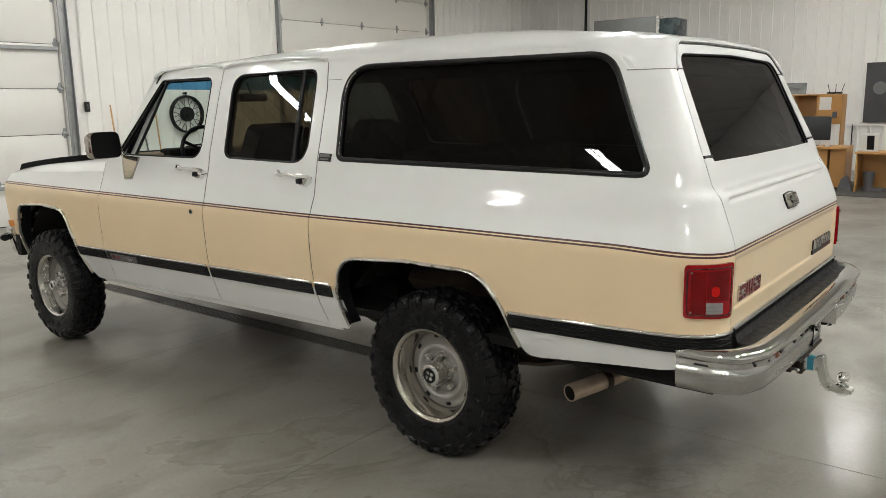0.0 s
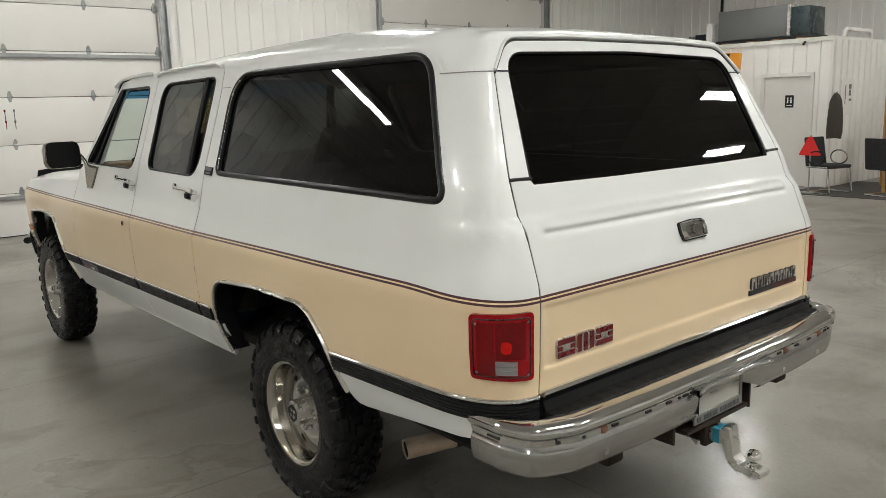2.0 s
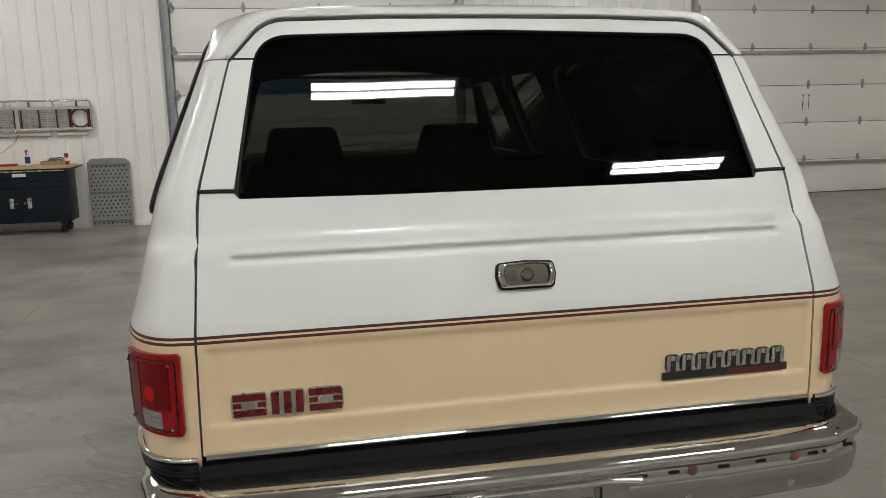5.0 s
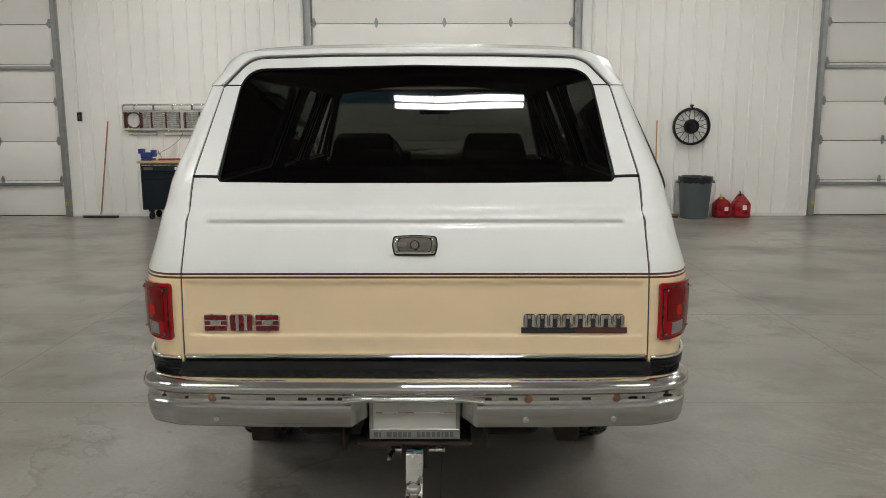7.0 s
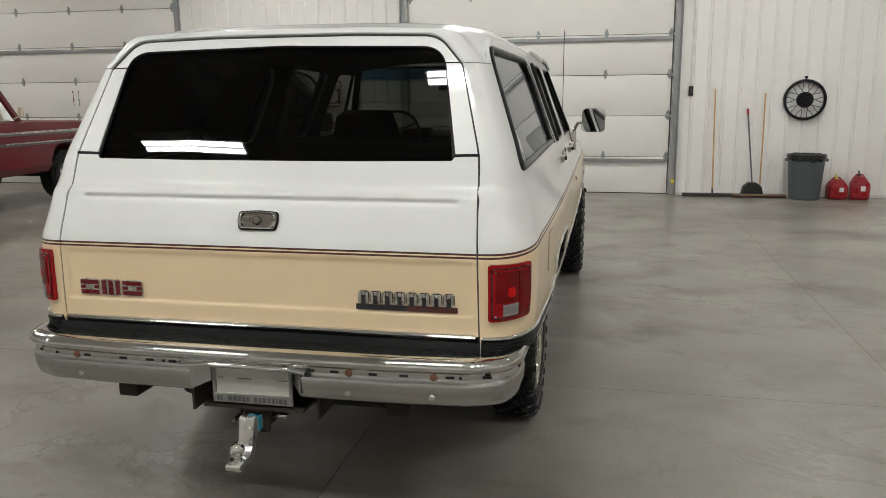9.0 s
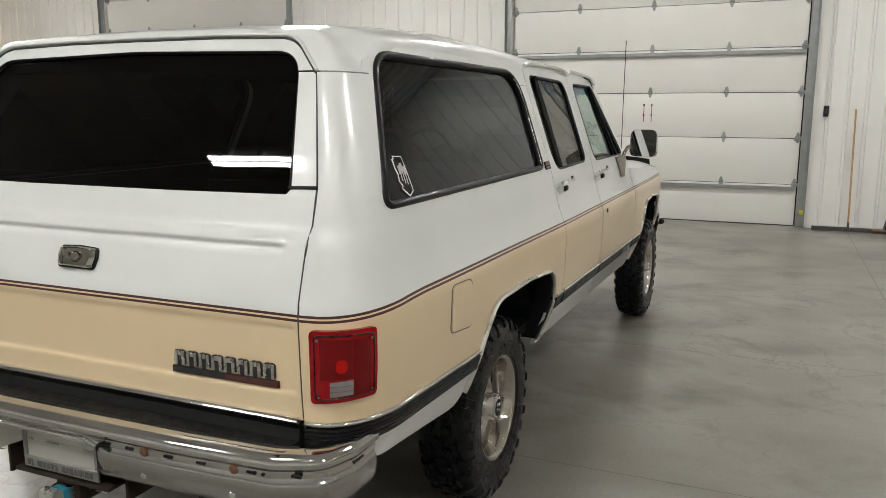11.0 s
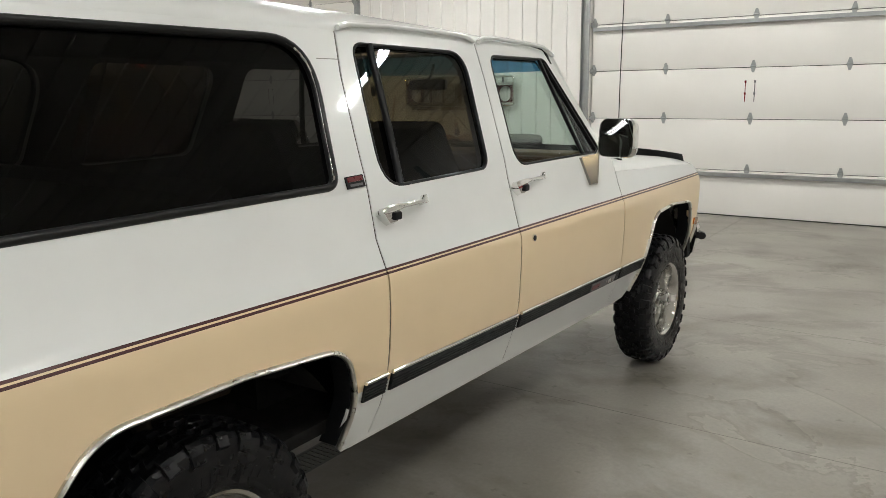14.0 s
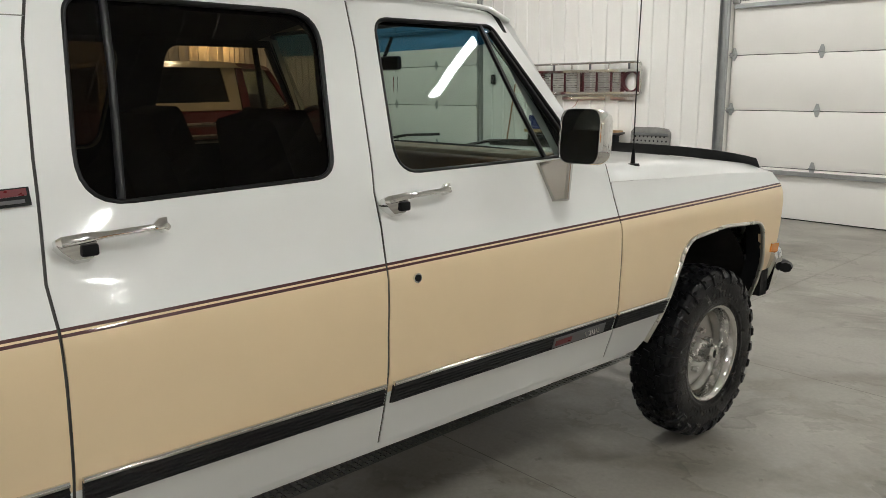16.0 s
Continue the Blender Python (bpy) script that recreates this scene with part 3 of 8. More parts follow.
def overhead_door(y0, y1, index):
    ob = thing("door_%d" % index, "white insulated sectional overhead door, closed", "garage door", kind="structure")
    X = WX - 0.055
    for k in range(len(SEAMS) - 1):
        s = BM()
        box(s, X - 0.045, X, y0, y1, SEAMS[k] + (0.012 if k == 0 else 0.004), SEAMS[k + 1] - 0.004, 0.006, 2)
        part("door_section", s, DOORSKIN, ob, smooth=30)
    s = BM()
    box(s, X - 0.04, X - 0.004, y0, y1, 0.001, 0.014)
    part("bottom_seal", s, BLACK, ob)
    for z in (0.545, 2.475):
        s = BM()
        box(s, X + 0.001, X + 0.055, y0 + 0.02, y1 - 0.02, z - 0.024, z - 0.018)
        box(s, X + 0.050, X + 0.055, y0 + 0.02, y1 - 0.02, z - 0.018, z + 0.02)
        box(s, X + 0.001, X + 0.055, y0 + 0.02, y1 - 0.02, z + 0.02, z + 0.026)
        part("strut", s, GALV, ob, smooth=None)
    # hinges on every seam
    h = BM()
    prism(h, [(-0.012, -0.075), (0.012, -0.075), (0.030, -0.02), (0.030, 0.02), (0.012, 0.075), (-0.012, 0.075), (-0.030, 0.02), (-0.030, -0.02)], 0.0, 0.012, lambda u, v, a: (a, u, v))
    rod(h, (0.016, -0.035, 0), (0.016, 0.035, 0), 0.011, seg=8)
    me = finish(h, "hinge", GALV, 35)
    mid = (y0 + y1) / 2
    for z in SEAMS[1:-1]:
        for dy in (-2.12, -1.09, 0.03, 1.12, 2.12):
            o = new("hinge", me)
            o.parent = ob
            o.location = (X + 0.001, mid + dy, z + 0.012)
    # vertical tracks and jamb angles
    for side, yy in ((-1, y0), (1, y1)):
        t = BM()
        box(t, X + 0.03, X + 0.036, yy + side * 0.035, yy + side * 0.10, 0.05, DOOR_H)
        box(t, X + 0.03, X + 0.085, yy + side * 0.098, yy + side * 0.104, 0.05, DOOR_H)
        box(t, X + 0.08, X + 0.086, yy + side * 0.05, yy + side * 0.10, 0.05, DOOR_H)
        part("track", t, GALV, ob, smooth=None)
        t = BM()
        box(t, WX + 0.022, WX + 0.026, yy + side * 0.02, yy + side * 0.135, 0.0, DOOR_H + 0.05)
        box(t, WX + 0.026, WX + 0.085, yy + side * 0.115, yy + side * 0.119, 0.0, DOOR_H + 0.05)
        box(t, WX + 0.001, WX + 0.022, yy + side * 0.021, yy + side * 0.134, 0.0, DOOR_H + 0.05)
        part("track_angle", t, GALV, ob, smooth=None)
        for z in SEAMS[1:-1]:
            t = BM()
            box(t, X + 0.002, X + 0.022, yy - side * 0.07, yy + side * 0.03, z - 0.03, z + 0.03, 0.004, 1)
            rod(t, (X + 0.045, yy - side * 0.04, z), (X + 0.045, yy + side * 0.09, z), 0.006, seg=8)
            rod(t, (X + 0.058, yy + side * 0.05, z), (X + 0.058, yy + side * 0.085, z), 0.022, seg=12)
            part("roller", t, GALV, ob)
        t = BM()
        box(t, WX + 0.03, WX + 0.10, yy + side * 0.06, yy + side * 0.11, 0.19, 0.25, 0.008, 2)
        part("door_sensor", t, YELLOW if index != 1 or side > 0 else PLASTIC_BLACK, ob, "yellow safety sensor")
    # worn warning labels by the middle hinge
    for dy, mat in ((-0.055, LENS_DARK), (0.06, DARKGREY)):
        t = BM()
        for k in range(2):
            box(t, X, X + 0.002, mid + dy - 0.012, mid + dy + 0.012, 1.72 - k * 0.15, 1.75 - k * 0.15)
            box(t, X, X + 0.002, mid + dy - 0.004, mid + dy + 0.006, 1.60 - k * 0.12, 1.72 - k * 0.15)
        part("label_bar", t, mat, ob, smooth=None)
    return ob


for k, (a, b_) in enumerate(DOORS):
    overhead_door(a, b_, k + 1)

# ---- ceiling lamps: rows of twin-strip high bays ----
lamp = thing("ceiling_light", "twin-strip white high-bay light fixed under the ceiling", "light", pose(0, 0, 0), group="shop ceiling lights")
t = BM()
box(t, -0.16, 0.16, -0.62, 0.62, CEIL - 0.10, CEIL - 0.024, 0.01, 2)
part("housing", t, TRIM, lamp)
for s in (-0.044, 0.044):
    for k in (-1, 0, 1):
        t = BM()
        box(t, s + k * 0.022 - 0.008, s + k * 0.022 + 0.008, -0.56, 0.56, CEIL - 0.108, CEIL - 0.102)
        part("light_strip", t, GLOW, lamp, "bright white strip")
# some spots follow mirrored lamps; the others are unseen, added for overall brightness
SPOTS = [(3.68, 0.21), (4.65, 2.95), (3.83, 7.70), (5.0, 9.05), (4.55, -3.0), (3.7, -7.3), (4.6, -10.6), (-6.35, 4.1), (-6.4, -4.2), (-6.4, -11.2), (-1.4, -7.2), (-0.4, 12.4), (-3.85, 9.8), (-1.4, 4.1), (-2.1, -5.9), (-6.4, 0.0)]
lamp.matrix_basis = pose(SPOTS[0][0], SPOTS[0][1], 0)
for x, y in SPOTS[1:]:
    copy_thing(lamp, pose(x, y, 0))


# ---- the wagon: surfaces ----
def table(zs, ws, soft):
    """A smooth curve through given heights, sampled finely."""
    z = np.arange(0.30, 2.10, 0.002)
    w = np.interp(z, zs, ws)
    k = np.exp(-0.5 * (np.arange(-40, 41) * 0.002 / soft) ** 2)
    k /= k.sum()
    pad = np.concatenate([np.full(40, w[0]), w, np.full(40, w[-1])])
    return z, np.convolve(pad, k, "valid")


SIDE = table([0.40, 0.47, 0.50, 0.573, 0.66, 0.76, 0.85, 0.95, 1.05, 1.085, 1.12, 1.20, 1.28, 1.38, 1.60, 1.80, 1.90],
             [0.85, 0.872, 0.884, 0.915, 0.953, 0.983, 0.994, 1.0, 1.0, 0.997, 0.982, 0.954, 0.934, 0.906, 0.823, 0.748, 0.71], 0.014)
REAR = table([0.60, 0.81, 0.90, 1.09, 1.125, 1.20, 1.285, 1.31, 1.40, 1.73, 1.80, 1.86, 2.0],
             [1.305, 1.314, 1.318, 1.319, 1.314, 1.286, 1.254, 1.226, 1.194, 1.045, 1.013, 0.985, 0.92], 0.010)
GATE = table([0.60, 0.80, 1.09, 1.42, 1.73, 1.84], [0.797, 0.795, 0.789, 0.773, 0.692, 0.655], 0.02)
RISE = 0.006


def side_w(x, z):
    zb = z - RISE * (x + 0.6)
    w = float(np.interp(zb, *SIDE))
    if x > -0.2:
        k = float(np.interp(z, [1.05, 1.45], [0.024, 0.0]))
        w *= 1 - k * min(1.0, ((x + 0.2) / 1.25)) ** 2
    if x < -2.9:
        w *= 1 - 0.016 * ((-2.9 - x) / 1.1) ** 2
    return w


def rear_x(z):
    return float(np.interp(z, *REAR))


def gate_y(z):
    return float(np.interp(z, *GATE))


CORNER, WRAP = 0.28, 0.36


def flank(side):
    """(s, z) to a place on the side; past the start of the corner, s runs round to the tailgate."""
    def place(s, z):
        xr = rear_x(z)
        x0 = xr - CORNER
        if s <= x0:
            return (s, side * side_w(s, z), z)
        a = min(1.0, (s - x0) / WRAP) * math.pi / 2
        yg, w = gate_y(z), side_w(x0, z)
        full = float(np.interp(z, [1.1, 1.4], [0.78, 0.62]))
        return (x0 + CORNER * math.sin(a), side * (yg + (w - yg) * max(0.0, math.cos(a)) ** full), z)
    return place


def s_of(x, z):
    x0 = rear_x(z) - CORNER
    return x if x <= x0 else x0 + WRAP * math.asin(min(1, (x - x0) / CORNER)) / (math.pi / 2)


def step(v, a, w):
    return 0.5 + 0.5 * math.tanh((v - a) / w)


def back(y, z):
    """The rear face with its pressed ledge under the glass and its sunk lower field."""
    inside = step(0.705 - abs(y), 0.0, 0.014)
    ledge = 0.011 * step(1.302, z, 0.004) * step(z, 1.276, 0.005) - 0.006 * math.exp(-((z - 1.264) / 0.007) ** 2)
    field = -0.007 * step(z, 0.888, 0.004) * step(1.070, z, 0.008) * step(0.775 - abs(y), 0.0, 0.006)
    return (rear_x(z) + ledge * inside + field, y, z)


def off(place, d, side=0):
    """The surface moved outwards by d."""
    def moved(u, v):
        h = 0.004
        p = Vector(place(u, v))
        n = (Vector(place(u + h, v)) - Vector(place(u - h, v))).cross(Vector(place(u, v + h)) - Vector(place(u, v - h))).normalized()
        ref = Vector((0, side, 0)) if side else Vector((1, 0, 0))
        if n.dot(ref) < 0:
            n = -n
        return tuple(p + n * d)
    return moved


ZL = [0.50, 0.54, 0.58, 0.63, 0.68, 0.73, 0.78, 0.84, 0.90, 0.97, 1.03, 1.06, 1.075, 1.09, 1.10, 1.11, 1.125, 1.14, 1.16, 1.18, 1.21, 1.25, 1.30, 1.34, 1.38, 1.42, 1.46, 1.5, 1.54, 1.58, 1.62, 1.66, 1.7, 1.74, 1.78, 1.82]
XL = [-3.8, -3.6, -3.4, -3.2, -3.0, -2.8, -2.5, -2.2, -1.9, -1.6, -1.3, -1.0, -0.7, -0.4, -0.1, 0.2, 0.4, 0.6, 0.75, 0.85, 0.9, 0.95] + [0.97 + 0.014 * k for k in range(28)]

wagon = thing("station_wagon", "white and tan four-door station wagon with brown pinstripes", "car")

GAP, GATE_GAP = 0.0036, 0.0015
# openings, in x (along the car) and z
ARCH_R = rounded([(-0.462, 0.40), (-0.495, 0.72), (-0.440, 0.915), (-0.05, 0.948), (0.355, 0.944), (0.462, 0.815), (0.522, 0.650), (0.600, 0.40)], [0, 0.3, 0.16, 0.6, 0.2, 0.3, 0.1, 0], 8)
ARCH_F = rounded([(-3.900, 0.40), (-3.835, 0.72), (-3.765, 0.945), (-3.40, 0.972), (-3.075, 0.955), (-2.995, 0.76), (-2.93, 0.40)], [0, 0.2, 0.10, 0.5, 0.13, 0.2, 0], 7)
Q_WIN = rounded([(-0.522, 1.372), (1.043, 1.362), (0.81, 1.802), (-0.60, 1.806)], [0.045, 0.03, 0.15, 0.15], 8)
R_WIN = rounded([(-0.735, 1.345), (-1.395, 1.355), (-1.475, 1.795), (-0.800, 1.803)], [0.10, 0.07, 0.09, 0.06], 7)
F_WIN = rounded([(-1.610, 1.345), (-2.478, 1.345), (-2.168, 1.788), (-1.668, 1.790)], [0.08, 0.03, 0.05, 0.06], 7)


def rear_door_edge():
    return [(-0.630, 0.548), (-0.645, 0.66), (-0.650, 1.0), (-0.650, 1.105), (-0.645, 1.20), (-0.668, 1.45), (-0.700, 1.70), (-0.735, 1.838)]


def mid_edge():
    return [(-1.525, 0.535), (-1.508, 0.66), (-1.500, 0.9), (-1.506, 1.095), (-1.520, 1.20), (-1.518, 1.30), (-1.545, 1.50), (-1.572, 1.70), (-1.580, 1.835)]


def front_edge():
    return [(-2.665, 0.52), (-2.640, 0.66), (-2.618, 0.85), (-2.615, 1.085), (-2.612, 1.20), (-2.600, 1.300)]


def shift(line, d):
    return [(x + d, z) for x, z in line]


for side in (-1, 1):
    F = flank(side)
    flip = side > 0
    kw = dict(us=XL, vs=ZL, flip=flip)
    # quarter panel
    rear_line = [(rear_x(z) - CORNER + WRAP - GATE_GAP, z) for z in np.linspace(0.72, 1.735, 28)]
    out = shift(rear_door_edge(), GAP)[1:][::-1]
    out = [(-0.735 + GAP, 1.838)] + out[1:]
    out += [(-0.628, 0.532), (-0.505, 0.534), (-0.480, 0.560)] + [p for p in ARCH_R if p[1] > (0.57 if p[0] < 0 else 0.645)] + [(0.538, 0.622), (0.560, 0.608), (0.600, 0.606)]
    out += [(0.9, 0.640), (1.10, 0.660), (1.30, 0.70)] + rear_line + [(0.90, 1.7355), (0.865, 1.775), (0.80, 1.812), (0.70, 1.828), (0.4, 1.842), (0.0, 1.842), (-0.4, 1.840)]
    hole = [(s_of(x, z), z) for x, z in dense(Q_WIN, 0.08)]
    quarter = skin(dense(out, 0.09), [hole], F, "quarter_panel", PAINT, wagon, **kw)
    # rear and front doors
    o = shift(rear_door_edge(), -GAP) + [(-1.0, 1.842), (-1.3, 1.842)] + shift(mid_edge(), GAP)[::-1] + [(-1.1, 0.540)]
    rear_door = skin(dense(o, 0.09), [dense(R_WIN, 0.08)], F, "rear_door", PAINT, wagon, **kw)
    o = shift(mid_edge(), -GAP) + [(-1.9, 1.838), (-2.165, 1.832), (-2.222, 1.815), (-2.515, 1.375), (-2.560, 1.315), (-2.60 + GAP, 1.300)] + shift(front_edge(), GAP)[::-1][1:] + [(-2.1, 0.527)]
    front_door = skin(dense(o, 0.09), [dense(F_WIN, 0.08)], F, "front_door", PAINT, wagon, **kw)
    # black weatherstrip deep in the door shut lines
    for edge, host in ((rear_door_edge(), quarter), (mid_edge(), rear_door), (front_edge(), front_door)):
        t = BM()
        tube(t, [off(F, -0.009, side)(x, z) for x, z in dense(edge, 0.06, closed=False)], 0.0085, 6)
        part("door_weatherstrip", t, SHUT, host, smooth=60)
    # front fender
    o = shift(front_edge(), -GAP)[:-1] + [(-2.61 - GAP, 1.233), (-3.0, 1.215), (-3.5, 1.195), (-3.93, 1.163), (-3.99, 1.10), (-3.99, 1.02), (-3.97, 0.80), (-3.90, 0.56)] + [p for p in ARCH_F if p[1] > 0.56] + [(-2.965, 0.55), (-2.91, 0.49), (-2.80, 0.485)]
    skin(dense(o, 0.09), [], F, "front_fender", PAINT, wagon, **kw)
    # bright lips round the wheel openings
    for line, low, cut in ((ARCH_R, 0.545, 0.60), (ARCH_F, 0.50, 0.56)):
        t = BM()
        pts = [p for p in dense(line, 0.03, closed=False) if p[1] > (low if p[0] < 0.3 else low + 0.085)]
        tube(t, [tuple(Vector(off(F, 0.004, side)(x, z))) for x, z in pts], 0.0115, 8, flat=0.7)
        part("wheel_arch_trim", t, SATIN_TRIM, wagon, "bright trim round the wheel opening", smooth=60)
        t = BM()
        inner = [Vector(off(F, -0.004, side)(x, z)) for x, z in pts]
        A = [t.verts.new(p) for p in inner]
        B = [t.verts.new((p.x, p.y - side * 0.075, p.z)) for p in inner]
        for k in range(len(A) - 1):
            t.faces.new((A[k], A[k + 1], B[k + 1], B[k]))
        part("wheel_arch_flange", t, BLACK, wagon)
    # rocker sill with its pinch weld
    t = BM()
    prof = [(0.872, 0.562), (0.895, 0.548), (0.888, 0.522), (0.864, 0.512), (0.860, 0.490), (0.853, 0.490), (0.850, 0.514), (0.80, 0.52), (0.80, 0.58)]
    slope = lambda x: 0.016 * (x + 1.5)
    prism(t, prof, -2.88, -0.585, lambda u, v, a: (a, side * u, v + slope(a)))
    part("rocker_sill", t, WHITE_PAINT, wagon, smooth=40)
    # ribbed black side mouldings with a bright top edge
    for x0, x1 in ((-2.985, -2.63), (-2.605, -1.522), (-1.490, -0.662), (-0.634, -0.528), (0.492, None)):
        zt = lambda x: 0.773 + 0.0205 * (x + 0.5) if x < 0.4 else 0.775 + 0.026 * x if x < 0 else 0.793 + 0.021 * (x - 0.48)
        if x1 is None:
            ss = list(np.linspace(x0, 1.05, 8)) + list(np.linspace(1.08, rear_x(0.8) - CORNER + WRAP - 0.006, 16))
        else:
            ss = list(np.linspace(x0, x1, max(3, int((x1 - x0) / 0.08))))
        t = BM()
        prof = [(0.0, 0.002)] + [(-0.006 - k * 0.0105 + d, 0.010 + e) for k in range(5) for d, e in ((0.0, 0.0), (-0.0022, 0.004), (-0.0072, 0.004), (-0.0095, 0.0))] + [(-0.063, 0.002)]
        rows = []
        for s in ss:
            z0 = zt(min(s, 1.3)) - 0.004
            rows.append([t.verts.new(off(F, d, side)(s, z0 + dz)) for dz, d in prof])
        for A, B in zip(rows, rows[1:]):
            for k in range(len(A) - 1):
                t.faces.new((A[k], A[k + 1], B[k + 1], B[k]))
        for R in (rows[0], rows[-1]):
            t.faces.new(R)
        bmesh.ops.recalc_face_normals(t, faces=t.faces[:])
        part("side_moulding", t, BLACK, wagon, "ribbed black rubber side moulding", smooth=25)
        t = BM()
        tube(t, [off(F, 0.009, side)(s, zt(min(s, 1.3)) + 0.002) for s in ss], 0.0075, 8)
        part("moulding_bright_edge", t, CHROME, wagon, smooth=60)
    # drip rail over the doors
    for line in ([(-0.735, 1.842), (-0.80, 1.856), (-1.0, 1.862), (-1.4, 1.858), (-1.50, 1.852), (-1.545, 1.835)],
                 [(-1.585, 1.835), (-1.63, 1.853), (-1.75, 1.856), (-2.0, 1.848), (-2.16, 1.838), (-2.24, 1.800)]):
        t = BM()
        pts = dense(rounded(line, [0] + [0.05] * (len(line) - 2) + [0], 4), 0.04, closed=False)
        tube(t, [off(F, 0.016, side)(x, z) for x, z in pts], 0.011, 8, flat=0.8)
        part("drip_rail", t, WHITE_PAINT, wagon, smooth=60)
    # glass with its rubber surrounds
    for pane, outline, mat, host, wid in (("side_glass", Q_WIN, TINT_SIDE, quarter, 0.017), ("window_glass", R_WIN, TINT_DOOR, rear_door, 0.009), ("window_glass", F_WIN, CLEAR, front_door, 0.009)):
        conv = [(s_of(x, z), z) for x, z in dense(outline, 0.08)]
        if pane == "side_glass" or side > 0 or host is rear_door:
            skin(conv, [], off(F, -0.011, side), pane, mat, host, us=XL, vs=[1.45, 1.55, 1.65, 1.75], flip=flip, lips=False, h=0.10, bend=(0.35, 0.35, 1.58, 0.6) if pane == "side_glass" else None)
        t = BM()
        tube(t, [off(F, -0.005 if wid > 0.01 else -0.006, side)(s, z) for s, z in dense( [(s_of(x, z), z) for x, z in outline], 0.03)], wid, 8, closed=True, flat=0.75)
        part("window_seal", t, SEAL, host, "black rubber window surround", smooth=60)
        if wid > 0.01:
            t = BM()
            cx = sum(p[0] for p in outline) / len(outline)
            cz = sum(p[1] for p in outline) / len(outline)
            inset = [(cx + (x - cx) * 0.992, cz + (z - cz) * 0.985) for x, z in outline]
            tube(t, [off(F, 0.004, side)(s_of(x, z), z) for x, z in dense(inset, 0.03)], 0.0045, 6, closed=True)
            part("seal_bead", t, DULL_CHROME, host, smooth=60)
    # dividers: rear vent bar of the back door, front vent bar of the front door
    t = BM()
    tube(t, [off(F, 0.0, side)(x, z) for x, z in ((-0.828, 1.352), (-0.850, 1.5), (-0.872, 1.65), (-0.888, 1.80))], 0.015, 8, flat=0.6)
    part("window_divider", t, SEAL, rear_door, smooth=60)
    t = BM()
    tube(t, [off(F, 0.0, side)(x, z) for x, z in ((-2.262, 1.350), (-2.197, 1.52), (-2.110, 1.785))], 0.015, 8, flat=0.6)
    part("vent_window_bar", t, SEAL, front_door, smooth=60)
    t = BM()
    tube(t, [off(F, -0.016, side)(x, z) for x, z in ((-2.455, 1.352), (-2.36, 1.49), (-2.17, 1.775))], 0.017, 8, flat=0.6)
    part("vent_window_frame", t, SEAL, front_door, "black vent window frame", smooth=60)
    # door handles: chrome pull with a black paddle
    for host, x0, x1, z in ((rear_door, -0.668, -0.905, 1.273), (front_door, -1.522, -1.772, 1.270)):
        t = BM()
        S = off(F, 0.0, side)
        P0, P1 = Vector(S(x0, z)), Vector(S(x1, z + 0.006))
        n = Vector((0, side, 0.35)).normalized()
        up = Vector((0, -side * 0.3, 1)).normalized()
        # flat grip: wide over the button housing, slim along the bar, upturned at its far end
        rows = []
        for k, hi_, lo_, o_, dep in ((0.0, 0.007, 0.008, 0.022, 0.012), (0.04, 0.011, 0.012, 0.026, 0.016), (0.30, 0.013, 0.009, 0.030, 0.014), (0.42, 0.009, 0.006, 0.034, 0.008), (0.86, 0.009, 0.006, 0.036, 0.007), (0.92, 0.020, 0.008, 0.034, 0.009), (1.0, 0.021, 0.007, 0.030, 0.009)):
            p = P0.lerp(P1, k) + n * o_
            sec = rounded([(-dep, -lo_), (dep, -lo_), (dep, hi_), (-dep, hi_)], 0.004, 2)
            rows.append([t.verts.new(p + up * v + n * u) for u, v in sec])
        for A, B in zip(rows, rows[1:]):
            for j in range(len(A)):
                t.faces.new((A[j], A[(j + 1) % len(A)], B[(j + 1) % len(A)], B[j]))
        t.faces.new(rows[0][::-1])
        t.faces.new(rows[-1])
        # housing tapers down to the door skin
        rows = []
        for v, k0, k1, o_ in ((-0.006, 0.0, 0.34, 0.036), (-0.020, 0.04, 0.33, 0.032), (-0.040, 0.14, 0.30, 0.022), (-0.044, 0.16, 0.28, 0.004)):
            rows.append([t.verts.new(P0.lerp(P1, k) + up * v + n * o) for k, o in ((k0, -0.006), (k0, o_), (k1, o_), (k1, -0.006))])
        for A, B in zip(rows, rows[1:]):
            for j in range(4):
                t.faces.new((A[j], A[(j + 1) % 4], B[(j + 1) % 4], B[j]))
        t.faces.new(rows[-1])
        rod(t, P1 + n * 0.030, P1 - n * 0.01, 0.009, seg=10)
        bmesh.ops.recalc_face_normals(t, faces=t.faces[:])
        part("door_handle", t, CHROME, host, "chrome pull handle with a black push button", smooth=35)
        t = BM()
        c0 = P0.lerp(P1, 0.27) + n * 0.026 + up * -0.021
        box(t, c0.x - 0.018, c0.x + 0.018, c0.y - 0.014, c0.y + 0.014, c0.z - 0.014, c0.z + 0.012, 0.005, 2)
        part("handle_button", t, BLACK, host)
    # key lock
    t = BM()
    S = off(F, 0.0, side)
    p = Vector(S(-1.607, 1.053))
    rod(t, p, p + Vector((0, side * 0.006, 0)), 0.0145, seg=16)
    part("key_lock", t, CHROME, front_door)
    t = BM()
    rod(t, p + Vector((0, side * 0.006, 0)), p + Vector((0, side * 0.008, 0)), 0.0105, seg=14)
    part("key_slot", t, BLACK, front_door)
    # small badge on the rear pillar: dark plate, red upper field and two bars for its small writing
    t = BM()
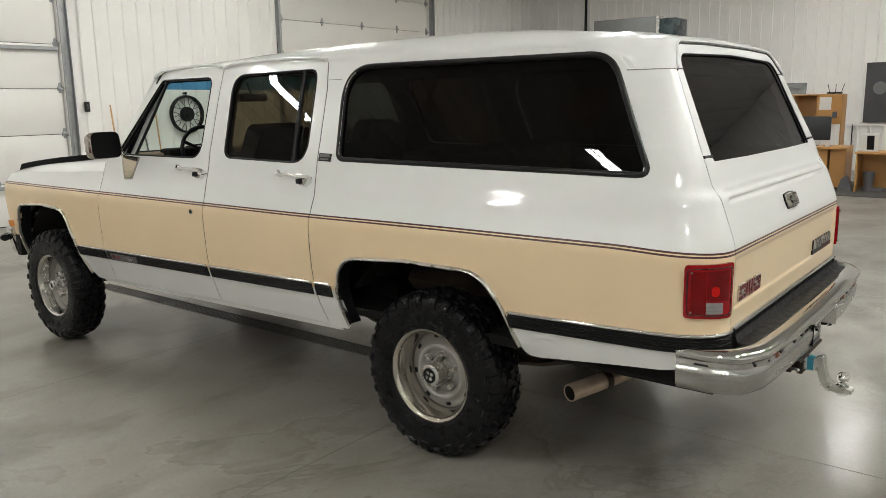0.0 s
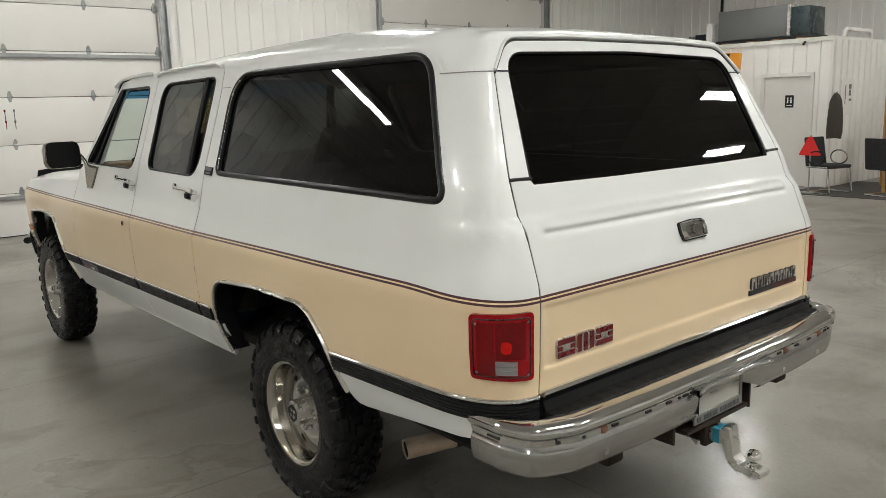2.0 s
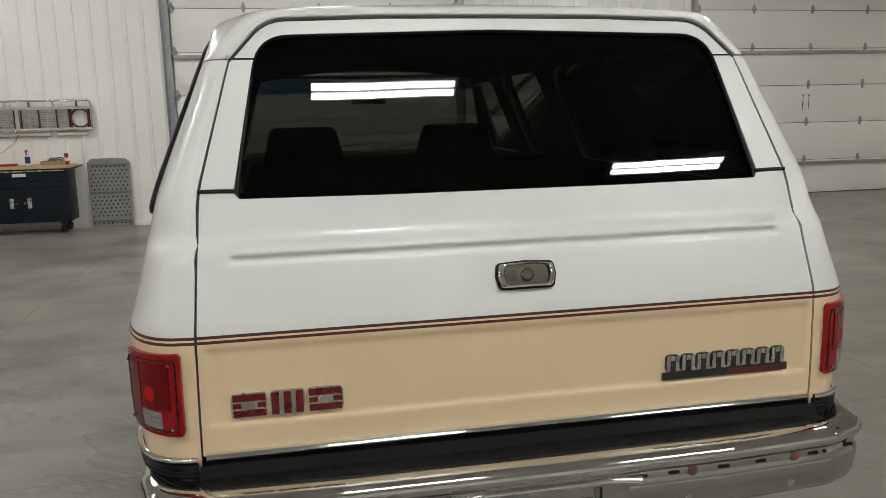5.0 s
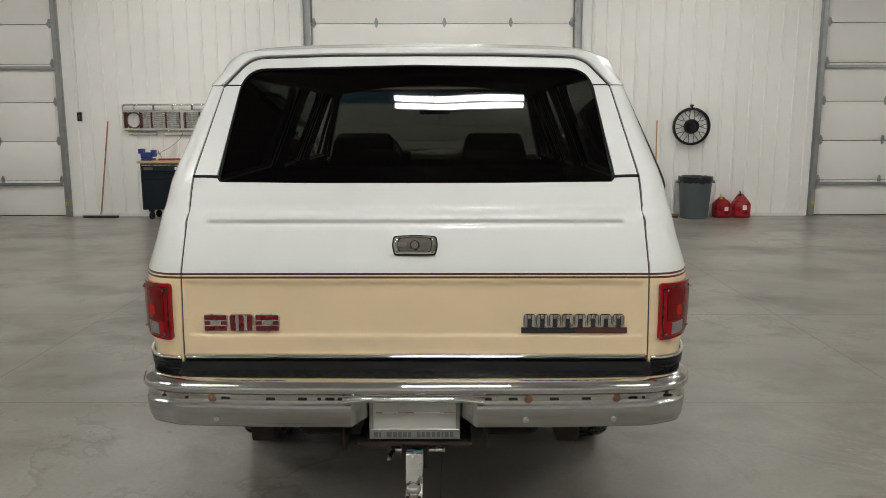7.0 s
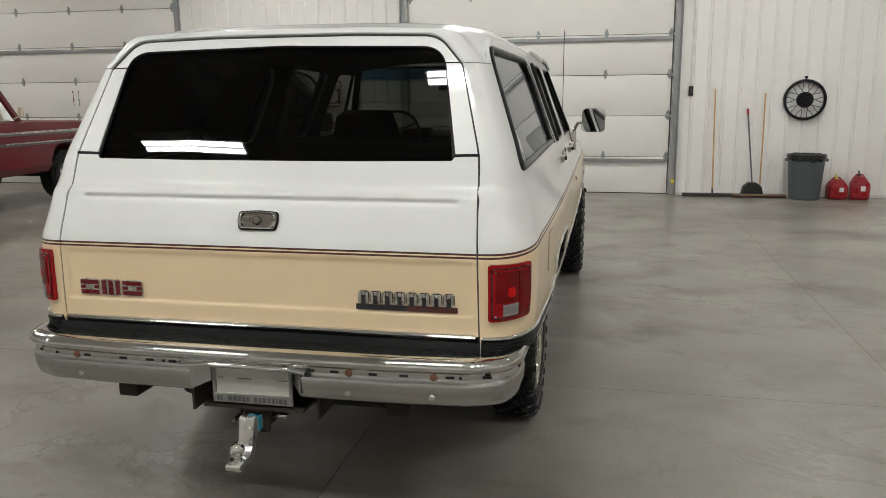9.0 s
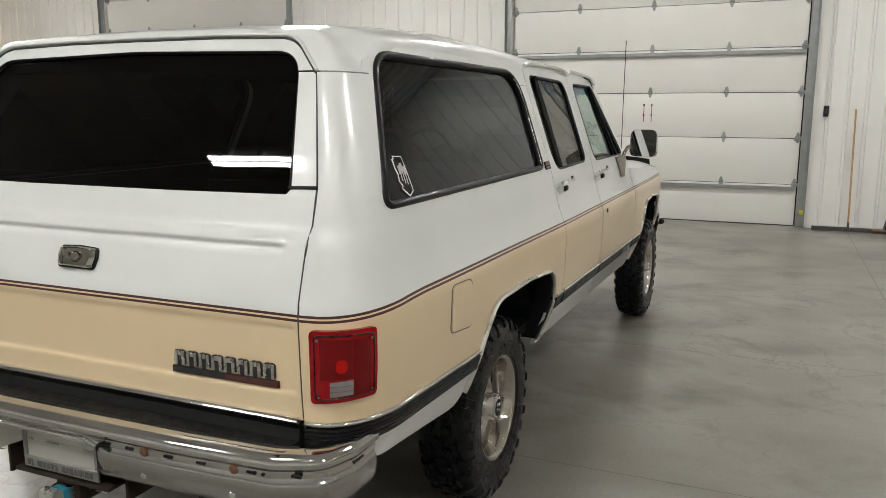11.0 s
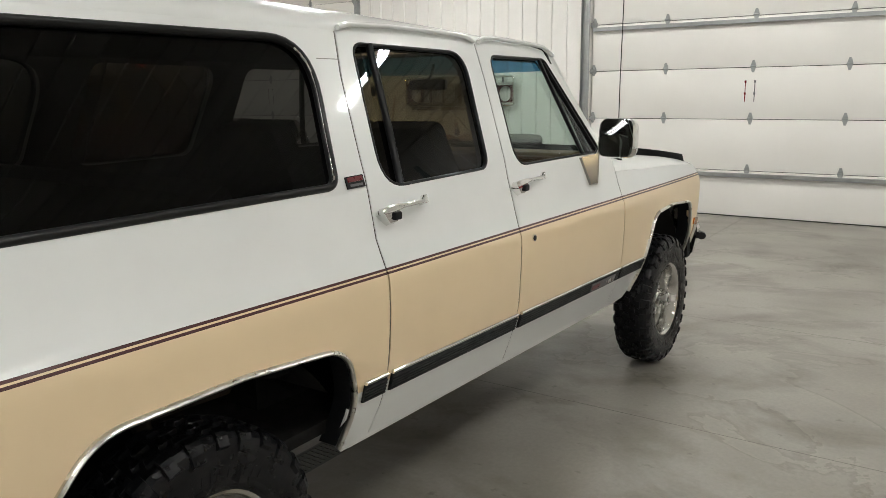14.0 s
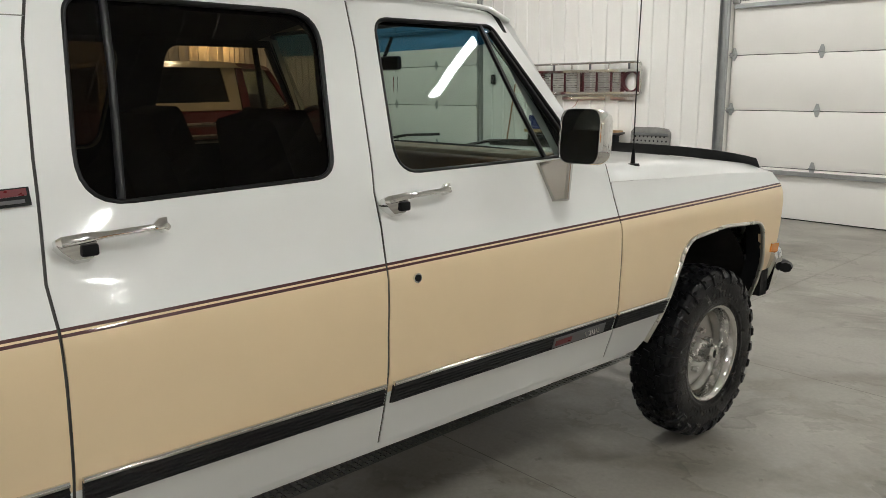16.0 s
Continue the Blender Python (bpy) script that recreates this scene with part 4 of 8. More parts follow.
    prism(t, [(-0.646, 1.360), (-0.564, 1.358), (-0.564, 1.394), (-0.646, 1.396)], 0.002, 0.007, lambda u, v, a: off(F, a, side)(u, v))
    bad = part("pillar_badge", t, BLACK, wagon, "black and red model badge", smooth=None)
    t = BM()
    prism(t, [(-0.640, 1.379), (-0.570, 1.377), (-0.570, 1.391), (-0.640, 1.393)], 0.007, 0.0085, lambda u, v, a: off(F, a, side)(u, v))
    part("badge_field", t, BADGE_RED if side > 0 else BADGE_GREY, bad, smooth=None)
    t = BM()
    prism(t, [(-0.634, 1.365), (-0.576, 1.364), (-0.576, 1.371), (-0.634, 1.372)], 0.007, 0.0085, lambda u, v, a: off(F, a, side)(u, v))
    part("badge_bar", t, BADGE_GREY, bad, smooth=None)
    # number badge let into the front moulding
    t = BM()
    prism(t, [(-2.545, 0.678), (-2.245, 0.684), (-2.245, 0.722), (-2.545, 0.716)], 0.013, 0.017, lambda u, v, a: off(F, a, side)(u, v))
    plate = part("moulding_badge", t, BADGE_GREY, wagon, "dark badge plate with the raised number 1500", smooth=None)
    t = BM()
    a0, a1 = (-2.535, -2.435) if side < 0 else (-2.345, -2.255)
    prism(t, [(a0, 0.690), (a1, 0.692), (a1, 0.712), (a0, 0.710)], 0.017, 0.0185, lambda u, v, a: off(F, a, side)(u, v))
    part("badge_field", t, BADGE_RED, plate, smooth=None)
    p = Vector(off(F, 0.0175, side)(-2.335 if side < 0 else -2.46, 0.703))
    lettering("1500", 0.046, 0.0012, DULL_CHROME, plate, "badge_number", Matrix.Translation(p) @ pose(0, 0, 0, 90 - 14 * 1, 0, 0 if side < 0 else 180), spread=1.05)
    # door mirror on its chrome bracket
    t = BM()
    S = off(F, 0.0, side)
    base = [(-2.41, 1.338), (-2.215, 1.332), (-2.262, 1.198), (-2.34, 1.192)]
    foot = [t.verts.new(off(F, 0.001, side)(x, z)) for x, z in base]
    rim = [t.verts.new(off(F, 0.012, side)(x * 0.97 - 2.31 * 0.03, z * 0.97 + 1.27 * 0.03)) for x, z in base]
    crest = [t.verts.new(off(F, d, side)(x, z)) for x, z, d in ((-2.335, 1.334, 0.058), (-2.312, 1.203, 0.026))]
    for k in range(4):
        t.faces.new((foot[k], foot[(k + 1) % 4], rim[(k + 1) % 4], rim[k]))
    for q in ((rim[0], crest[0], crest[1], rim[3]), (crest[0], rim[1], rim[2], crest[1]), (rim[0], rim[1], crest[0]), (rim[3], crest[1], rim[2])):
        t.faces.new(q)
    bmesh.ops.recalc_face_normals(t, faces=t.faces[:])
    bmesh.ops.bevel(t, geom=[e for e in t.edges if e.verts[0] in crest and e.verts[1] in crest], offset=0.012, segments=3, affect="EDGES")
    part("mirror_bracket", t, SHADED_CHROME, front_door, "chrome mirror bracket", smooth=40)
    t = BM()
    p0 = Vector(S(-2.345, 1.33)) + Vector((0, side * 0.02, 0))
    head = Vector((-2.24 if side > 0 else -2.30, side * 1.10, 1.425 if side > 0 else 1.41))
    tube(t, [p0 + Vector((0, 0, -0.03)), p0 + Vector((0, side * 0.02, 0.03)), p0 + Vector((-0.01, side * 0.04, 0.07)), head + Vector((0.0, -side * 0.05, -0.01))], 0.012, 10)
    part("mirror_arm", t, CHROME, front_door, "chrome mirror arm", smooth=60)
    t = BM()
    Mh = Matrix.Translation(head) @ Euler((0, radians(-5), radians(-5 if side > 0 else 9))).to_matrix().to_4x4()
    mw, mh = (0.090, 0.088) if side > 0 else (0.106, 0.078)
    sect = rounded([(-mw, -mh), (mw, -mh), (mw - 0.004, mh + 0.002), (-mw + 0.004, mh + 0.002)], 0.046, 6)
    rows = []
    for xx, k in ((0.030, 0.97), (0.022, 1.0), (-0.01, 1.0), (-0.035, 0.93), (-0.055, 0.75), (-0.062, 0.4)):
        rows.append([t.verts.new(Mh @ Vector((xx, u * k, v * k))) for u, v in sect])
    for A, B in zip(rows, rows[1:]):
        for j in range(len(A)):
            t.faces.new((A[j], A[(j + 1) % len(A)], B[(j + 1) % len(A)], B[j]))
    t.faces.new(rows[-1])
    bmesh.ops.recalc_face_normals(t, faces=t.faces[:])
    part("mirror_shell", t, CHROME if side > 0 else SHADED_CHROME, front_door, "chrome mirror shell", smooth=50)
    t = BM()
    t.faces.new([t.verts.new(Mh @ Vector((0.026, u * 0.97, v * 0.97))) for u, v in sect])
    # left glass is flat black in place of the dark reflection it would show
    part("mirror_face", t, MIRROR if side > 0 else BLACK, front_door, smooth=None)
    # tail lamp: red lens, dark rim, reverse window
    lo, hi = 0.872, 1.066
    sA, sB = s_of(1.198, 0.97), rear_x(0.97) - CORNER + WRAP * 0.925
    o = rounded([(sA, lo + 0.006), (sB, lo), (sB, hi + 0.004), (sA, hi)], 0.014, 3)
    lens = skin(dense(o, 0.03), [], off(F, 0.011, side), "tail_lamp", LENS_RED, wagon, "red tail lamp with a clear reverse window", us=list(np.linspace(sA, sB, 12)), vs=[0.92, 0.97, 1.02], flip=flip, depth=0.02)
    t = BM()
    tube(t, [off(F, 0.0115, side)(s, z) for s, z in dense(rounded([(sA + 0.01, lo + 0.018), (sB - 0.012, lo + 0.012), (sB - 0.012, hi - 0.010), (sA + 0.01, hi - 0.014)], 0.012, 3), 0.02)], 0.0022, 6, closed=True)
    part("lens_groove", t, LENS_EDGE, lens, smooth=60)
    for k in (1, 2):
        t = BM()
        zz = lo + 0.020 + 0.0135 * k
        tube(t, [off(F, 0.0142, side)(q, zz) for q in np.linspace((sA + sB) / 2 - 0.022, (sA + sB) / 2 + 0.042, 5)], 0.0011, 5)
        part("reverse_lens_rib", t, BADGE_GREY, lens, smooth=60)
    mid = (sA + sB) / 2
    for nm, q, mt in (("reverse_lens", [(mid - 0.023, lo + 0.022), (mid + 0.043, lo + 0.019), (mid + 0.043, lo + 0.059), (mid - 0.023, lo + 0.062)], LENS_WHITE),
                      ("lens_panel", [(mid - 0.021, 0.940), (sB - 0.028, 0.937), (sB - 0.028, 1.046), (mid - 0.021, 1.043)], LENS_DARK),
                      ("side_lens", [(sA + 0.022, 0.892), (mid - 0.025, 0.890), (mid - 0.025, 1.043), (sA + 0.022, 1.041)], LENS_DARK)):
        skin(dense(q, 0.02), [], off(F, 0.0135, side), nm, mt, lens, us=list(np.linspace(sA, sB, 12)), vs=[], flip=flip, depth=0.006)
    skin(dense(rounded([(mid - 0.006, 0.956), (mid + 0.026, 0.955), (mid + 0.026, 0.990), (mid - 0.006, 0.991)], 0.014, 4), 0.02), [], off(F, 0.0142, side), "bulb_window", LENS_BULB, lens, us=list(np.linspace(sA, sB, 12)), vs=[], flip=flip, depth=0.003)
    for s, z in ((sA + 0.022, hi - 0.025), (sB - 0.024, hi - 0.02), (sA + 0.022, lo + 0.03), (sB - 0.024, lo + 0.022)):
        t = BM()
        a, b_ = Vector(off(F, 0.015, side)(s, z)), Vector(off(F, 0.020, side)(s, z))
        rod(t, a, b_, 0.004, seg=8)
        part("lens_screw", t, SHADED_CHROME, lens)
    # amber marker by the front bumper
    t = BM()
    prism(t, [(-3.985, 0.770), (-3.905, 0.775), (-3.905, 0.818), (-3.985, 0.813)], 0.0, 0.008, lambda u, v, a: off(F, a, side)(u, v))
    part("side_marker", t, LENS_AMBER, wagon, "amber side marker")
    # dark inner wheel house
    for cx, w in ((0.0, 0.56), (-3.40, 0.52)):
        t = BM()
        lowest = 0.55 if cx == 0.0 else 0.30
        arc = [(cx + w * math.cos(a), 0.46 + 0.53 * math.sin(a)) for a in np.linspace(lowest, math.pi - lowest, 20)]
        A = [t.verts.new((x, side * 0.88, z)) for x, z in arc]
        B = [t.verts.new((x, side * 0.50, z)) for x, z in arc]
        for k in range(len(A) - 1):
            t.faces.new((A[k], A[k + 1], B[k + 1], B[k]))
        t.faces.new(B)
        part("wheel_house", t, UNDER, wagon, smooth=60)

# fuel door on the right flank
F = flank(1)
o = rounded([(0.582, 0.912), (0.752, 0.930), (0.740, 1.078), (0.585, 1.072)], 0.03, 5)
skin(dense(o, 0.05), [], off(F, 0.004, 1), "fuel_door", PAINT, wagon, "tan fuel filler door", us=XL, vs=ZL, flip=True, depth=0.006)
t = BM()
tube(t, [off(F, 0.0005, 1)(s, z) for s, z in dense(rounded([(0.579, 0.908), (0.757, 0.926), (0.744, 1.082), (0.581, 1.076)], 0.03, 5), 0.03)], 0.0019, 6, closed=True)
part("fuel_door_gap", t, BADGE_GREY, wagon, smooth=60)
# white outline sticker low in the right quarter window
t = BM()
st = [(0.907, 1.490), (0.893, 1.490), (0.893, 1.498), (0.805, 1.494), (0.785, 1.392), (0.832, 1.378), (0.893, 1.402), (0.882, 1.412), (0.905, 1.425), (0.897, 1.445), (0.908, 1.462)]
tube(t, [off(F, -0.007, 1)(s_of(x, z), z) for x, z in dense([(0.912 + (x - 0.907) * 0.60, z) for x, z in st], 0.02)], 0.0028, 6, closed=True, flat=0.5)
sticker = part("window_sticker", t, STICKER, wagon, "white outline sticker with upright marks", smooth=60)
for x0, z0, z1, r in ((0.866, 1.424, 1.452, 0.0016), (0.842, 1.416, 1.462, 0.0016), (0.818, 1.412, 1.452, 0.0016), (0.866, 1.445, 1.470, 0.0042), (0.842, 1.452, 1.476, 0.0042), (0.818, 1.442, 1.466, 0.0042)):
    t = BM()
    tube(t, [off(F, -0.007, 1)(s_of(0.912 + (x0 - 0.907) * 0.60, zz), zz) for zz in (z0, (z0 + z1) / 2, z1)], r, 6, flat=0.4)
    part("sticker_mark", t, STICKER, sticker, smooth=60)

# ---- tailgate and lift glass ----
def gate_line(z0, z1, sgn, n=14):
    return [(sgn * (gate_y(z) - GATE_GAP), z) for z in np.linspace(z0, z1, n)]


o = gate_line(0.815, 1.418, 1) + [(0.695, 1.420), (0.680, 1.402), (0.3, 1.398), (-0.3, 1.398), (-0.680, 1.402), (-0.695, 1.420)] + gate_line(0.815, 1.418, -1)[::-1]
ZG = [0.86, 0.876, 0.882, 0.888, 0.894, 0.9, 0.92, 0.96, 1.0, 1.05, 1.058, 1.063, 1.068, 1.074, 1.08, 1.09, 1.1, 1.11, 1.125, 1.14, 1.16, 1.2, 1.23, 1.24, 1.25, 1.255, 1.26, 1.265, 1.27, 1.275, 1.28, 1.285, 1.29, 1.295, 1.3, 1.305, 1.31, 1.32, 1.33, 1.36, 1.39]
YG = [-0.77, -0.74, -0.72, -0.71, -0.7, -0.69, -0.67, 0.67, 0.69, 0.7, 0.71, 0.72, 0.74, 0.77, -0.6, -0.4, -0.2, 0.0, 0.2, 0.4, 0.6]
tailgate = skin(dense(o, 0.06), [], back, "tailgate", PAINT, wagon, us=YG, vs=ZG)
GLASS_R = rounded([(-0.690, 1.392), (0.690, 1.392), (0.624, 1.798), (0.0, 1.812), (-0.624, 1.798)], [0.03, 0.03, 0.10, 2.0, 0.10], 8)
# the line under the roof where the lift gate shuts, from the seam on one pillar over to the other
HALF_SEAM = rounded([(0.0, 1.850), (0.30, 1.849), (0.602, 1.840), (0.695, 1.737)], [0, 0.3, 0.12, 0], 12)
SEAM = [(-y, z) for y, z in HALF_SEAM[:0:-1]] + HALF_SEAM
inner = [p for p in GLASS_R if p[1] > 1.43]
frame_o = gate_line(1.424, 1.735, 1) + [(y * 0.994, z - 0.006) for y, z in SEAM[::-1][1:-1]] + gate_line(1.424, 1.735, -1)[::-1]
lift = skin(dense(frame_o + [(-0.692, 1.424)] + inner[::-1] + [(0.692, 1.424)], 0.05), [], back, "liftgate_frame", WHITE_PAINT, wagon, us=YG, vs=[1.5, 1.6, 1.7, 1.8], lips=True)
skin(dense(GLASS_R, 0.06), [], off(back, -0.013), "rear_glass", TINT, lift, "dark tinted rear glass", us=YG, vs=[1.5, 1.6, 1.7], lips=False, h=0.10, bend=(0.0, 0.55, 1.60, 0.42))
t = BM()
tube(t, [off(back, -0.0065)(y, z) for y, z in dense(GLASS_R, 0.03)], 0.005, 8, closed=True)
part("rear_glass_seal", t, BLACK, lift, smooth=60)
for s in (-1, 1):
    t = BM()
    tube(t, [off(back, 0.001)(s * y, z) for y, z in ((0.685, 1.420), (0.73, 1.4215), (0.775, 1.422))], 0.0055, 6)
    part("gate_seam", t, BLACK, lift, smooth=60)
    t = BM()
    tube(t, [off(back, 0.0005)(s * y, 1.7375) for y in (0.628, 0.66, 0.690)], 0.0026, 6)
    part("gate_seam", t, BLACK, lift, smooth=60)
for s in (-1, 1):
    t = BM()
    tube(t, [off(back, -0.0045)(s * gate_y(z), z) for z in np.linspace(0.82, 1.735, 30)], 0.0034, 6)
    part("gate_weatherstrip", t, SHUT, tailgate, smooth=60)
t = BM()
tube(t, [off(back, 0.003)(y, 0.814) for y in np.linspace(-0.785, 0.785, 20)], 0.0145, 8, flat=0.7)
part("gate_lower_trim", t, CHROME, tailgate, "bright trim strip along the lower edge", smooth=60)
t = BM()
box(t, 1.24, 1.322, -0.79, 0.79, 0.735, 0.804)
part("gate_sill", t, BLACK, wagon)
# latch handle
t = BM()
n = Vector((0.93, 0, 0.36)).normalized()
up = Vector((-0.36, 0, 0.93))
c0 = Vector(back(0, 1.192))
o = rounded([(-0.066, -0.030), (0.066, -0.030), (0.073, 0.0), (0.069, 0.030), (0.0, 0.034), (-0.069, 0.030), (-0.073, 0.0)], [0.012, 0.012, 0.03, 0.012, 0.05, 0.012, 0.03], 4)
rows = []
for d, k in ((0.0, 1.0), (0.012, 1.0), (0.020, 0.90), (0.021, 0.82), (0.013, 0.76)):
    rows.append([t.verts.new(c0 + Vector((0, u * k, 0)) + up * (v * k) + n * d) for u, v in o])
for A, B in zip(rows, rows[1:]):
    for j in range(len(A)):
        t.faces.new((A[j], A[(j + 1) % len(A)], B[(j + 1) % len(A)], B[j]))
t.faces.new(rows[-1])
bmesh.ops.recalc_face_normals(t, faces=t.faces[:])
pl = BM()
put = [c0 + Vector((0, u * 1.07, 0)) + up * (w_ * 1.12) for u, w_ in o]
A = [pl.verts.new(p + n * 0.001) for p in put]
B = [pl.verts.new(p + n * 0.007) for p in put]
pl.faces.new(B)
for j in range(len(A)):
    pl.faces.new((A[j], A[(j + 1) % len(A)], B[(j + 1) % len(A)], B[j]))
bmesh.ops.recalc_face_normals(pl, faces=pl.faces[:])
part("latch_gasket", pl, BLACK, tailgate, "black gasket round the latch", smooth=30)
part("gate_latch", t, SHADED_CHROME, tailgate, "chrome tailgate latch with a lock cylinder", smooth=40)
t = BM()
lathe(t, [(0.0, 0.024), (0.012, 0.024), (0.016, 0.02), (0.017, 0.010)], c0, n, 20)
box(t, c0.x + 0.008, c0.x + 0.014, -0.062, -0.028, c0.z - 0.012, c0.z + 0.016)
part("latch_lock", t, SHADED_CHROME, tailgate, smooth=40)

# emblems as plain blocks: bright rims round coloured faces
def emblem_row(spans, z0, z1, rim_w, rim, fill, name, label):
    put = lambda u, v, a: off(back, a)(u, v)
    for y0, y1, bars in spans:
        t = BM()
        o = rounded([(y0, z0), (y1, z0), (y1, z1), (y0, z1)], min(0.012, (z1 - z0) * 0.25), 3)
        prism(t, o, 0.0, 0.007, put)
        base = part(name, t, rim, tailgate, label, smooth=None)
        for b0, b1, c0, c1 in bars:
            t = BM()
            ya, yb = y0 + (y1 - y0) * b0 + rim_w, y0 + (y1 - y0) * b1 - rim_w
            za, zb = z0 + (z1 - z0) * c0 + rim_w, z0 + (z1 - z0) * c1 - rim_w
            prism(t, [(ya, za), (yb, za), (yb, zb), (ya, zb)], 0.007, 0.0085, put)
            part("emblem_face", t, fill, base, smooth=None)


RING = [(0, 1, 0, 0.38), (0, 1, 0.62, 1), (0, 0.32, 0.34, 0.66), (0.68, 1, 0.34, 0.66)]
POSTS = [(0, 0.30, 0, 1), (0.35, 0.65, 0, 1), (0.70, 1, 0, 1)]
emblem_row([(-0.722, -0.640, RING), (-0.634, -0.553, POSTS), (-0.547, -0.463, RING)], 0.901, 0.962, 0.0035, DULL_CHROME, BADGE_RED, "maker_emblem", "red emblem block with a bright rim")
emblem_row([(0.370 + k * 0.0432, 0.370 + k * 0.0432 + 0.0395, [(0, 0.36, 0, 1), (0.64, 1, 0, 1), (0.30, 0.70, 0.62, 1)]) for k in range(8)], 0.916, 0.962, 0.0022, BADGE_DARK, DULL_CHROME, "model_emblem", "bright emblem block")
t = BM()
prism(t, [(0.362, 0.894), (0.545, 0.894), (0.545, 0.914), (0.362, 0.914)], 0.0, 0.007, lambda u, v, a: off(back, a)(u, v))
part("emblem_bar", t, BADGE_DARK, tailgate, smooth=None)
t = BM()
prism(t, [(0.545, 0.894), (0.722, 0.894), (0.722, 0.914), (0.545, 0.914)], 0.0, 0.007, lambda u, v, a: off(back, a)(u, v))
part("emblem_bar_red", t, simple("badge_dark_red", (0.075, 0.022, 0.018), 0.5, 0, 0.2, 40), tailgate, smooth=None)

# ---- roof, hood, windscreen ----
def roof_top(x):
    return float(np.interp(x, [-2.35, -2.22, -2.0, -1.5, -1.0, -0.5, 0.0, 0.33, 0.6, 0.8, 0.92, 1.0, 1.03], [1.80, 1.864, 1.902, 1.940, 1.957, 1.965, 1.962, 1.946, 1.921, 1.898, 1.882, 1.866, 1.850]))


def roof_edge(x):
    return float(np.interp(x, [-2.35, -2.2, -2.0, -1.5, -0.8, 0.2, 0.7, 0.85, 0.95, 1.03], [1.80, 1.834, 1.848, 1.857, 1.862, 1.861, 1.851, 1.832, 1.806, 1.782]))


def roof_z(x, q):
    """Height of the roof at q, from 0 in the middle to 1 at the edge: a gentle crown with a rounded shoulder."""
    k = float(np.interp(x, [-1.6, 0.1, 0.95], [0.30, 0.66, 0.66]))
    return roof_edge(x) + (roof_top(x) - roof_edge(x)) * ((1 - k) * (1 - q ** 2.2) + k * (1 - q ** 10))


RX = list(np.linspace(-2.22, 0.7, 30))


def even(line, n):
    """A polyline cut into n equal lengths."""
    p = np.array(line, float)
    d = np.concatenate([[0], np.cumsum(np.linalg.norm(np.diff(p, axis=0), axis=1))])
    at = np.linspace(0, d[-1], n + 1)
    return np.stack([np.interp(at, d, p[:, k]) for k in range(p.shape[1])], axis=1)


def roof_section(x):
    ze, we = roof_edge(x), side_w(x, 1.84)
    line = [(we, ze - 0.035)]
    for k in range(41):
        c_ = math.cos(math.pi * k / 40)
        q = abs(c_) ** 0.6
        line.append((math.copysign(we * q, c_) if q > 1e-3 else 0.0, roof_z(x, q)))
    return line + [(-we, ze - 0.035)]


# behind the last window the roof folds down to the pillar seam and rounds over to the gate
FR = flank(1)
rear_half = rounded([(0.0, 1.879), (0.35, 1.876), (0.648, 1.864), (0.756, 1.737)], [0, 0.4, 0.11, 0], 12)
rear_section = even([(-y, z) for y, z in rear_half[:0:-1]] + rear_half, 60)[::-1]
fore_section = even(roof_section(0.7), 60)
rim = even(SEAM, 60)[::-1]
rows, rb = [], BM()
for x in RX[:-1]:
    rows.append([rb.verts.new((x, y, z)) for y, z in even(roof_section(x), 60)])
along = np.abs(np.linspace(-1, 1, 61)) ** 4
for x in (0.70, 0.75, 0.79, 0.83, 0.86, 0.89, 0.92, 0.95):
    w = max(0.0, x - 0.74) / 0.21
    w = w * w * (3 - 2 * w)
    sec = fore_section * (1 - w) + rear_section * w
    zf = float(np.interp(x, [0.70, 0.80, 0.85, 0.89, 0.95], [1.816, 1.803, 1.775, 1.7385, 1.7385]))
    yf = off(FR, 0.001, 1)(s_of(x, zf), zf)[1]
    dy, dz = yf - sec[0][0], zf - sec[0][1]
    rows.append([rb.verts.new((x, y + math.copysign(dy, y) * a, z + dz * a)) for (y, z), a in zip(sec, along)])
base_row = rows[-1]
for k in range(1, 9):
    a = k / 8 * math.pi / 2
    fx, fz = math.sin(a), 1 - math.cos(a)
    row = []
    for v, (y, z) in zip(base_row, rim):
        tip = off(back, 0.004)(y, z)
        row.append(rb.verts.new((v.co.x + (tip[0] - v.co.x) * fx, v.co.y + (y - v.co.y) * fz, v.co.z + (tip[2] - v.co.z) * fz)))
    rows.append(row)
last = rows[-1]
rows.append([rb.verts.new((v.co.x - 0.014, v.co.y * 0.992, v.co.z - 0.010)) for v in last])
for A, B in zip(rows, rows[1:]):
    for k in range(60):
        rb.faces.new((A[k], B[k], B[k + 1], A[k + 1]))
bmesh.ops.recalc_face_normals(rb, faces=rb.faces[:])
part("roof", rb, WHITE_PAINT, wagon, "white roof panel", smooth=70)
hl = BM()
hv = [[hl.verts.new((x, y, 1.80 + 0.07 * (1 - (y / 0.72) ** 2))) for y in np.linspace(-0.70, 0.70, 9)] for x in (-2.1, -1.0, 0.0, 0.85)]
for A, B in zip(hv, hv[1:]):
    for k in range(8):
        hl.faces.new((A[k], A[k + 1], B[k + 1], B[k]))
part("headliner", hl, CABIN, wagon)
t = BM()
tube(t, [off(back, 0.0075)(y, z + 0.002) for y, z in dense(SEAM, 0.03, closed=False)], 0.0052, 8)
part("rear_drip_rail", t, WHITE_PAINT, wagon, "white drip rail arched over the rear glass", smooth=60)
t = BM()
tube(t, [off(back, 0.0012)(y * 0.995, z - 0.0055) for y, z in dense(SEAM, 0.03, closed=False)], 0.0036, 6)
part("rail_seam", t, SHUT, wagon, smooth=60)

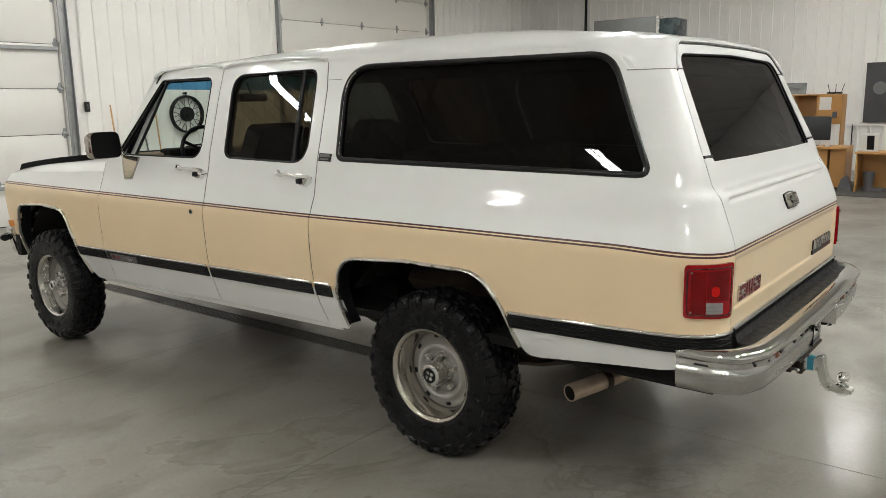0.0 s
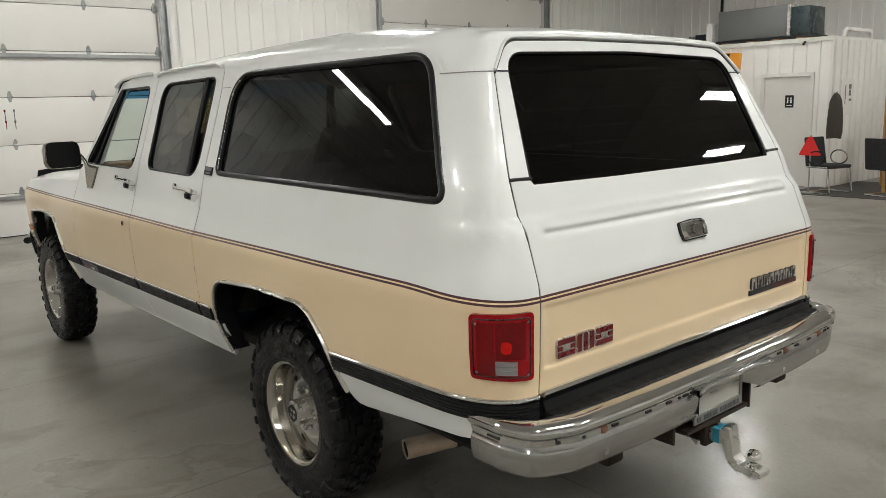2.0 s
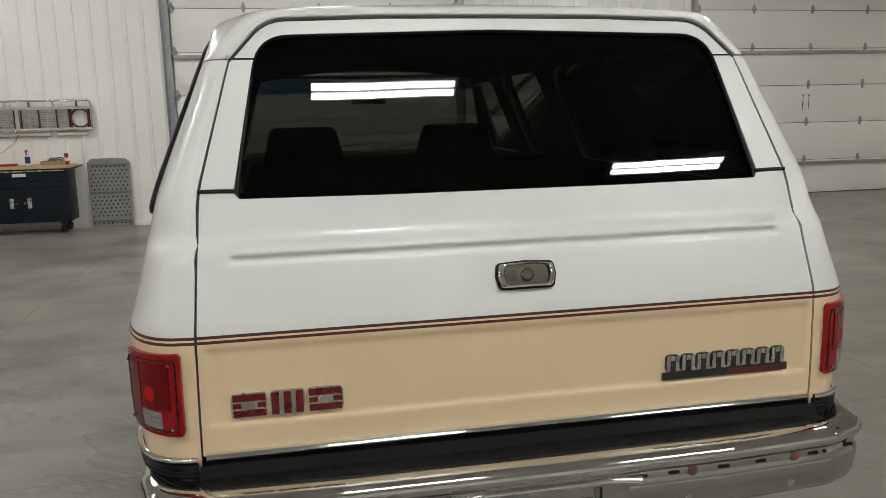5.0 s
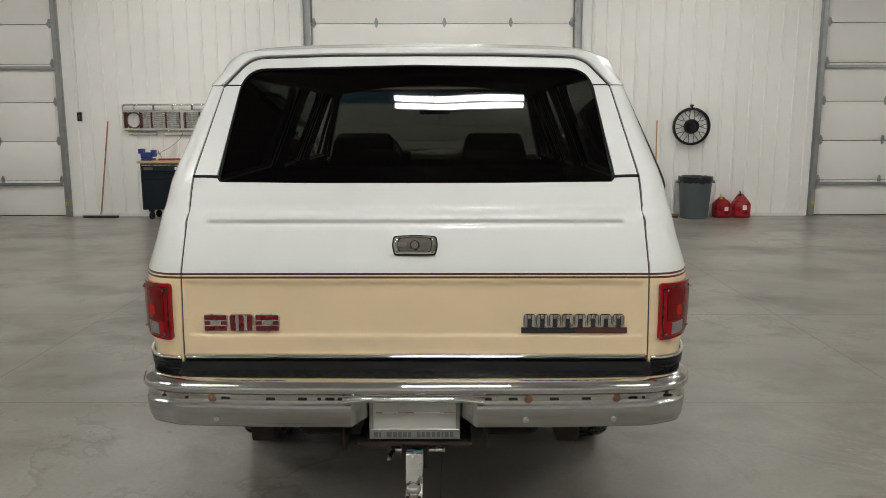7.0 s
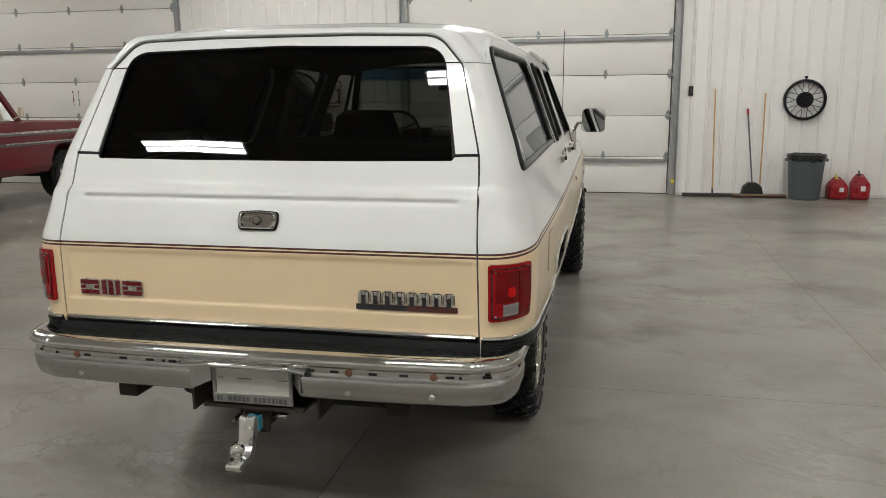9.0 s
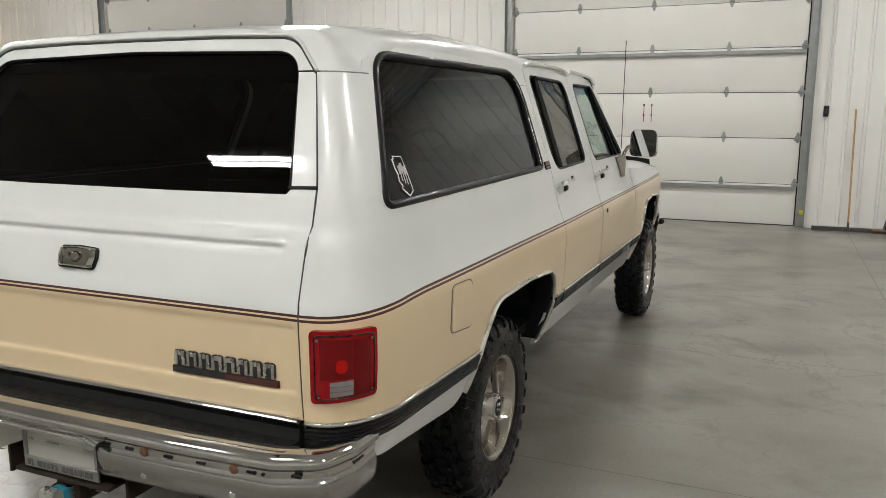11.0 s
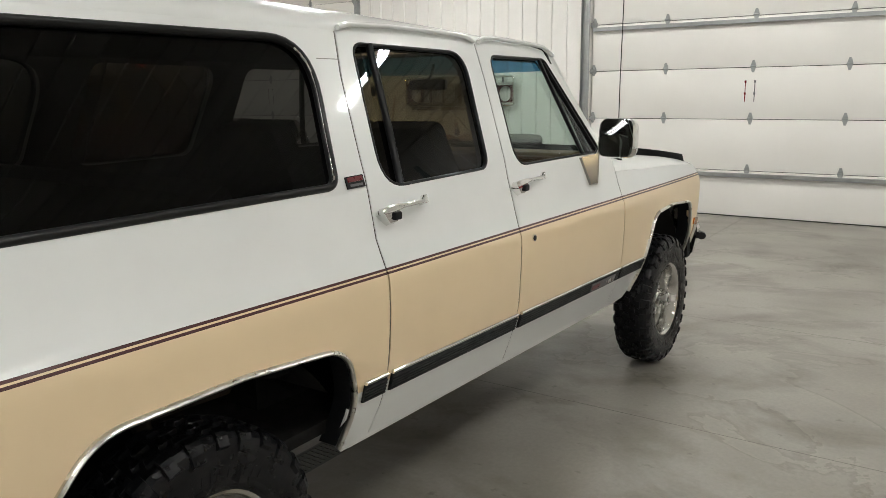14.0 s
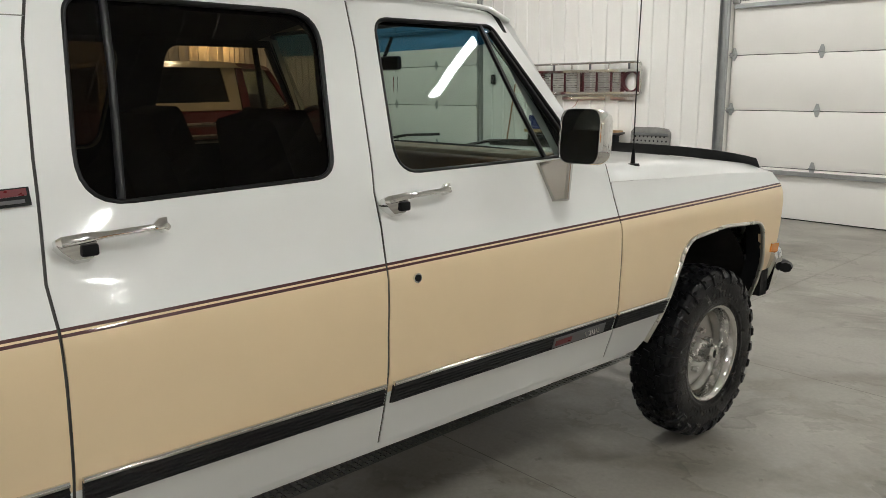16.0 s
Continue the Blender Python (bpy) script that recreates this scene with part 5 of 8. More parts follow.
# hood and fender tops, closed to the side skin
def hood_top(x, v):
    """v from 0 at the fender edge to 1 at the middle."""
    zc = float(np.interp(x, [-4.02, -3.95, -3.7, -3.2, -2.7, -2.58], [1.150, 1.205, 1.240, 1.275, 1.303, 1.308]))
    ze = float(np.interp(x, [-4.02, -3.93, -3.5, -3.0, -2.6], [1.10, 1.163, 1.195, 1.215, 1.235]))
    w = side_w(x, ze)
    y = w * (1 - v)
    f = 1 - (1 - min(1, v / 0.20)) ** 2.4
    return y, ze + (zc - ze) * (0.72 * f + 0.28 * math.sin(v * math.pi / 2))


hb = BM()
hx = list(np.linspace(-2.58, -3.8, 18)) + [-3.87, -3.92, -3.96, -3.99, -4.01]
hv = [0, 0.012, 0.025, 0.04, 0.06, 0.09, 0.12, 0.16, 0.2, 0.25, 0.3, 0.36, 0.42, 0.5, 0.6, 0.8, 1.0]
rows = []
for x in hx:
    row = []
    for v in hv:
        y, z = hood_top(x, v)
        row.append(hb.verts.new((x, y, z)))
    for v in hv[-2::-1]:
        y, z = hood_top(x, v)
        row.append(hb.verts.new((x, -y, z)))
    rows.append(row)
for A, B in zip(rows, rows[1:]):
    for k in range(len(A) - 1):
        hb.faces.new((A[k], A[k + 1], B[k + 1], B[k]))
bmesh.ops.recalc_face_normals(hb, faces=hb.faces[:])
part("hood", hb, WHITE_PAINT, wagon, "white hood and fender tops", smooth=70)
t = BM()
pts = [(-3.90 - 0.11 * (1 - (abs(y) / 0.90) ** 4), y, 1.252 - 0.030 * (abs(y) / 0.90) ** 3) for y in np.linspace(-0.90, 0.90, 27)]
A = [t.verts.new((x, y, z - 0.045)) for x, y, z in pts]
B = [t.verts.new((x + 0.05, y, z + 0.012)) for x, y, z in pts]
C2 = [t.verts.new((x + 0.045, y, z + 0.006)) for x, y, z in pts]
D2 = [t.verts.new((x + 0.012, y, z - 0.045)) for x, y, z in pts]
for P_, Q_ in ((A, B), (B, C2), (C2, D2)):
    for k in range(len(pts) - 1):
        t.faces.new((P_[k], P_[k + 1], Q_[k + 1], Q_[k]))
part("bug_shield", t, simple("smoked_plastic", (0.006, 0.006, 0.007), 0.12, 0, 0.1, 20), wagon, "smoked black hood deflector", smooth=60)
# front face, grille and bumper close the nose
t = BM()
box(t, -3.99, -3.94, -0.93, 0.93, 0.66, 1.10, 0.02, 2)
part("front_panel", t, DULL_CHROME, wagon)
fr = [(-3.93, 0.985), (-4.03, 0.975), (-4.12, 0.91), (-4.165, 0.6), (-4.18, 0.0), (-4.165, -0.6), (-4.12, -0.91), (-4.03, -0.975), (-3.93, -0.985)]
fr = dense(rounded(fr, [0] + [0.09] * 7 + [0], 4), 0.04, closed=False)
t = BM()
rows = []
for i, (x, y) in enumerate(fr):
    a, b_ = Vector(fr[max(0, i - 1)]), Vector(fr[min(len(fr) - 1, i + 1)])
    dd = (b_ - a).normalized()
    nn = Vector((dd.y, -dd.x))
    rows.append([t.verts.new((x + nn.x * o_, y + nn.y * o_, z)) for o_, z in ((-0.05, 0.555), (-0.03, 0.560), (-0.012, 0.58), (0.0, 0.64), (0.012, 0.70), (0.014, 0.74), (0.004, 0.768), (-0.03, 0.778), (-0.06, 0.776))])
for A, B in zip(rows, rows[1:]):
    for k in range(8):
        t.faces.new((A[k], A[k + 1], B[k + 1], B[k]))
t.faces.new(rows[0])
t.faces.new(rows[-1][::-1])
bmesh.ops.recalc_face_normals(t, faces=t.faces[:])
part("front_bumper", t, CHROME, wagon, "chrome front bumper", smooth=50)
for s in (-1, 1):
    t = BM()
    tube(t, [(-4.060, s * 0.992, 0.672), (-4.100, s * 0.980, 0.672), (-4.150, s * 0.935, 0.672), (-4.185, s * 0.86, 0.672)], 0.032, 8, flat=0.8)
    part("bumper_rub_strip", t, BLACK, wagon, smooth=60)
    t = BM()
    box(t, -3.95, -3.88, s * 0.93 - 0.03, s * 0.93 + 0.022, 0.55, 0.76)
    part("bumper_filler", t, BLACK, wagon)
# windscreen between the pillars
def screen(y, k):
    """k from 0 at the cowl to 1 at the roof."""
    yb, yt = 0.86, 0.725
    w = yb + (yt - yb) * k
    bow = 0.17 * (1 - (y) ** 2)
    return (-2.46 - bow + 0.27 * k + 0.04 * k * (1 - y * y), y * w, 1.325 + 0.515 * k)


for nm, k0, k1, mt in (("windscreen", 0.0, 0.80, CLEAR), ("windscreen_shade_band", 0.80, 1.0, BLUEBAND)):
    t = BM()
    rows = [[t.verts.new(screen(y, k)) for y in np.linspace(-1, 1, 25)] for k in np.linspace(k0, k1, 8)]
    for A, B in zip(rows, rows[1:]):
        for j in range(24):
            t.faces.new((A[j], A[j + 1], B[j + 1], B[j]))
    part(nm, t, mt, wagon, smooth=70)
t = BM()
tube(t, [screen(y, 0) for y in np.linspace(-1, 1, 25)], 0.012, 6)
tube(t, [screen(y, 1) for y in np.linspace(-1, 1, 25)], 0.012, 6)
for s in (-1, 1):
    tube(t, [screen(s, k) for k in np.linspace(0, 1, 8)], 0.014, 6)
part("windscreen_seal", t, SEAL, wagon, smooth=60)
for s in (-1, 1):
    t = BM()
    rows = []
    for k in np.linspace(-0.02, 0.95, 10):
        p = Vector(screen(s, k))
        q = Vector(flank(s)(-2.555 + 0.33 * k, 1.305 + 0.53 * k))
        mid = p.lerp(q, 0.5) + Vector((-0.022, s * 0.014, 0.004))
        rows.append([t.verts.new(v) for v in (p + Vector((-0.006, 0, 0)), mid, q, q + Vector((0.02, -s * 0.03, 0)), p + Vector((0.03, -s * 0.03, 0)))])
    for A, B in zip(rows, rows[1:]):
        for j in range(4):
            t.faces.new((A[j], A[j + 1], B[j + 1], B[j]))
    bmesh.ops.recalc_face_normals(t, faces=t.faces[:])
    part("windscreen_pillar", t, WHITE_PAINT, wagon, smooth=50)
    t = BM()
    y0 = -0.55 if s < 0 else 0.12
    tube(t, [Vector(screen(y0, -0.02)) + Vector((-0.03, 0, 0.01)), Vector(screen(y0 + 0.25, 0.045)) + Vector((-0.025, 0, 0.012)), Vector(screen(y0 + 0.52, 0.07)) + Vector((-0.02, 0, 0.012))], 0.007, 6)
    part("wiper", t, BLACK, wagon, smooth=60)
# cowl between hood and glass
t = BM()
cv = [[t.verts.new((x, y, z)) for y in np.linspace(-0.9, 0.9, 13)] for x, z in ((-2.72, 1.296), (-2.58, 1.300), (-2.42, 1.300))]
for A, B in zip(cv, cv[1:]):
    for k in range(12):
        t.faces.new((A[k], A[k + 1], B[k + 1], B[k]))
part("cowl", t, WHITE_PAINT, wagon)
# whip aerial on the right fender
t = BM()
rod(t, (-2.92, 0.828, 1.256), (-2.92, 0.828, 1.272), 0.030, 0.026, 14)
rod(t, (-2.92, 0.828, 1.272), (-2.922, 0.828, 1.33), 0.010, 0.006, 10)
tube(t, [(-2.922, 0.828, 1.33), (-2.926, 0.828, 1.7), (-2.945, 0.828, 2.14)], 0.0028, 6)
part("aerial", t, BLACK, wagon, "thin black whip aerial", smooth=60)

# ---- inner trim, cabin ----
for side in (-1, 1):
    F = flank(side)
    o = [(-2.56, 0.60), (1.10, 0.66), (1.12, 1.0), (1.10, 1.30), (0.95, 1.80), (0.6, 1.83), (-2.16, 1.82), (-2.45, 1.36), (-2.56, 1.28)]
    grow = lambda W, k: [(s_of(x, z), z) for x, z in dense([(sum(p[0] for p in W) / len(W) + (x - sum(p[0] for p in W) / len(W)) * k, sum(p[1] for p in W) / len(W) + (z - sum(p[1] for p in W) / len(W)) * k) for x, z in W], 0.1)]
    out = [(-2.56, 0.60), (-0.54, 0.60)] + [p for p in ARCH_R if p[1] > 0.62] + [(0.53, 0.66), (1.10, 0.68), (1.12, 1.0), (1.10, 1.30), (0.95, 1.80), (0.6, 1.83), (-2.16, 1.82), (-2.45, 1.36), (-2.56, 1.28)]
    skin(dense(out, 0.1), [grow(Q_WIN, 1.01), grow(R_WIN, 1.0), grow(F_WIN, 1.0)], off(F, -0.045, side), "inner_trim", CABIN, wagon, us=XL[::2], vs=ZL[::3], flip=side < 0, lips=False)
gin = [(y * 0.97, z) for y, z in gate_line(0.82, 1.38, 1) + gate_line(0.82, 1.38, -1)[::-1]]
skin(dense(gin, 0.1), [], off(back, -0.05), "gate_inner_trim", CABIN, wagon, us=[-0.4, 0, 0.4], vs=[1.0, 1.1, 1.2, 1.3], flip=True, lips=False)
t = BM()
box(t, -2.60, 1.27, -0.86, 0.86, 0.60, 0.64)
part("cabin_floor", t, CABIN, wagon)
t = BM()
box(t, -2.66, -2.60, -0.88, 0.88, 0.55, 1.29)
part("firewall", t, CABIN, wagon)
# dash with its padded top, cluster hood and glovebox
t = BM()
prism(t, rounded([(-2.58, 1.325), (-2.42, 1.338), (-2.33, 1.315), (-2.31, 1.23), (-2.38, 1.18), (-2.36, 1.02), (-2.42, 0.92), (-2.58, 0.92)], 0.02, 3), -0.83, 0.83, lambda u, v, a: (u, a, v))
dash = part("dashboard", t, SADDLE, wagon, "saddle brown padded dashboard", smooth=40)
t = BM()
prism(t, rounded([(-2.57, 1.329), (-2.45, 1.346), (-2.37, 1.337), (-2.35, 1.315), (-2.57, 1.310)], 0.008, 3), -0.81, 0.81, lambda u, v, a: (u, a, v))
part("dash_pad", t, DASHTOP, dash, smooth=40)
t = BM()
box(t, -2.42, -2.30, -0.66, -0.18, 1.22, 1.365, 0.02, 2)
part("instrument_hood", t, CABIN, dash)
t = BM()
ring = [Vector((-2.20 - 0.45 * 0.19 * math.sin(a) * 0.5, -0.44 + 0.19 * math.cos(a), 1.335 + 0.19 * math.sin(a) * 0.86)) for a in (2 * math.pi * k / 28 for k in range(28))]
tube(t, ring, 0.013, 8, closed=True)
for a in (0.5, math.pi - 0.5, -math.pi / 2):
    tube(t, [(-2.22, -0.44, 1.335), (-2.20 - 0.45 * 0.19 * math.sin(a) * 0.5, -0.44 + 0.19 * math.cos(a), 1.335 + 0.19 * math.sin(a) * 0.86)], 0.011, 6)
rod(t, (-2.19, -0.44, 1.33), (-2.40, -0.44, 1.20), 0.045, seg=14)
part("steering_wheel", t, BLACK, wagon, "black steering wheel", smooth=60)
t = BM()
box(t, -2.29, -2.26, -0.11, 0.13, 1.655, 1.712, 0.012, 2)
rod(t, (-2.285, 0.01, 1.70), (-2.33, 0.01, 1.79), 0.008, seg=8)
part("interior_mirror", t, BLACK, wagon)


def seat(x, y, w, top, mat):
    t = BM()
    box(t, x - 0.25, x + 0.28, y - w, y + w, 0.78, 0.97, 0.05, 3)
    ob = part("seat_cushion", t, mat, wagon)
    t = BM()
    M = Matrix.Translation((x + 0.30, y, 0.95)) @ Euler((0, radians(13), 0)).to_matrix().to_4x4()
    up_ = top - 0.95
    prism(t, rounded([(-w, -0.08), (w, -0.08), (w * 0.98, up_ * 0.55), (w - 0.07, up_), (-w + 0.07, up_), (-w * 0.98, up_ * 0.55)], [0.03, 0.03, 0.08, 0.05, 0.05, 0.08], 5), -0.06, 0.06, lambda u, v, a: tuple(M @ Vector((a, u, v))))
    part("seat_back", t, mat, wagon)
    t = BM()
    box(t, x - 0.2, x + 0.2, y - w * 0.8, y + w * 0.8, 0.64, 0.79)
    part("seat_base", t, CABIN, wagon)


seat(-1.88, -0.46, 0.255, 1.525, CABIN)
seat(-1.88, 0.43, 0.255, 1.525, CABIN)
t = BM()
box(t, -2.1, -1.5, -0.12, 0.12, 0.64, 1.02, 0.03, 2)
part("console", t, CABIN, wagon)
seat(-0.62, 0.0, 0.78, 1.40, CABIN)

# ---- wheels ----
simple_rim = simple("polished_rim", (0.58, 0.55, 0.50), 0.13, 1.0, 0.05, 10)
FRONT_RIM = simple("chromed_rim", (0.66, 0.65, 0.63), 0.14, 1.0, 0.06, 10)
FRONT_DISC = simple("bright_wheel_paint", (0.44, 0.425, 0.40), 0.34, 0.5, 0.08, 14)
DULL_CHROME_B = simple("satin_chrome", (0.45, 0.45, 0.44), 0.20, 1.0, 0.06, 12)
TYRE_R = 0.393


def wheel(cx, side, yc, cap, front):
    """One wheel and tyre; cap is how far the hub stands out from the tyre's middle."""
    c0, ax = Vector((cx, side * yc, TYRE_R)), Vector((0, side, 0))
    t = BM()
    hw = 0.124
    squeeze = 0.86 if front else 0.90      # section width against the nominal
    prof = [(0.214, -0.100), (0.222, -0.112), (0.26, -0.122), (0.30, -hw), (0.335, -0.121), (0.362, -0.110), (0.376, -0.092), (0.380, 0.0), (0.376, 0.092), (0.362, 0.110), (0.335, 0.121), (0.30, hw), (0.26, 0.122), (0.222, 0.112), (0.214, 0.100)]
    lathe(t, prof, c0, ax, 72)
    u, w = frame_axes(ax)
    # moulded ring on the sidewall
    lathe(t, [(0.232, 0.1155), (0.238, 0.1195), (0.246, 0.1205), (0.252, 0.1205)], c0, ax, 72)

    squash = lambda d: d + (0.124 - d) * (1 - squeeze)
    for v in t.verts:
        d = (v.co - c0).dot(ax)
        v.co += ax * (squash(d) - d)
    bmesh.ops.recalc_face_normals(t, faces=t.faces[:])
    hub = part("wheel", t, RUBBER, wagon, "black mud-terrain tyre on a silver steel wheel", smooth=28)
    # tread: interlocking centre blocks and long and short shoulder blocks, each a piece of its own
    n = 28
    st = 2 * math.pi / n
    spot = lambda a, d, r: (r * math.sin(a), side * squash(d), r * math.cos(a))

    def block(outline):
        """A tread block over an outline of (pitch, distance across), with chamfered edges."""
        bm = BM()
        ca, cd = sum(p[0] for p in outline) / len(outline), sum(p[1] for p in outline) / len(outline)
        rows = []
        for k, r in ((1.0, 0.372), (1.0, 0.388), (0.88, TYRE_R)):
            rows.append([bm.verts.new(spot((ca + (a - ca) * k) * st, cd + (d - cd) * k, r - 0.75 * abs(d) ** 2 * (r > 0.38))) for a, d in outline])
        for A, B in zip(rows, rows[1:]):
            for k in range(len(A)):
                bm.faces.new((A[k], A[(k + 1) % len(A)], B[(k + 1) % len(A)], B[k]))
        bm.faces.new(rows[-1])
        bmesh.ops.recalc_face_normals(bm, faces=bm.faces[:])
        return finish(bm, "tread_block", RUBBER, 20)

    def shoulder(sign, width, reach):
        """A shoulder block that folds over the edge and runs down the sidewall."""
        bm = BM()
        path = [(0.074, 0.389), (0.098, 0.3835), (0.112, 0.374), (0.1240, 0.356), (0.1290, reach)]
        base = [(0.074, 0.368), (0.094, 0.366), (0.105, 0.358), (0.1155, 0.344), (0.1195, reach - 0.010)]
        rings = []
        for a, k in ((0.0, 0.0), (0.06, 1.0), (width - 0.06, 1.0), (width, 0.0)):
            skew = lambda d: (d - 0.074) * 1.6
            rings.append([bm.verts.new(spot((a + skew(d)) * st, sign * d, r)) for d, r in (path if k else base)])
        for A, B in zip(rings, rings[1:]):
            for k in range(len(A) - 1):
                bm.faces.new((A[k], A[k + 1], B[k + 1], B[k]))
        bm.faces.new([r[0] for r in rings])
        bm.faces.new([r[-1] for r in rings])
        bmesh.ops.recalc_face_normals(bm, faces=bm.faces[:])
        return finish(bm, "tread_block", RUBBER, 20)

    kinds = [(block([(0.02, -0.036), (0.50, -0.042), (0.66, -0.006), (0.52, 0.004), (0.10, 0.000)]), 1, 0.0),
             (block([(0.42, 0.010), (0.86, 0.002), (1.02, 0.036), (0.92, 0.042), (0.50, 0.038)]), 1, 0.0),
             (block([(0.05, 0.046), (0.50, 0.044), (0.62, 0.070), (0.08, 0.070)]), 1, 0.15),
             (block([(0.45, -0.070), (0.98, -0.070), (0.92, -0.046), (0.55, -0.044)]), 1, -0.1),
             (shoulder(1, 0.62, 0.330), 2, 0.0), (shoulder(1, 0.54, 0.350), 2, 1.0),
             (shoulder(-1, 0.62, 0.330), 2, 0.5), (shoulder(-1, 0.54, 0.350), 2, 1.5)]
    for me, stride, lead in kinds:
        for k in range(n // stride):
            o = new("tread_block", me)
            o.parent = hub
            o.matrix_basis = Matrix.Translation(c0) @ Matrix.Rotation((k * stride + lead) * st, 4, "Y")
    # polished rim: outer lip and barrel
    t = BM()
    lathe(t, [(0.205, -0.10), (0.222, -0.110), (0.226, -0.104), (0.200, -0.08), (0.186, -0.03), (0.186, 0.015), (0.190, 0.055), (0.200, 0.078), (0.203, 0.098), (0.213, 0.111), (0.224, 0.113), (0.2265, 0.106), (0.222, 0.098)], c0, ax, 64)
    bmesh.ops.recalc_face_normals(t, faces=t.faces[:])
    part("rim", t, FRONT_RIM if front else simple_rim, hub, "polished rim", smooth=60)
    # dished disc with a row of slots
    t = BM()
    dz = 0.016 if front else 0.010
    lathe(t, [(0.188, dz - 0.024), (0.182, dz - 0.012), (0.165, dz - 0.006), (0.13, dz - 0.002), (0.09, dz + 0.001), (0.058, dz + 0.003)] if front else [(0.188, dz - 0.022), (0.184, dz - 0.012), (0.176, dz - 0.004), (0.150, dz - 0.002), (0.140, dz + 0.004), (0.134, dz + 0.020), (0.128, dz + 0.026), (0.120, dz + 0.026), (0.112, dz + 0.020), (0.104, dz + 0.004), (0.096, dz), (0.060, dz + 0.004)], c0, ax, 64)
    bmesh.ops.recalc_face_normals(t, faces=t.faces[:])
    part("wheel_disc", t, FRONT_DISC if front else ALLOY, hub, "silver painted steel disc", smooth=50)
    for k in range(0 if front else 8):
        t = BM()
        a = 2 * math.pi * k / 8 + 0.2
        q = []
        for r, da in ((0.172, -0.075), (0.172, 0.075), (0.157, 0.075), (0.157, -0.075)):
            q.append(c0 + ax * (dz + 0.0008) + (u * math.cos(a + da) + w * math.sin(a + da)) * r)
        A = [t.verts.new(p) for p in q]
        B = [t.verts.new(p - ax * 0.012) for p in q]
        t.faces.new(A)
        for j in range(4):
            t.faces.new((A[j], A[(j + 1) % 4], B[(j + 1) % 4], B[j]))
        part("vent_slot", t, BLACK, hub, smooth=None)
    # raised maker's writing on the sidewall, as plain bars
    for a0 in (0.9, 0.9 + math.pi):
        for k in range(9):
            t = BM()
            a = a0 + k * 0.105
            q = [c0 + ax * 0.1225 + (u * math.cos(a + da) + w * math.sin(a + da)) * r for r, da in ((0.262, -0.035), (0.262, 0.035), (0.292, 0.035), (0.292, -0.035))]
            A = [t.verts.new(p) for p in q]
            B = [t.verts.new(p + ax * 0.0016) for p in q]
            t.faces.new(B)
            for j in range(4):
                t.faces.new((A[j], A[(j + 1) % 4], B[(j + 1) % 4], B[j]))
            bmesh.ops.recalc_face_normals(t, faces=t.faces[:])
            part("sidewall_writing_bar", t, RUBBER, hub, smooth=None)
    # hub, cap and nuts
    t = BM()
    if front:
        lathe(t, [(0.058, dz), (0.056, dz + 0.040), (0.050, dz + 0.050), (0.036, dz + 0.054), (0.034, cap - 0.052), (0.039, cap - 0.048), (0.039, cap - 0.028), (0.032, cap - 0.022), (0.020, cap - 0.022), (0.018, cap - 0.028), (0.0, cap - 0.028)], c0, ax, 32)
    else:
        lathe(t, [(0.072, dz), (0.070, dz + 0.022), (0.062, dz + 0.034), (0.052, cap - 0.004), (0.046, cap), (0.0, cap)], c0, ax, 32)
    part("hub_cap", t, DULL_CHROME, hub, "bright hub cap", smooth=40)
    t = BM()
    rod(t, c0 + ax * (cap - 0.0275 if front else cap), c0 + ax * (cap + (-0.026 if front else 0.0015)), 0.016 if front else 0.036, seg=24)
    part("cap_badge", t, BLACK, hub, smooth=None)
    t = BM()
    for a in () if front else (0.6, 2.1, 3.7, 5.2):
        p = c0 + ax * (cap + 0.0018) + (u * math.cos(a) + w * math.sin(a)) * 0.016
        rod(t, p, p + ax * 0.001, 0.0085, seg=8)
    if not front:
        part("cap_mark", t, DULL_CHROME, hub, smooth=None)
    for k in range(6):
        a = 2 * math.pi * k / 6 + 0.3
        p = c0 + ax * (dz + 0.006) + (u * math.cos(a) + w * math.sin(a)) * 0.090
        t = BM()
        lathe(t, [(0.015, 0.0), (0.015, 0.026), (0.012, 0.032), (0.0, 0.032)], p, ax, 6)
        part("lug_nut", t, DULL_CHROME, hub)
    t = BM()
    rod(t, c0 - ax * 0.09, c0 + ax * 0.0, 0.16, seg=28)
    part("brake_drum", t, UNDER, hub)
    return hub



for s in (-1, 1):
    wheel(0.0, s, 0.782, 0.108, False)
    wheel(-3.355, s, 0.890, 0.143, True)

# ---- running gear and underside ----
FRAME = simple("dusty_frame_steel", (0.075, 0.058, 0.040), 0.75, 0.1, 0.45, 7, 0.2)
for s in (-1, 1):
    t = BM()
    tube(t, [(-3.95, s * 0.42, 0.62), (-3.4, s * 0.42, 0.66), (-2.7, s * 0.43, 0.56), (-0.9, s * 0.47, 0.58), (-0.45, s * 0.49, 0.73), (0.25, s * 0.49, 0.76), (0.65, s * 0.49, 0.66), (1.30, s * 0.50, 0.63)], 0.048, 4, flat=1.3)
    part("frame_rail", t, FRAME, wagon)
    t = BM()
    tube(t, [(-0.68, s * 0.56, 0.50), (-0.35, s * 0.56, 0.43), (0.0, s * 0.56, 0.40), (0.4, s * 0.56, 0.45), (0.72, s * 0.56, 0.54)], 0.032, 4, flat=0.8)
    part("leaf_spring", t, FRAME, wagon)
    t = BM()
    rod(t, (-0.18, s * 0.42, 0.45), (-0.06, s * 0.46, 0.86), 0.030, seg=12)
    part("shock_absorber", t, FRAME, wagon)
t = BM()
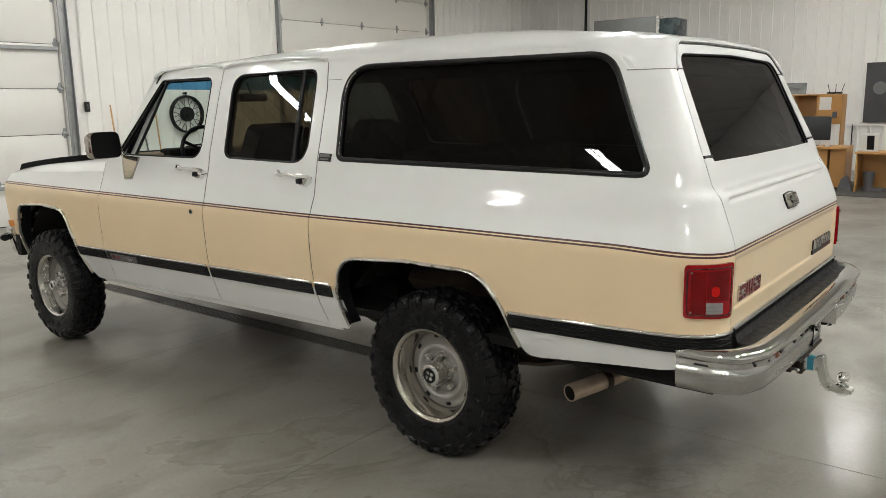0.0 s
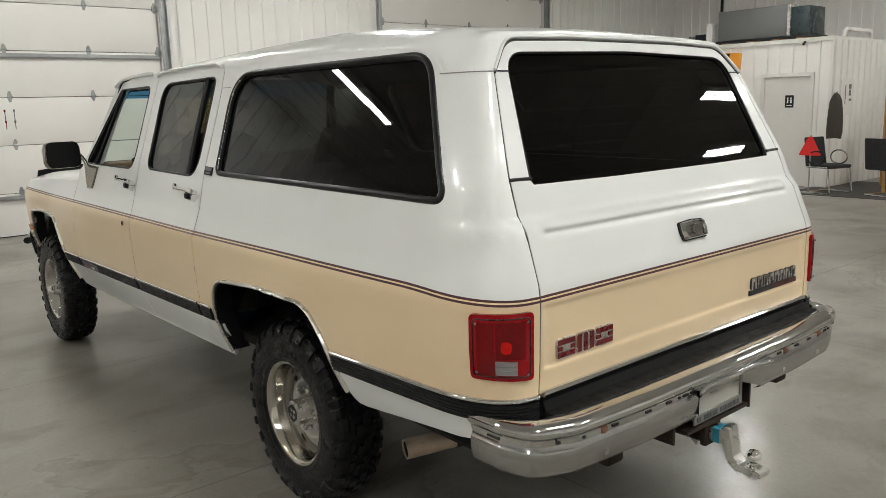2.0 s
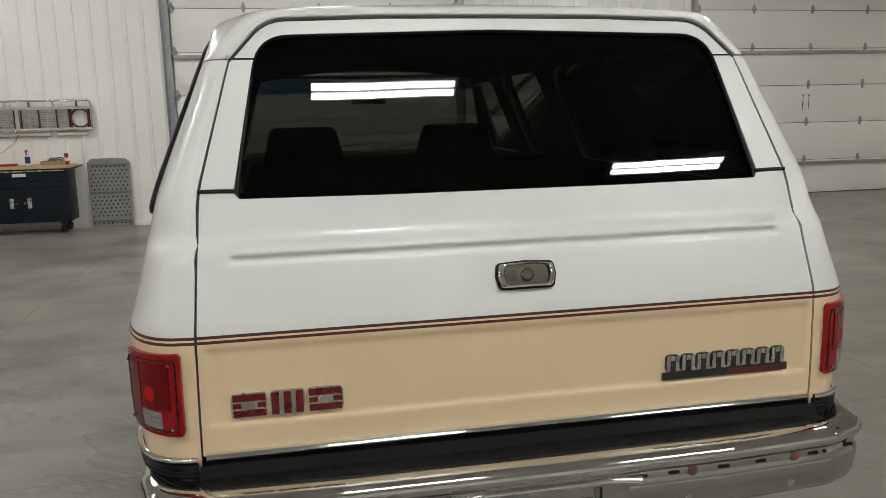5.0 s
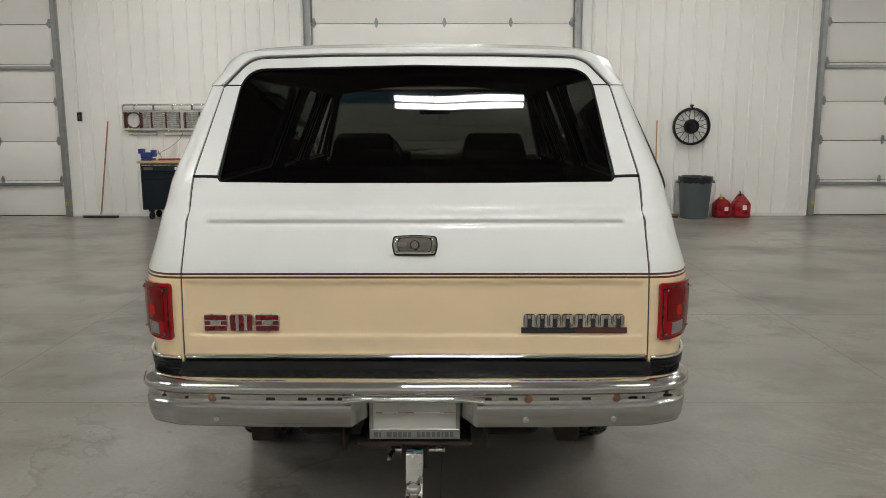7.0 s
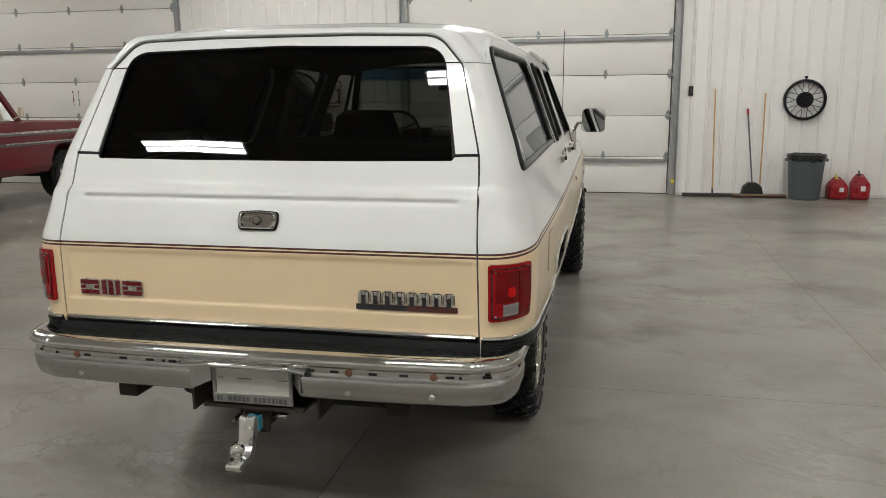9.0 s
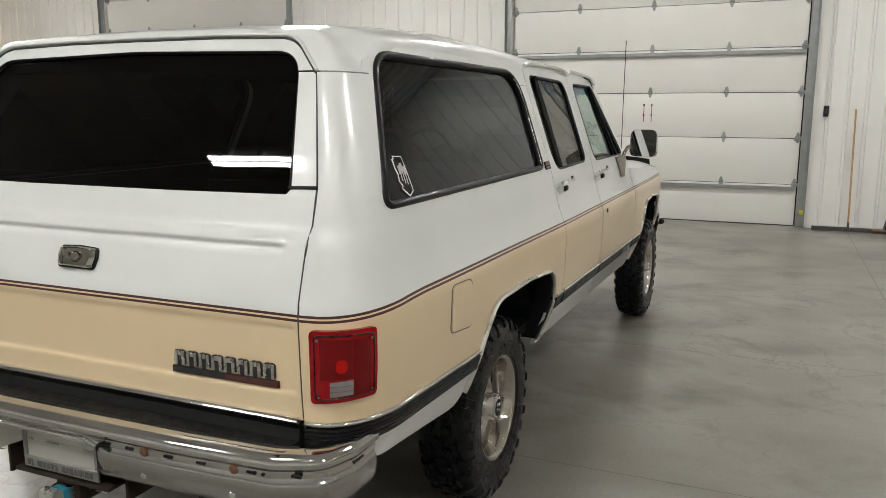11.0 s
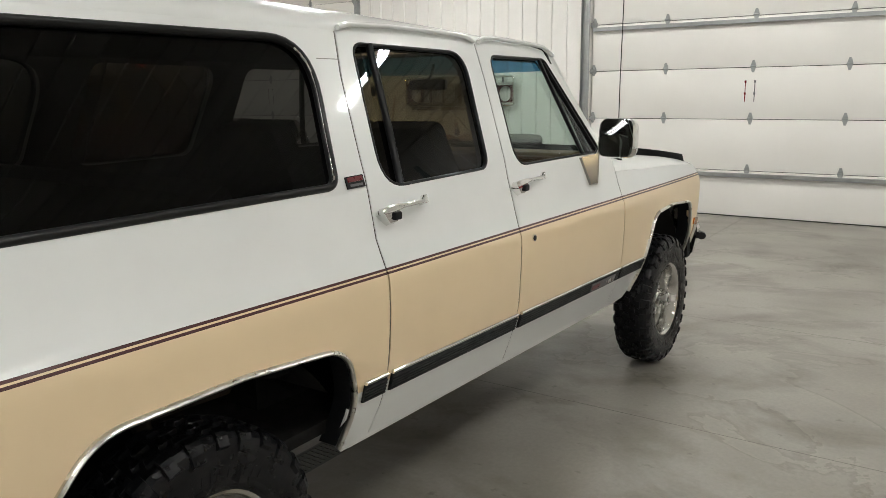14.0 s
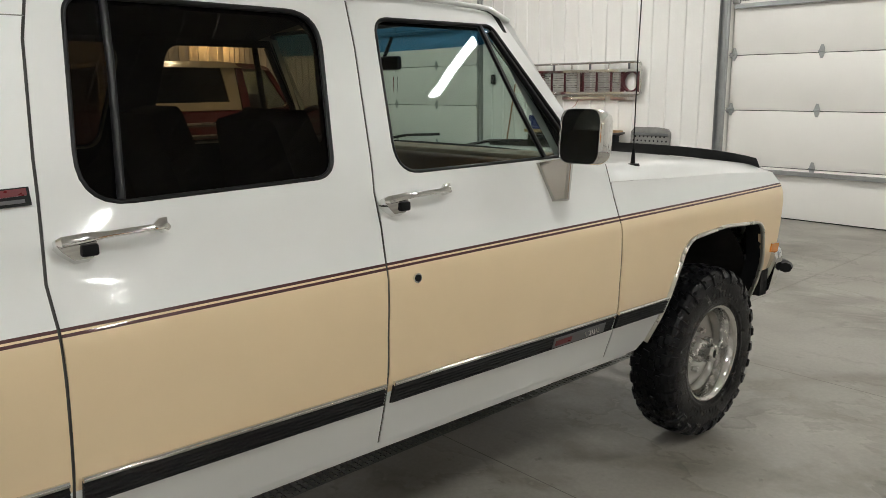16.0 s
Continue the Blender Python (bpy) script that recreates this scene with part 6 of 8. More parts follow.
rod(t, (0, -0.75, TYRE_R), (0, 0.75, TYRE_R), 0.045, seg=14)
lathe(t, [(0, -0.17), (0.10, -0.13), (0.16, -0.03), (0.16, 0.05), (0.11, 0.14), (0, 0.17)], (0, 0.0, TYRE_R), (1, 0, 0), 20)
part("rear_axle", t, FRAME, wagon)
t = BM()
rod(t, (-3.355, -0.78, TYRE_R), (-3.355, 0.78, TYRE_R), 0.04, seg=14)
lathe(t, [(0, -0.15), (0.1, -0.1), (0.14, 0.0), (0.1, 0.1), (0, 0.15)], (-3.355, 0.22, TYRE_R), (1, 0, 0), 18)
part("front_axle", t, UNDER, wagon)
t = BM()
rod(t, (-0.1, 0, 0.42), (-1.5, 0.05, 0.52), 0.04, seg=12)
box(t, -2.6, -1.5, -0.2, 0.25, 0.42, 0.62, 0.05, 2)
part("driveline", t, UNDER, wagon)
t = BM()
for x0, x1, y1 in ((-2.55, -1.05, 0.84), (-1.05, 0.62, 0.49), (0.62, 1.28, 0.84)):
    box(t, x0, x1, -y1, y1, 0.575 if y1 > 0.6 else 0.70, 0.598 if y1 > 0.6 else 0.723)
part("floor_pan", t, UNDER, wagon)
t = BM()
box(t, 0.45, 1.15, -0.26, 0.55, 0.48, 0.60, 0.06, 2)
part("fuel_tank", t, UNDER, wagon)
t = BM()
tube(t, [(-0.9, -0.42, 0.55), (0.15, -0.40, 0.60), (0.50, -0.36, 0.56), (0.72, -0.34, 0.50), (0.79, -0.42, 0.47), (0.80, -0.52, 0.464)], 0.034, 14)
part("exhaust_pipe", t, UNDER, wagon, smooth=60)
t = BM()
d = Vector((-0.12, -0.34, -0.025)).normalized()
p0 = Vector((0.80, -0.50, 0.465))
p1 = p0 + d * 0.34
lathe(t, [(0.036, 0.0), (0.036, 0.34), (0.0325, 0.34), (0.0325, 0.20), (0.0, 0.20)], p0, d, 22)
pipe = part("tailpipe", t, EXHAUST, wagon, "straight steel tailpipe", smooth=40)
t = BM()
lathe(t, [(0.0322, 0.335), (0.0318, 0.12), (0.0, 0.12)], p0, d, 22)
part("black_bore", t, UNDER, pipe, "black inside of the pipe", smooth=40)
t = BM()
lathe(t, [(0.0385, 0.12), (0.040, 0.125), (0.040, 0.150), (0.0385, 0.155)], p0, d, 22)
part("pipe_clamp", t, RUST, wagon)

# ---- rear bumper, plate and tow hitch ----
plan = [(1.185, -0.962), (1.30, -0.960), (1.405, -0.925), (1.455, -0.80), (1.472, -0.5), (1.476, 0.0), (1.472, 0.5), (1.455, 0.80), (1.405, 0.925), (1.30, 0.960), (1.185, 0.962)]
plan = [(x - 0.010, y * 0.974) for x, y in plan]
plan = dense(rounded(plan, [0, 0.1, 0.10, 0.15, 0.3, 0.5, 0.3, 0.15, 0.10, 0.1, 0], 6), 0.025, closed=False)


def sweep(bm, line, prof, keep=lambda y: True):
    rows = []
    for i, (x, y) in enumerate(line):
        a, b_ = Vector(line[max(0, i - 1)]), Vector(line[min(len(line) - 1, i + 1)])
        dd = (b_ - a).normalized()
        nn = Vector((dd.y, -dd.x))
        rows.append((y, [bm.verts.new((x + nn.x * o_, y + nn.y * o_, z)) for o_, z in prof]))
    for (ya, A), (yb, B) in zip(rows, rows[1:]):
        if keep((ya + yb) / 2):
            for k in range(len(prof) - 1):
                bm.faces.new((A[k], A[k + 1], B[k + 1], B[k]))
    bmesh.ops.recalc_face_normals(bm, faces=bm.faces[:])
    for v in [v for v in bm.verts if not v.link_faces]:
        bm.verts.remove(v)


t = BM()
sweep(t, plan, [(-0.100, 0.752), (-0.082, 0.762), (-0.062, 0.7695), (-0.040, 0.7735), (-0.018, 0.7725), (-0.001, 0.767), (0.008, 0.759), (0.0125, 0.749), (0.0120, 0.740), (0.0065, 0.732), (0.001, 0.727), (-0.002, 0.722), (-0.003, 0.714), (-0.004, 0.706)])
bumper = part("rear_bumper", t, BUMPER_CHROME, wagon, "chrome rear step bumper with slots", smooth=60)
for s in (-1, 1):
    t = BM()
    sweep(t, plan, [(-0.006, 0.706), (-0.005, 0.697), (0.000, 0.690), (0.002, 0.686), (0.001, 0.660), (-0.004, 0.630), (-0.012, 0.611), (-0.032, 0.603)], keep=lambda y: s * y > 0.205)
    part("bumper_lower_face", t, DULL_CHROME_B, bumper, "satin lower bumper face", smooth=60)
# the plate well
t = BM()
for s in (-1, 1):
    rows = [[t.verts.new((x, s * y, z)) for z in (0.716, 0.690, 0.660, 0.632 + (0.207 - y) * 0.25, 0.618 + (0.207 - y) * 0.3)]
            for x, y in ((1.468, 0.207), (1.463, 0.200), (1.450, 0.190), (1.434, 0.178), (1.420, 0.164), (1.408, 0.152))]
    for A, B in zip(rows, rows[1:]):
        for k in range(4):
            t.faces.new((A[k], A[k + 1], B[k + 1], B[k]))
q = [(1.468, -0.207, 0.706), (1.468, 0.207, 0.706), (1.408, 0.160, 0.728), (1.408, -0.160, 0.728)]
t.faces.new([t.verts.new(p) for p in q])
part("plate_well", t, DULL_CHROME_B, bumper, smooth=50)
t = BM()
sweep(t, dense([(1.484, -0.232), (1.470, -0.19), (1.462, -0.15), (1.462, 0.15), (1.470, 0.19), (1.484, 0.232)], 0.02, closed=False), [(-0.02, 0.722), (0.0, 0.720), (0.008, 0.711), (0.006, 0.702), (-0.005, 0.698)])
part("well_lip", t, BUMPER_CHROME, bumper, smooth=60)
for y, w in ((-0.62, 0.030), (-0.55, 0.0), (-0.47, 0.03), (-0.365, 0.03), (-0.31, 0.012), (-0.275, 0.03), (-0.235, 0.03), (-0.83, 0.02), (-0.75, 0.012), (0.24, 0.03), (0.325, 0.03), (0.46, 0.03), (0.565, 0.03), (0.72, 0.03), (0.755, 0.01), (0.84, 0.03)):
    if w:
        k = min(range(len(plan)), key=lambda i: abs(plan[i][1] - y))
        t = BM()
        x = plan[k][0] - 0.003
        prism(t, rounded([(y - w / 2, 0.7085), (y + w / 2, 0.7085), (y + w / 2, 0.7165), (y - w / 2, 0.7165)], 0.0035, 3), x - 0.004, x + 0.0018, lambda u, v, a: (a, u, v))
        part("bumper_slot", t, BLACK, bumper, smooth=None)
for sg in (-1, 1):
    t = BM()
    yy = sg * 0.935
    box(t, 1.240, 1.290, *sorted((yy - sg * 0.012, yy - sg * 0.001)), 0.7085, 0.7145)
    part("bumper_slot", t, BLACK, bumper, smooth=None)
for y in (-0.665, 0.375, 0.665):
    k = min(range(len(plan)), key=lambda i: abs(plan[i][1] - y))
    t = BM()
    x = plan[k][0] - 0.006
    lathe(t, [(0.014, 0.0), (0.0135, 0.004), (0.008, 0.008), (0.0, 0.009)], (x, y, 0.712), (1, 0, 0), 16)
    part("rusty_bolt", t, BOLT_RUST, bumper)
for y in (-0.655, 0.368, 0.658):
    k = min(range(len(plan)), key=lambda i: abs(plan[i][1] - y))
    t = BM()
    x = plan[k][0] - 0.010
    lathe(t, [(0.013, 0.0), (0.013, 0.004), (0.009, 0.009), (0.0, 0.010)], (x, y, 0.640), (1, 0, -0.15), 16)
    part("bumper_bolt", t, CHROME, bumper)
t = BM()
sweep(t, dense([(1.335, -0.80), (1.338, 0.80)], 0.2, closed=False), [(0.0, 0.80), (0.01, 0.772), (0.10, 0.768)])
part("step_pad", t, BLACK, wagon, smooth=None)
# plate: satin frame round a blank plate, its writing as plain bars
t = BM()
box(t, 1.405, 1.411, -0.146, 0.146, 0.565, 0.722, 0.002, 1)
plate = part("licence_plate", t, simple("blank_plate", (0.55, 0.54, 0.51), 0.4, 0.0, 0.06, 20), wagon, "blank pale licence plate in a pewter frame")
t = BM()
for q in ((-0.152, 0.152, 0.555, 0.590), (-0.152, 0.152, 0.705, 0.726), (-0.152, -0.138, 0.590, 0.705), (0.138, 0.152, 0.590, 0.705)):
    box(t, 1.410, 1.418, q[0], q[1], q[2], q[3], 0.002, 1)
part("plate_frame", t, simple("pewter_frame", (0.27, 0.27, 0.255), 0.4, 0.6, 0.15, 30), plate)
widths = (0.012, 0.006, 0, 0.017, 0.013, 0.012, 0.012, 0.010, 0, 0.013, 0.010, 0.014, 0.012, 0.012, 0.006, 0.013, 0.012)
y = -0.136
for w in widths:
    if w:
        t = BM()
        box(t, 1.418, 1.4195, y, y + w, 0.563, 0.581)
        part("letter_bar", t, DARKGREY, plate, smooth=None)
    y += (w or 0.010) + 0.0045
t = BM()
for k in range(18):
    box(t, 1.418, 1.4195, -0.09 + k * 0.0098, -0.09 + k * 0.0098 + 0.007, 0.711, 0.719)
part("small_writing_bar", t, DARKGREY, plate, smooth=None)
t = BM()
box(t, 1.411, 1.4125, -0.134, 0.134, 0.644, 0.648)
part("plate_crease", t, DULL_CHROME, plate, smooth=None)
# second tank block between the frame rails, added to deepen the shade below
t = BM()
box(t, 0.52, 1.14, -0.46, 0.46, 0.44, 0.598, 0.045, 3)
part("fuel_tank", t, UNDER, wagon, "black tank-shaped block added under the load floor to deepen the shade", smooth=40)
# receiver, ball mount and ball
t = BM()
box(t, 1.05, 1.10, -0.62, 0.62, 0.505, 0.565, 0.006, 1)
box(t, 1.10, 1.42, -0.19, 0.19, 0.535, 0.546)
box(t, 1.08, 1.395, -0.038, 0.038, 0.450, 0.526, 0.006, 1)
box(t, 1.375, 1.40, -0.046, 0.046, 0.442, 0.534, 0.004, 1)
part("tow_receiver", t, RUST, wagon, "rusty tow receiver tube")
for s in (-1, 1):
    t = BM()
    box(t, 1.15, 1.40, s * 0.24 - 0.005, s * 0.24 + 0.005, 0.51, 0.62)
    part("receiver_plate", t, RUST, wagon)
    t = BM()
    box(t, 1.20, 1.38, s * 0.52 - 0.04, s * 0.52 + 0.04, 0.53, 0.585, 0.01, 2)
    part("bumper_bracket", t, RUST, wagon)
t = BM()
rod(t, (1.345, -0.085, 0.487), (1.345, 0.10, 0.487), 0.009, seg=10)
tube(t, [(1.345, -0.075, 0.487), (1.375, -0.085, 0.480), (1.395, -0.09, 0.470)], 0.008, 8)
part("hitch_pin", t, DULL_CHROME, wagon)
t = BM()
prism(t, rounded([(1.33, 0.512), (1.438, 0.512), (1.450, 0.528), (1.472, 0.526), (1.492, 0.432), (1.512, 0.408), (1.592, 0.404), (1.592, 0.383), (1.504, 0.383), (1.472, 0.402), (1.452, 0.464), (1.33, 0.464)], 0.008, 3), -0.027, 0.027, lambda u, v, a: (u, a, v))
part("ball_mount", t, simple("cast_aluminium", (0.66, 0.65, 0.62), 0.3, 1.0, 0.12, 25, 0.15), wagon, "bright cast aluminium drop ball mount", smooth=40)
t = BM()
box(t, 1.412, 1.438, -0.0285, 0.0285, 0.4625, 0.5135)
part("mount_label", t, simple("blue_label", (0.03, 0.25, 0.36), 0.4, 0, 0.1, 30), wagon, smooth=None)
t = BM()
lathe(t, [(0.0, -0.035), (0.020, -0.035), (0.020, -0.022), (0.010, -0.020), (0.010, 0.0), (0.026, 0.0), (0.026, 0.008), (0.015, 0.013), (0.015, 0.022), (0.022, 0.030), (0.0255, 0.041), (0.023, 0.054), (0.013, 0.064), (0.0, 0.066)], (1.552, 0.0, 0.404), (0, 0, 1), 24)
part("tow_ball", t, CHROME, wagon, "chrome tow ball", smooth=40)
# roof seam by the rear pillars
for s in (-1, 1):
    Fs = flank(s)
    t = BM()
    tube(t, [off(Fs, -0.0005, s)(q, 1.737) for q in np.linspace(0.862, rear_x(1.737) - CORNER + WRAP - 0.01, 8)], 0.0022, 6)
    part("roof_seam", t, SEAM_GREY, wagon, smooth=60)
    t = BM()
    tube(t, [off(Fs, -0.0008, s)(q, 1.748) for q in np.linspace(-0.712, -0.612, 4)], 0.0018, 6)
    part("roof_seam", t, SEAM_GREY, wagon, smooth=60)


# ---- things along the west wall ----
def switch_box(y, lift=0.0):
    ob = thing("wall_switch", "small black control box on a grey conduit", "switch")
    t = BM()
    box(t, WX + 0.021, WX + 0.065, y - 0.035, y + 0.035, 1.56 + lift, 1.71 + lift, 0.006, 2)
    part("box", t, PLASTIC_BLACK, ob)
    t = BM()
    rod(t, (WX + 0.035, y, 1.71 + lift), (WX + 0.035, y, CEIL - 0.02), 0.011, seg=10)
    part("conduit", t, TRIM, ob)
    t = BM()
    for z in (1.66 + lift, 1.635 + lift, 1.61 + lift):
        rod(t, (WX + 0.065, y, z), (WX + 0.070, y, z), 0.009, seg=10)
    part("buttons", t, DARKGREY, ob)


switch_box(-6.03, 0.04)
switch_box(2.48, 0.012)

# chrome truck grille hung on the wall
gr = thing("wall_grille", "chrome vintage truck grille with maroon bars hung on the wall", "truck grille", pose(WX + 0.02, -4.30, 1.60))
GW, GH = 0.99, 0.285
t = BM()
tube(t, [(0.055, y, z) for y, z in rounded([(-GW, -0.150), (GW, -0.150), (GW, GH - 0.012), (-GW, GH - 0.012)], 0.05, 5)], 0.017, 10, closed=True)
part("outer_frame", t, CHROME, gr, "chrome outer frame", smooth=60)
for nm, z, r in (("middle_rail", 0.165, 0.018), ("bottom_rail", -0.128, 0.014)):
    t = BM()
    prism(t, rounded([(-GW, z - r), (GW, z - r), (GW, z + r), (-GW, z + r)], 0.006, 3), 0.015, 0.080, lambda u, v, a: (a, u, v))
    part(nm, t, CHROME, gr)
for k in range(6):
    t = BM()
    y0 = -0.80 + k * 0.32
    box(t, 0.035, 0.055, y0 - 0.014, y0 + 0.014, 0.180, 0.262, 0.003, 1)
    part("rail_post", t, DARKGREY if k % 2 else DULL_CHROME, gr, smooth=None)
t = BM()
prism(t, rounded([(-0.030, -0.115), (0.030, -0.115), (0.022, 0.165), (-0.022, 0.165)], 0.008, 3), 0.02, 0.088, lambda u, v, a: (a, u, v))
part("upright", t, CHROME, gr)
for s in (-1, 1):
    for k in range(8):
        t = BM()
        z = -0.090 + k * 0.033
        box(t, 0.025, 0.050, *sorted((s * 0.03, s * 0.71)), z - 0.005, z + 0.005, 0.002, 1)
        part("grille_bar", t, DULL_CHROME, gr, smooth=None)
    for y in (0.045, 0.28, 0.52):
        t = BM()
        box(t, 0.030, 0.058, s * y - 0.010, s * y + 0.010, -0.114, 0.150)
        part("grille_divider", t, GRILLE_MAROON, gr, "maroon divider", smooth=None)
    t = BM()
    lathe(t, [(0.138, 0.0), (0.142, 0.05), (0.122, 0.058), (0.116, 0.02), (0.116, 0.0)], (0.0, s * 0.83, 0.018), (1, 0, 0), 32)
    part("lamp_ring", t, GRILLE_MAROON, gr, "maroon headlight ring")
    for y in (0.70, 0.955):
        t = BM()
        box(t, 0.02, 0.05, s * y - 0.022, s * y + 0.022, -0.114, 0.150)
        part("lamp_cheek", t, GRILLE_MAROON, gr, "maroon panel beside the headlight ring", smooth=None)
for y0, y1 in ((-0.93, -0.45), (-0.34, 0.42), (0.50, 0.92)):
    t = BM()
    box(t, 0.0, 0.03, y0, y1, -0.232, -0.180, 0.006, 1)
    part("lower_trim", t, CHROME, gr)
for y in (-0.60, 0.10, 0.72):
    t = BM()
    tube(t, [(0.02, y, -0.17), (0.02, y, -0.125)], 0.008, 6)
    part("trim_hanger", t, DARKGREY, gr)

# navy tool bench on casters with its clutter
bench = thing("tool_bench", "navy steel rolling tool bench with a wooden top", "tool bench", pose(-8.98, -4.25, 0) @ Matrix.Diagonal((1, 1.03, 1.045, 1)))
t = BM()
box(t, -0.22, 0.22, -0.62, 0.62, 0.16, 0.885, 0.01, 2)
part("cabinet", t, NAVY, bench)
t = BM()
box(t, -0.25, 0.25, -0.66, 0.66, 0.886, 0.925, 0.006, 2)
part("worktop", t, simple("bench_wood", (0.50, 0.33, 0.17), 0.5, 0, 0.15, 6), bench, "pale wooden worktop")
for z0, z1 in ((0.76, 0.87), (0.64, 0.745)):
    t = BM()
    box(t, 0.221, 0.236, -0.60, 0.60, z0, z1, 0.004, 1)
    drawer = part("drawer", t, NAVY, bench)
    t = BM()
    box(t, 0.236, 0.252, -0.59, 0.59, z1 - 0.020, z1 - 0.004, 0.004, 1)
    part("drawer_pull", t, DULL_CHROME if z0 > 0.7 else NAVY, drawer)
for s in (-1, 1):
    t = BM()
    box(t, 0.221, 0.236, *sorted((s * 0.004, s * 0.60)), 0.18, 0.63, 0.004, 1)
    dr = part("door", t, NAVY, bench)
    t = BM()
    box(t, 0.236, 0.248, *sorted((s * 0.085, s * 0.14)), 0.36, 0.50, 0.004, 1)
    part("door_handle", t, DULL_CHROME, dr)
    t = BM()
    rod(t, (0.236, s * 0.05, 0.43), (0.241, s * 0.05, 0.43), 0.009, seg=10)
    part("lock", t, DULL_CHROME, dr)
for q, mt in (((-0.07, 0.10, 0.785, 0.830), PAPER), ((-0.56, -0.42, 0.785, 0.825), DARKGREY)):
    t = BM()
    box(t, 0.237, 0.239, *q)
    part("label_bar", t, mt, bench, smooth=None)
for sx in (-0.15, 0.15):
    for sy in (-0.50, 0.50):
        t = BM()
        box(t, sx - 0.03, sx + 0.03, sy - 0.04, sy + 0.04, 0.125, 0.16)
        lathe(t, [(0.0, -0.018), (0.055, -0.018), (0.062, -0.010), (0.062, 0.010), (0.055, 0.018), (0.0, 0.018)], (sx, sy, 0.062), (0.3, 1, 0), 18)
        part("caster", t, PLASTIC_BLACK, bench)
t = BM()
tube(t, [(-0.15, 0.62, 0.86), (-0.15, 0.74, 0.90), (0.15, 0.74, 0.90), (0.15, 0.62, 0.86)], 0.012, 8)
part("push_handle", t, DARKGREY, bench)
v = thing("bench_vise", "blue bench vise on the worktop", "vise", pose(-8.90, -4.80, 0.968))
t = BM()
box(t, -0.09, 0.09, -0.09, 0.09, 0.0, 0.03, 0.006, 1)
box(t, -0.05, 0.05, -0.11, 0.06, 0.03, 0.13, 0.012, 2)
box(t, -0.06, 0.06, -0.14, -0.06, 0.11, 0.19, 0.01, 2)
box(t, -0.05, 0.05, 0.06, 0.13, 0.06, 0.17, 0.01, 2)
part("body", t, BLUE, v)
t = BM()
rod(t, (0, 0.13, 0.11), (0, 0.20, 0.11), 0.016, seg=10)
rod(t, (-0.09, 0.19, 0.05), (0.06, 0.19, 0.15), 0.007, seg=8)
part("screw_handle", t, DULL_CHROME, v)
t = BM()
prism(t, rounded([(-0.17, -0.06), (0.17, -0.06), (0.17, 0.06), (-0.17, 0.06)], 0.02, 3), 0.0, 0.03, lambda u, w_, a: (w_, u, a))
single("parts_tray", t, PLASTIC_RED, "flat red parts tray on the worktop", "tray", pose(-8.92, -4.46, 0.968, 0, 0, 8))
sp = thing("spray_bottle", "white and blue spray bottle with a red trigger", "bottle", pose(-8.95, -4.16, 0.968))
t = BM()
lathe(t, [(0.0, 0.0), (0.032, 0.0), (0.034, 0.02), (0.034, 0.13), (0.014, 0.17), (0.014, 0.185)], (0, 0, 0), (0, 0, 1), 18)
part("bottle", t, PAPER, sp)
t = BM()
lathe(t, [(0.0345, 0.03), (0.0348, 0.035), (0.0348, 0.12), (0.0345, 0.125)], (0, 0, 0), (0, 0, 1), 18)
part("label_bar", t, BLUE, sp)
t = BM()
box(t, -0.012, 0.05, -0.012, 0.012, 0.185, 0.22, 0.005, 1)
box(t, 0.03, 0.04, -0.006, 0.006, 0.14, 0.185)
part("trigger", t, PLASTIC_RED, sp)
tb = thing("tool_tray", "shallow open box of loose hand tools", "tool box", pose(-8.95, -3.80, 0.968))
t = BM()
box(t, -0.10, 0.10, -0.17, 0.17, 0.0, 0.012)
for q in ((-0.10, 0.10, -0.17, -0.16), (-0.10, 0.10, 0.16, 0.17), (-0.10, -0.09, -0.16, 0.16), (0.09, 0.10, -0.16, 0.16)):
    box(t, *q, 0.012, 0.055)
part("box", t, simple("worn_wood_box", (0.30, 0.22, 0.13), 0.7, 0, 0.3, 12), tb)
rnd = random.Random(4)
for k in range(9):
    t = BM()
    a = rnd.uniform(-0.5, 0.5)
    c0 = Vector((rnd.uniform(-0.06, 0.06), rnd.uniform(-0.08, 0.08), 0.030 + 0.008 * k))
    d = Vector((math.sin(a) * 0.09, math.cos(a) * 0.09, rnd.uniform(-0.01, 0.02)))
    rod(t, c0 - d, c0 + d, rnd.uniform(0.006, 0.011), seg=7)
    part("hand_tool", t, DARKGREY if k % 3 else DULL_CHROME, tb)
t = BM()
rod(t, (0, 0, 0), (0, 0, 0.16), 0.028, seg=16)
can = single("spray_can", t, PLASTIC_RED, "red and white aerosol can on the worktop", "can", pose(-8.86, -3.62, 0.968))
t = BM()
lathe(t, [(0.0285, 0.05), (0.0288, 0.055), (0.0288, 0.095), (0.0285, 0.10)], (0, 0, 0), (0, 0, 1), 16)
o_ = part("label_bar", t, PAPER, can)
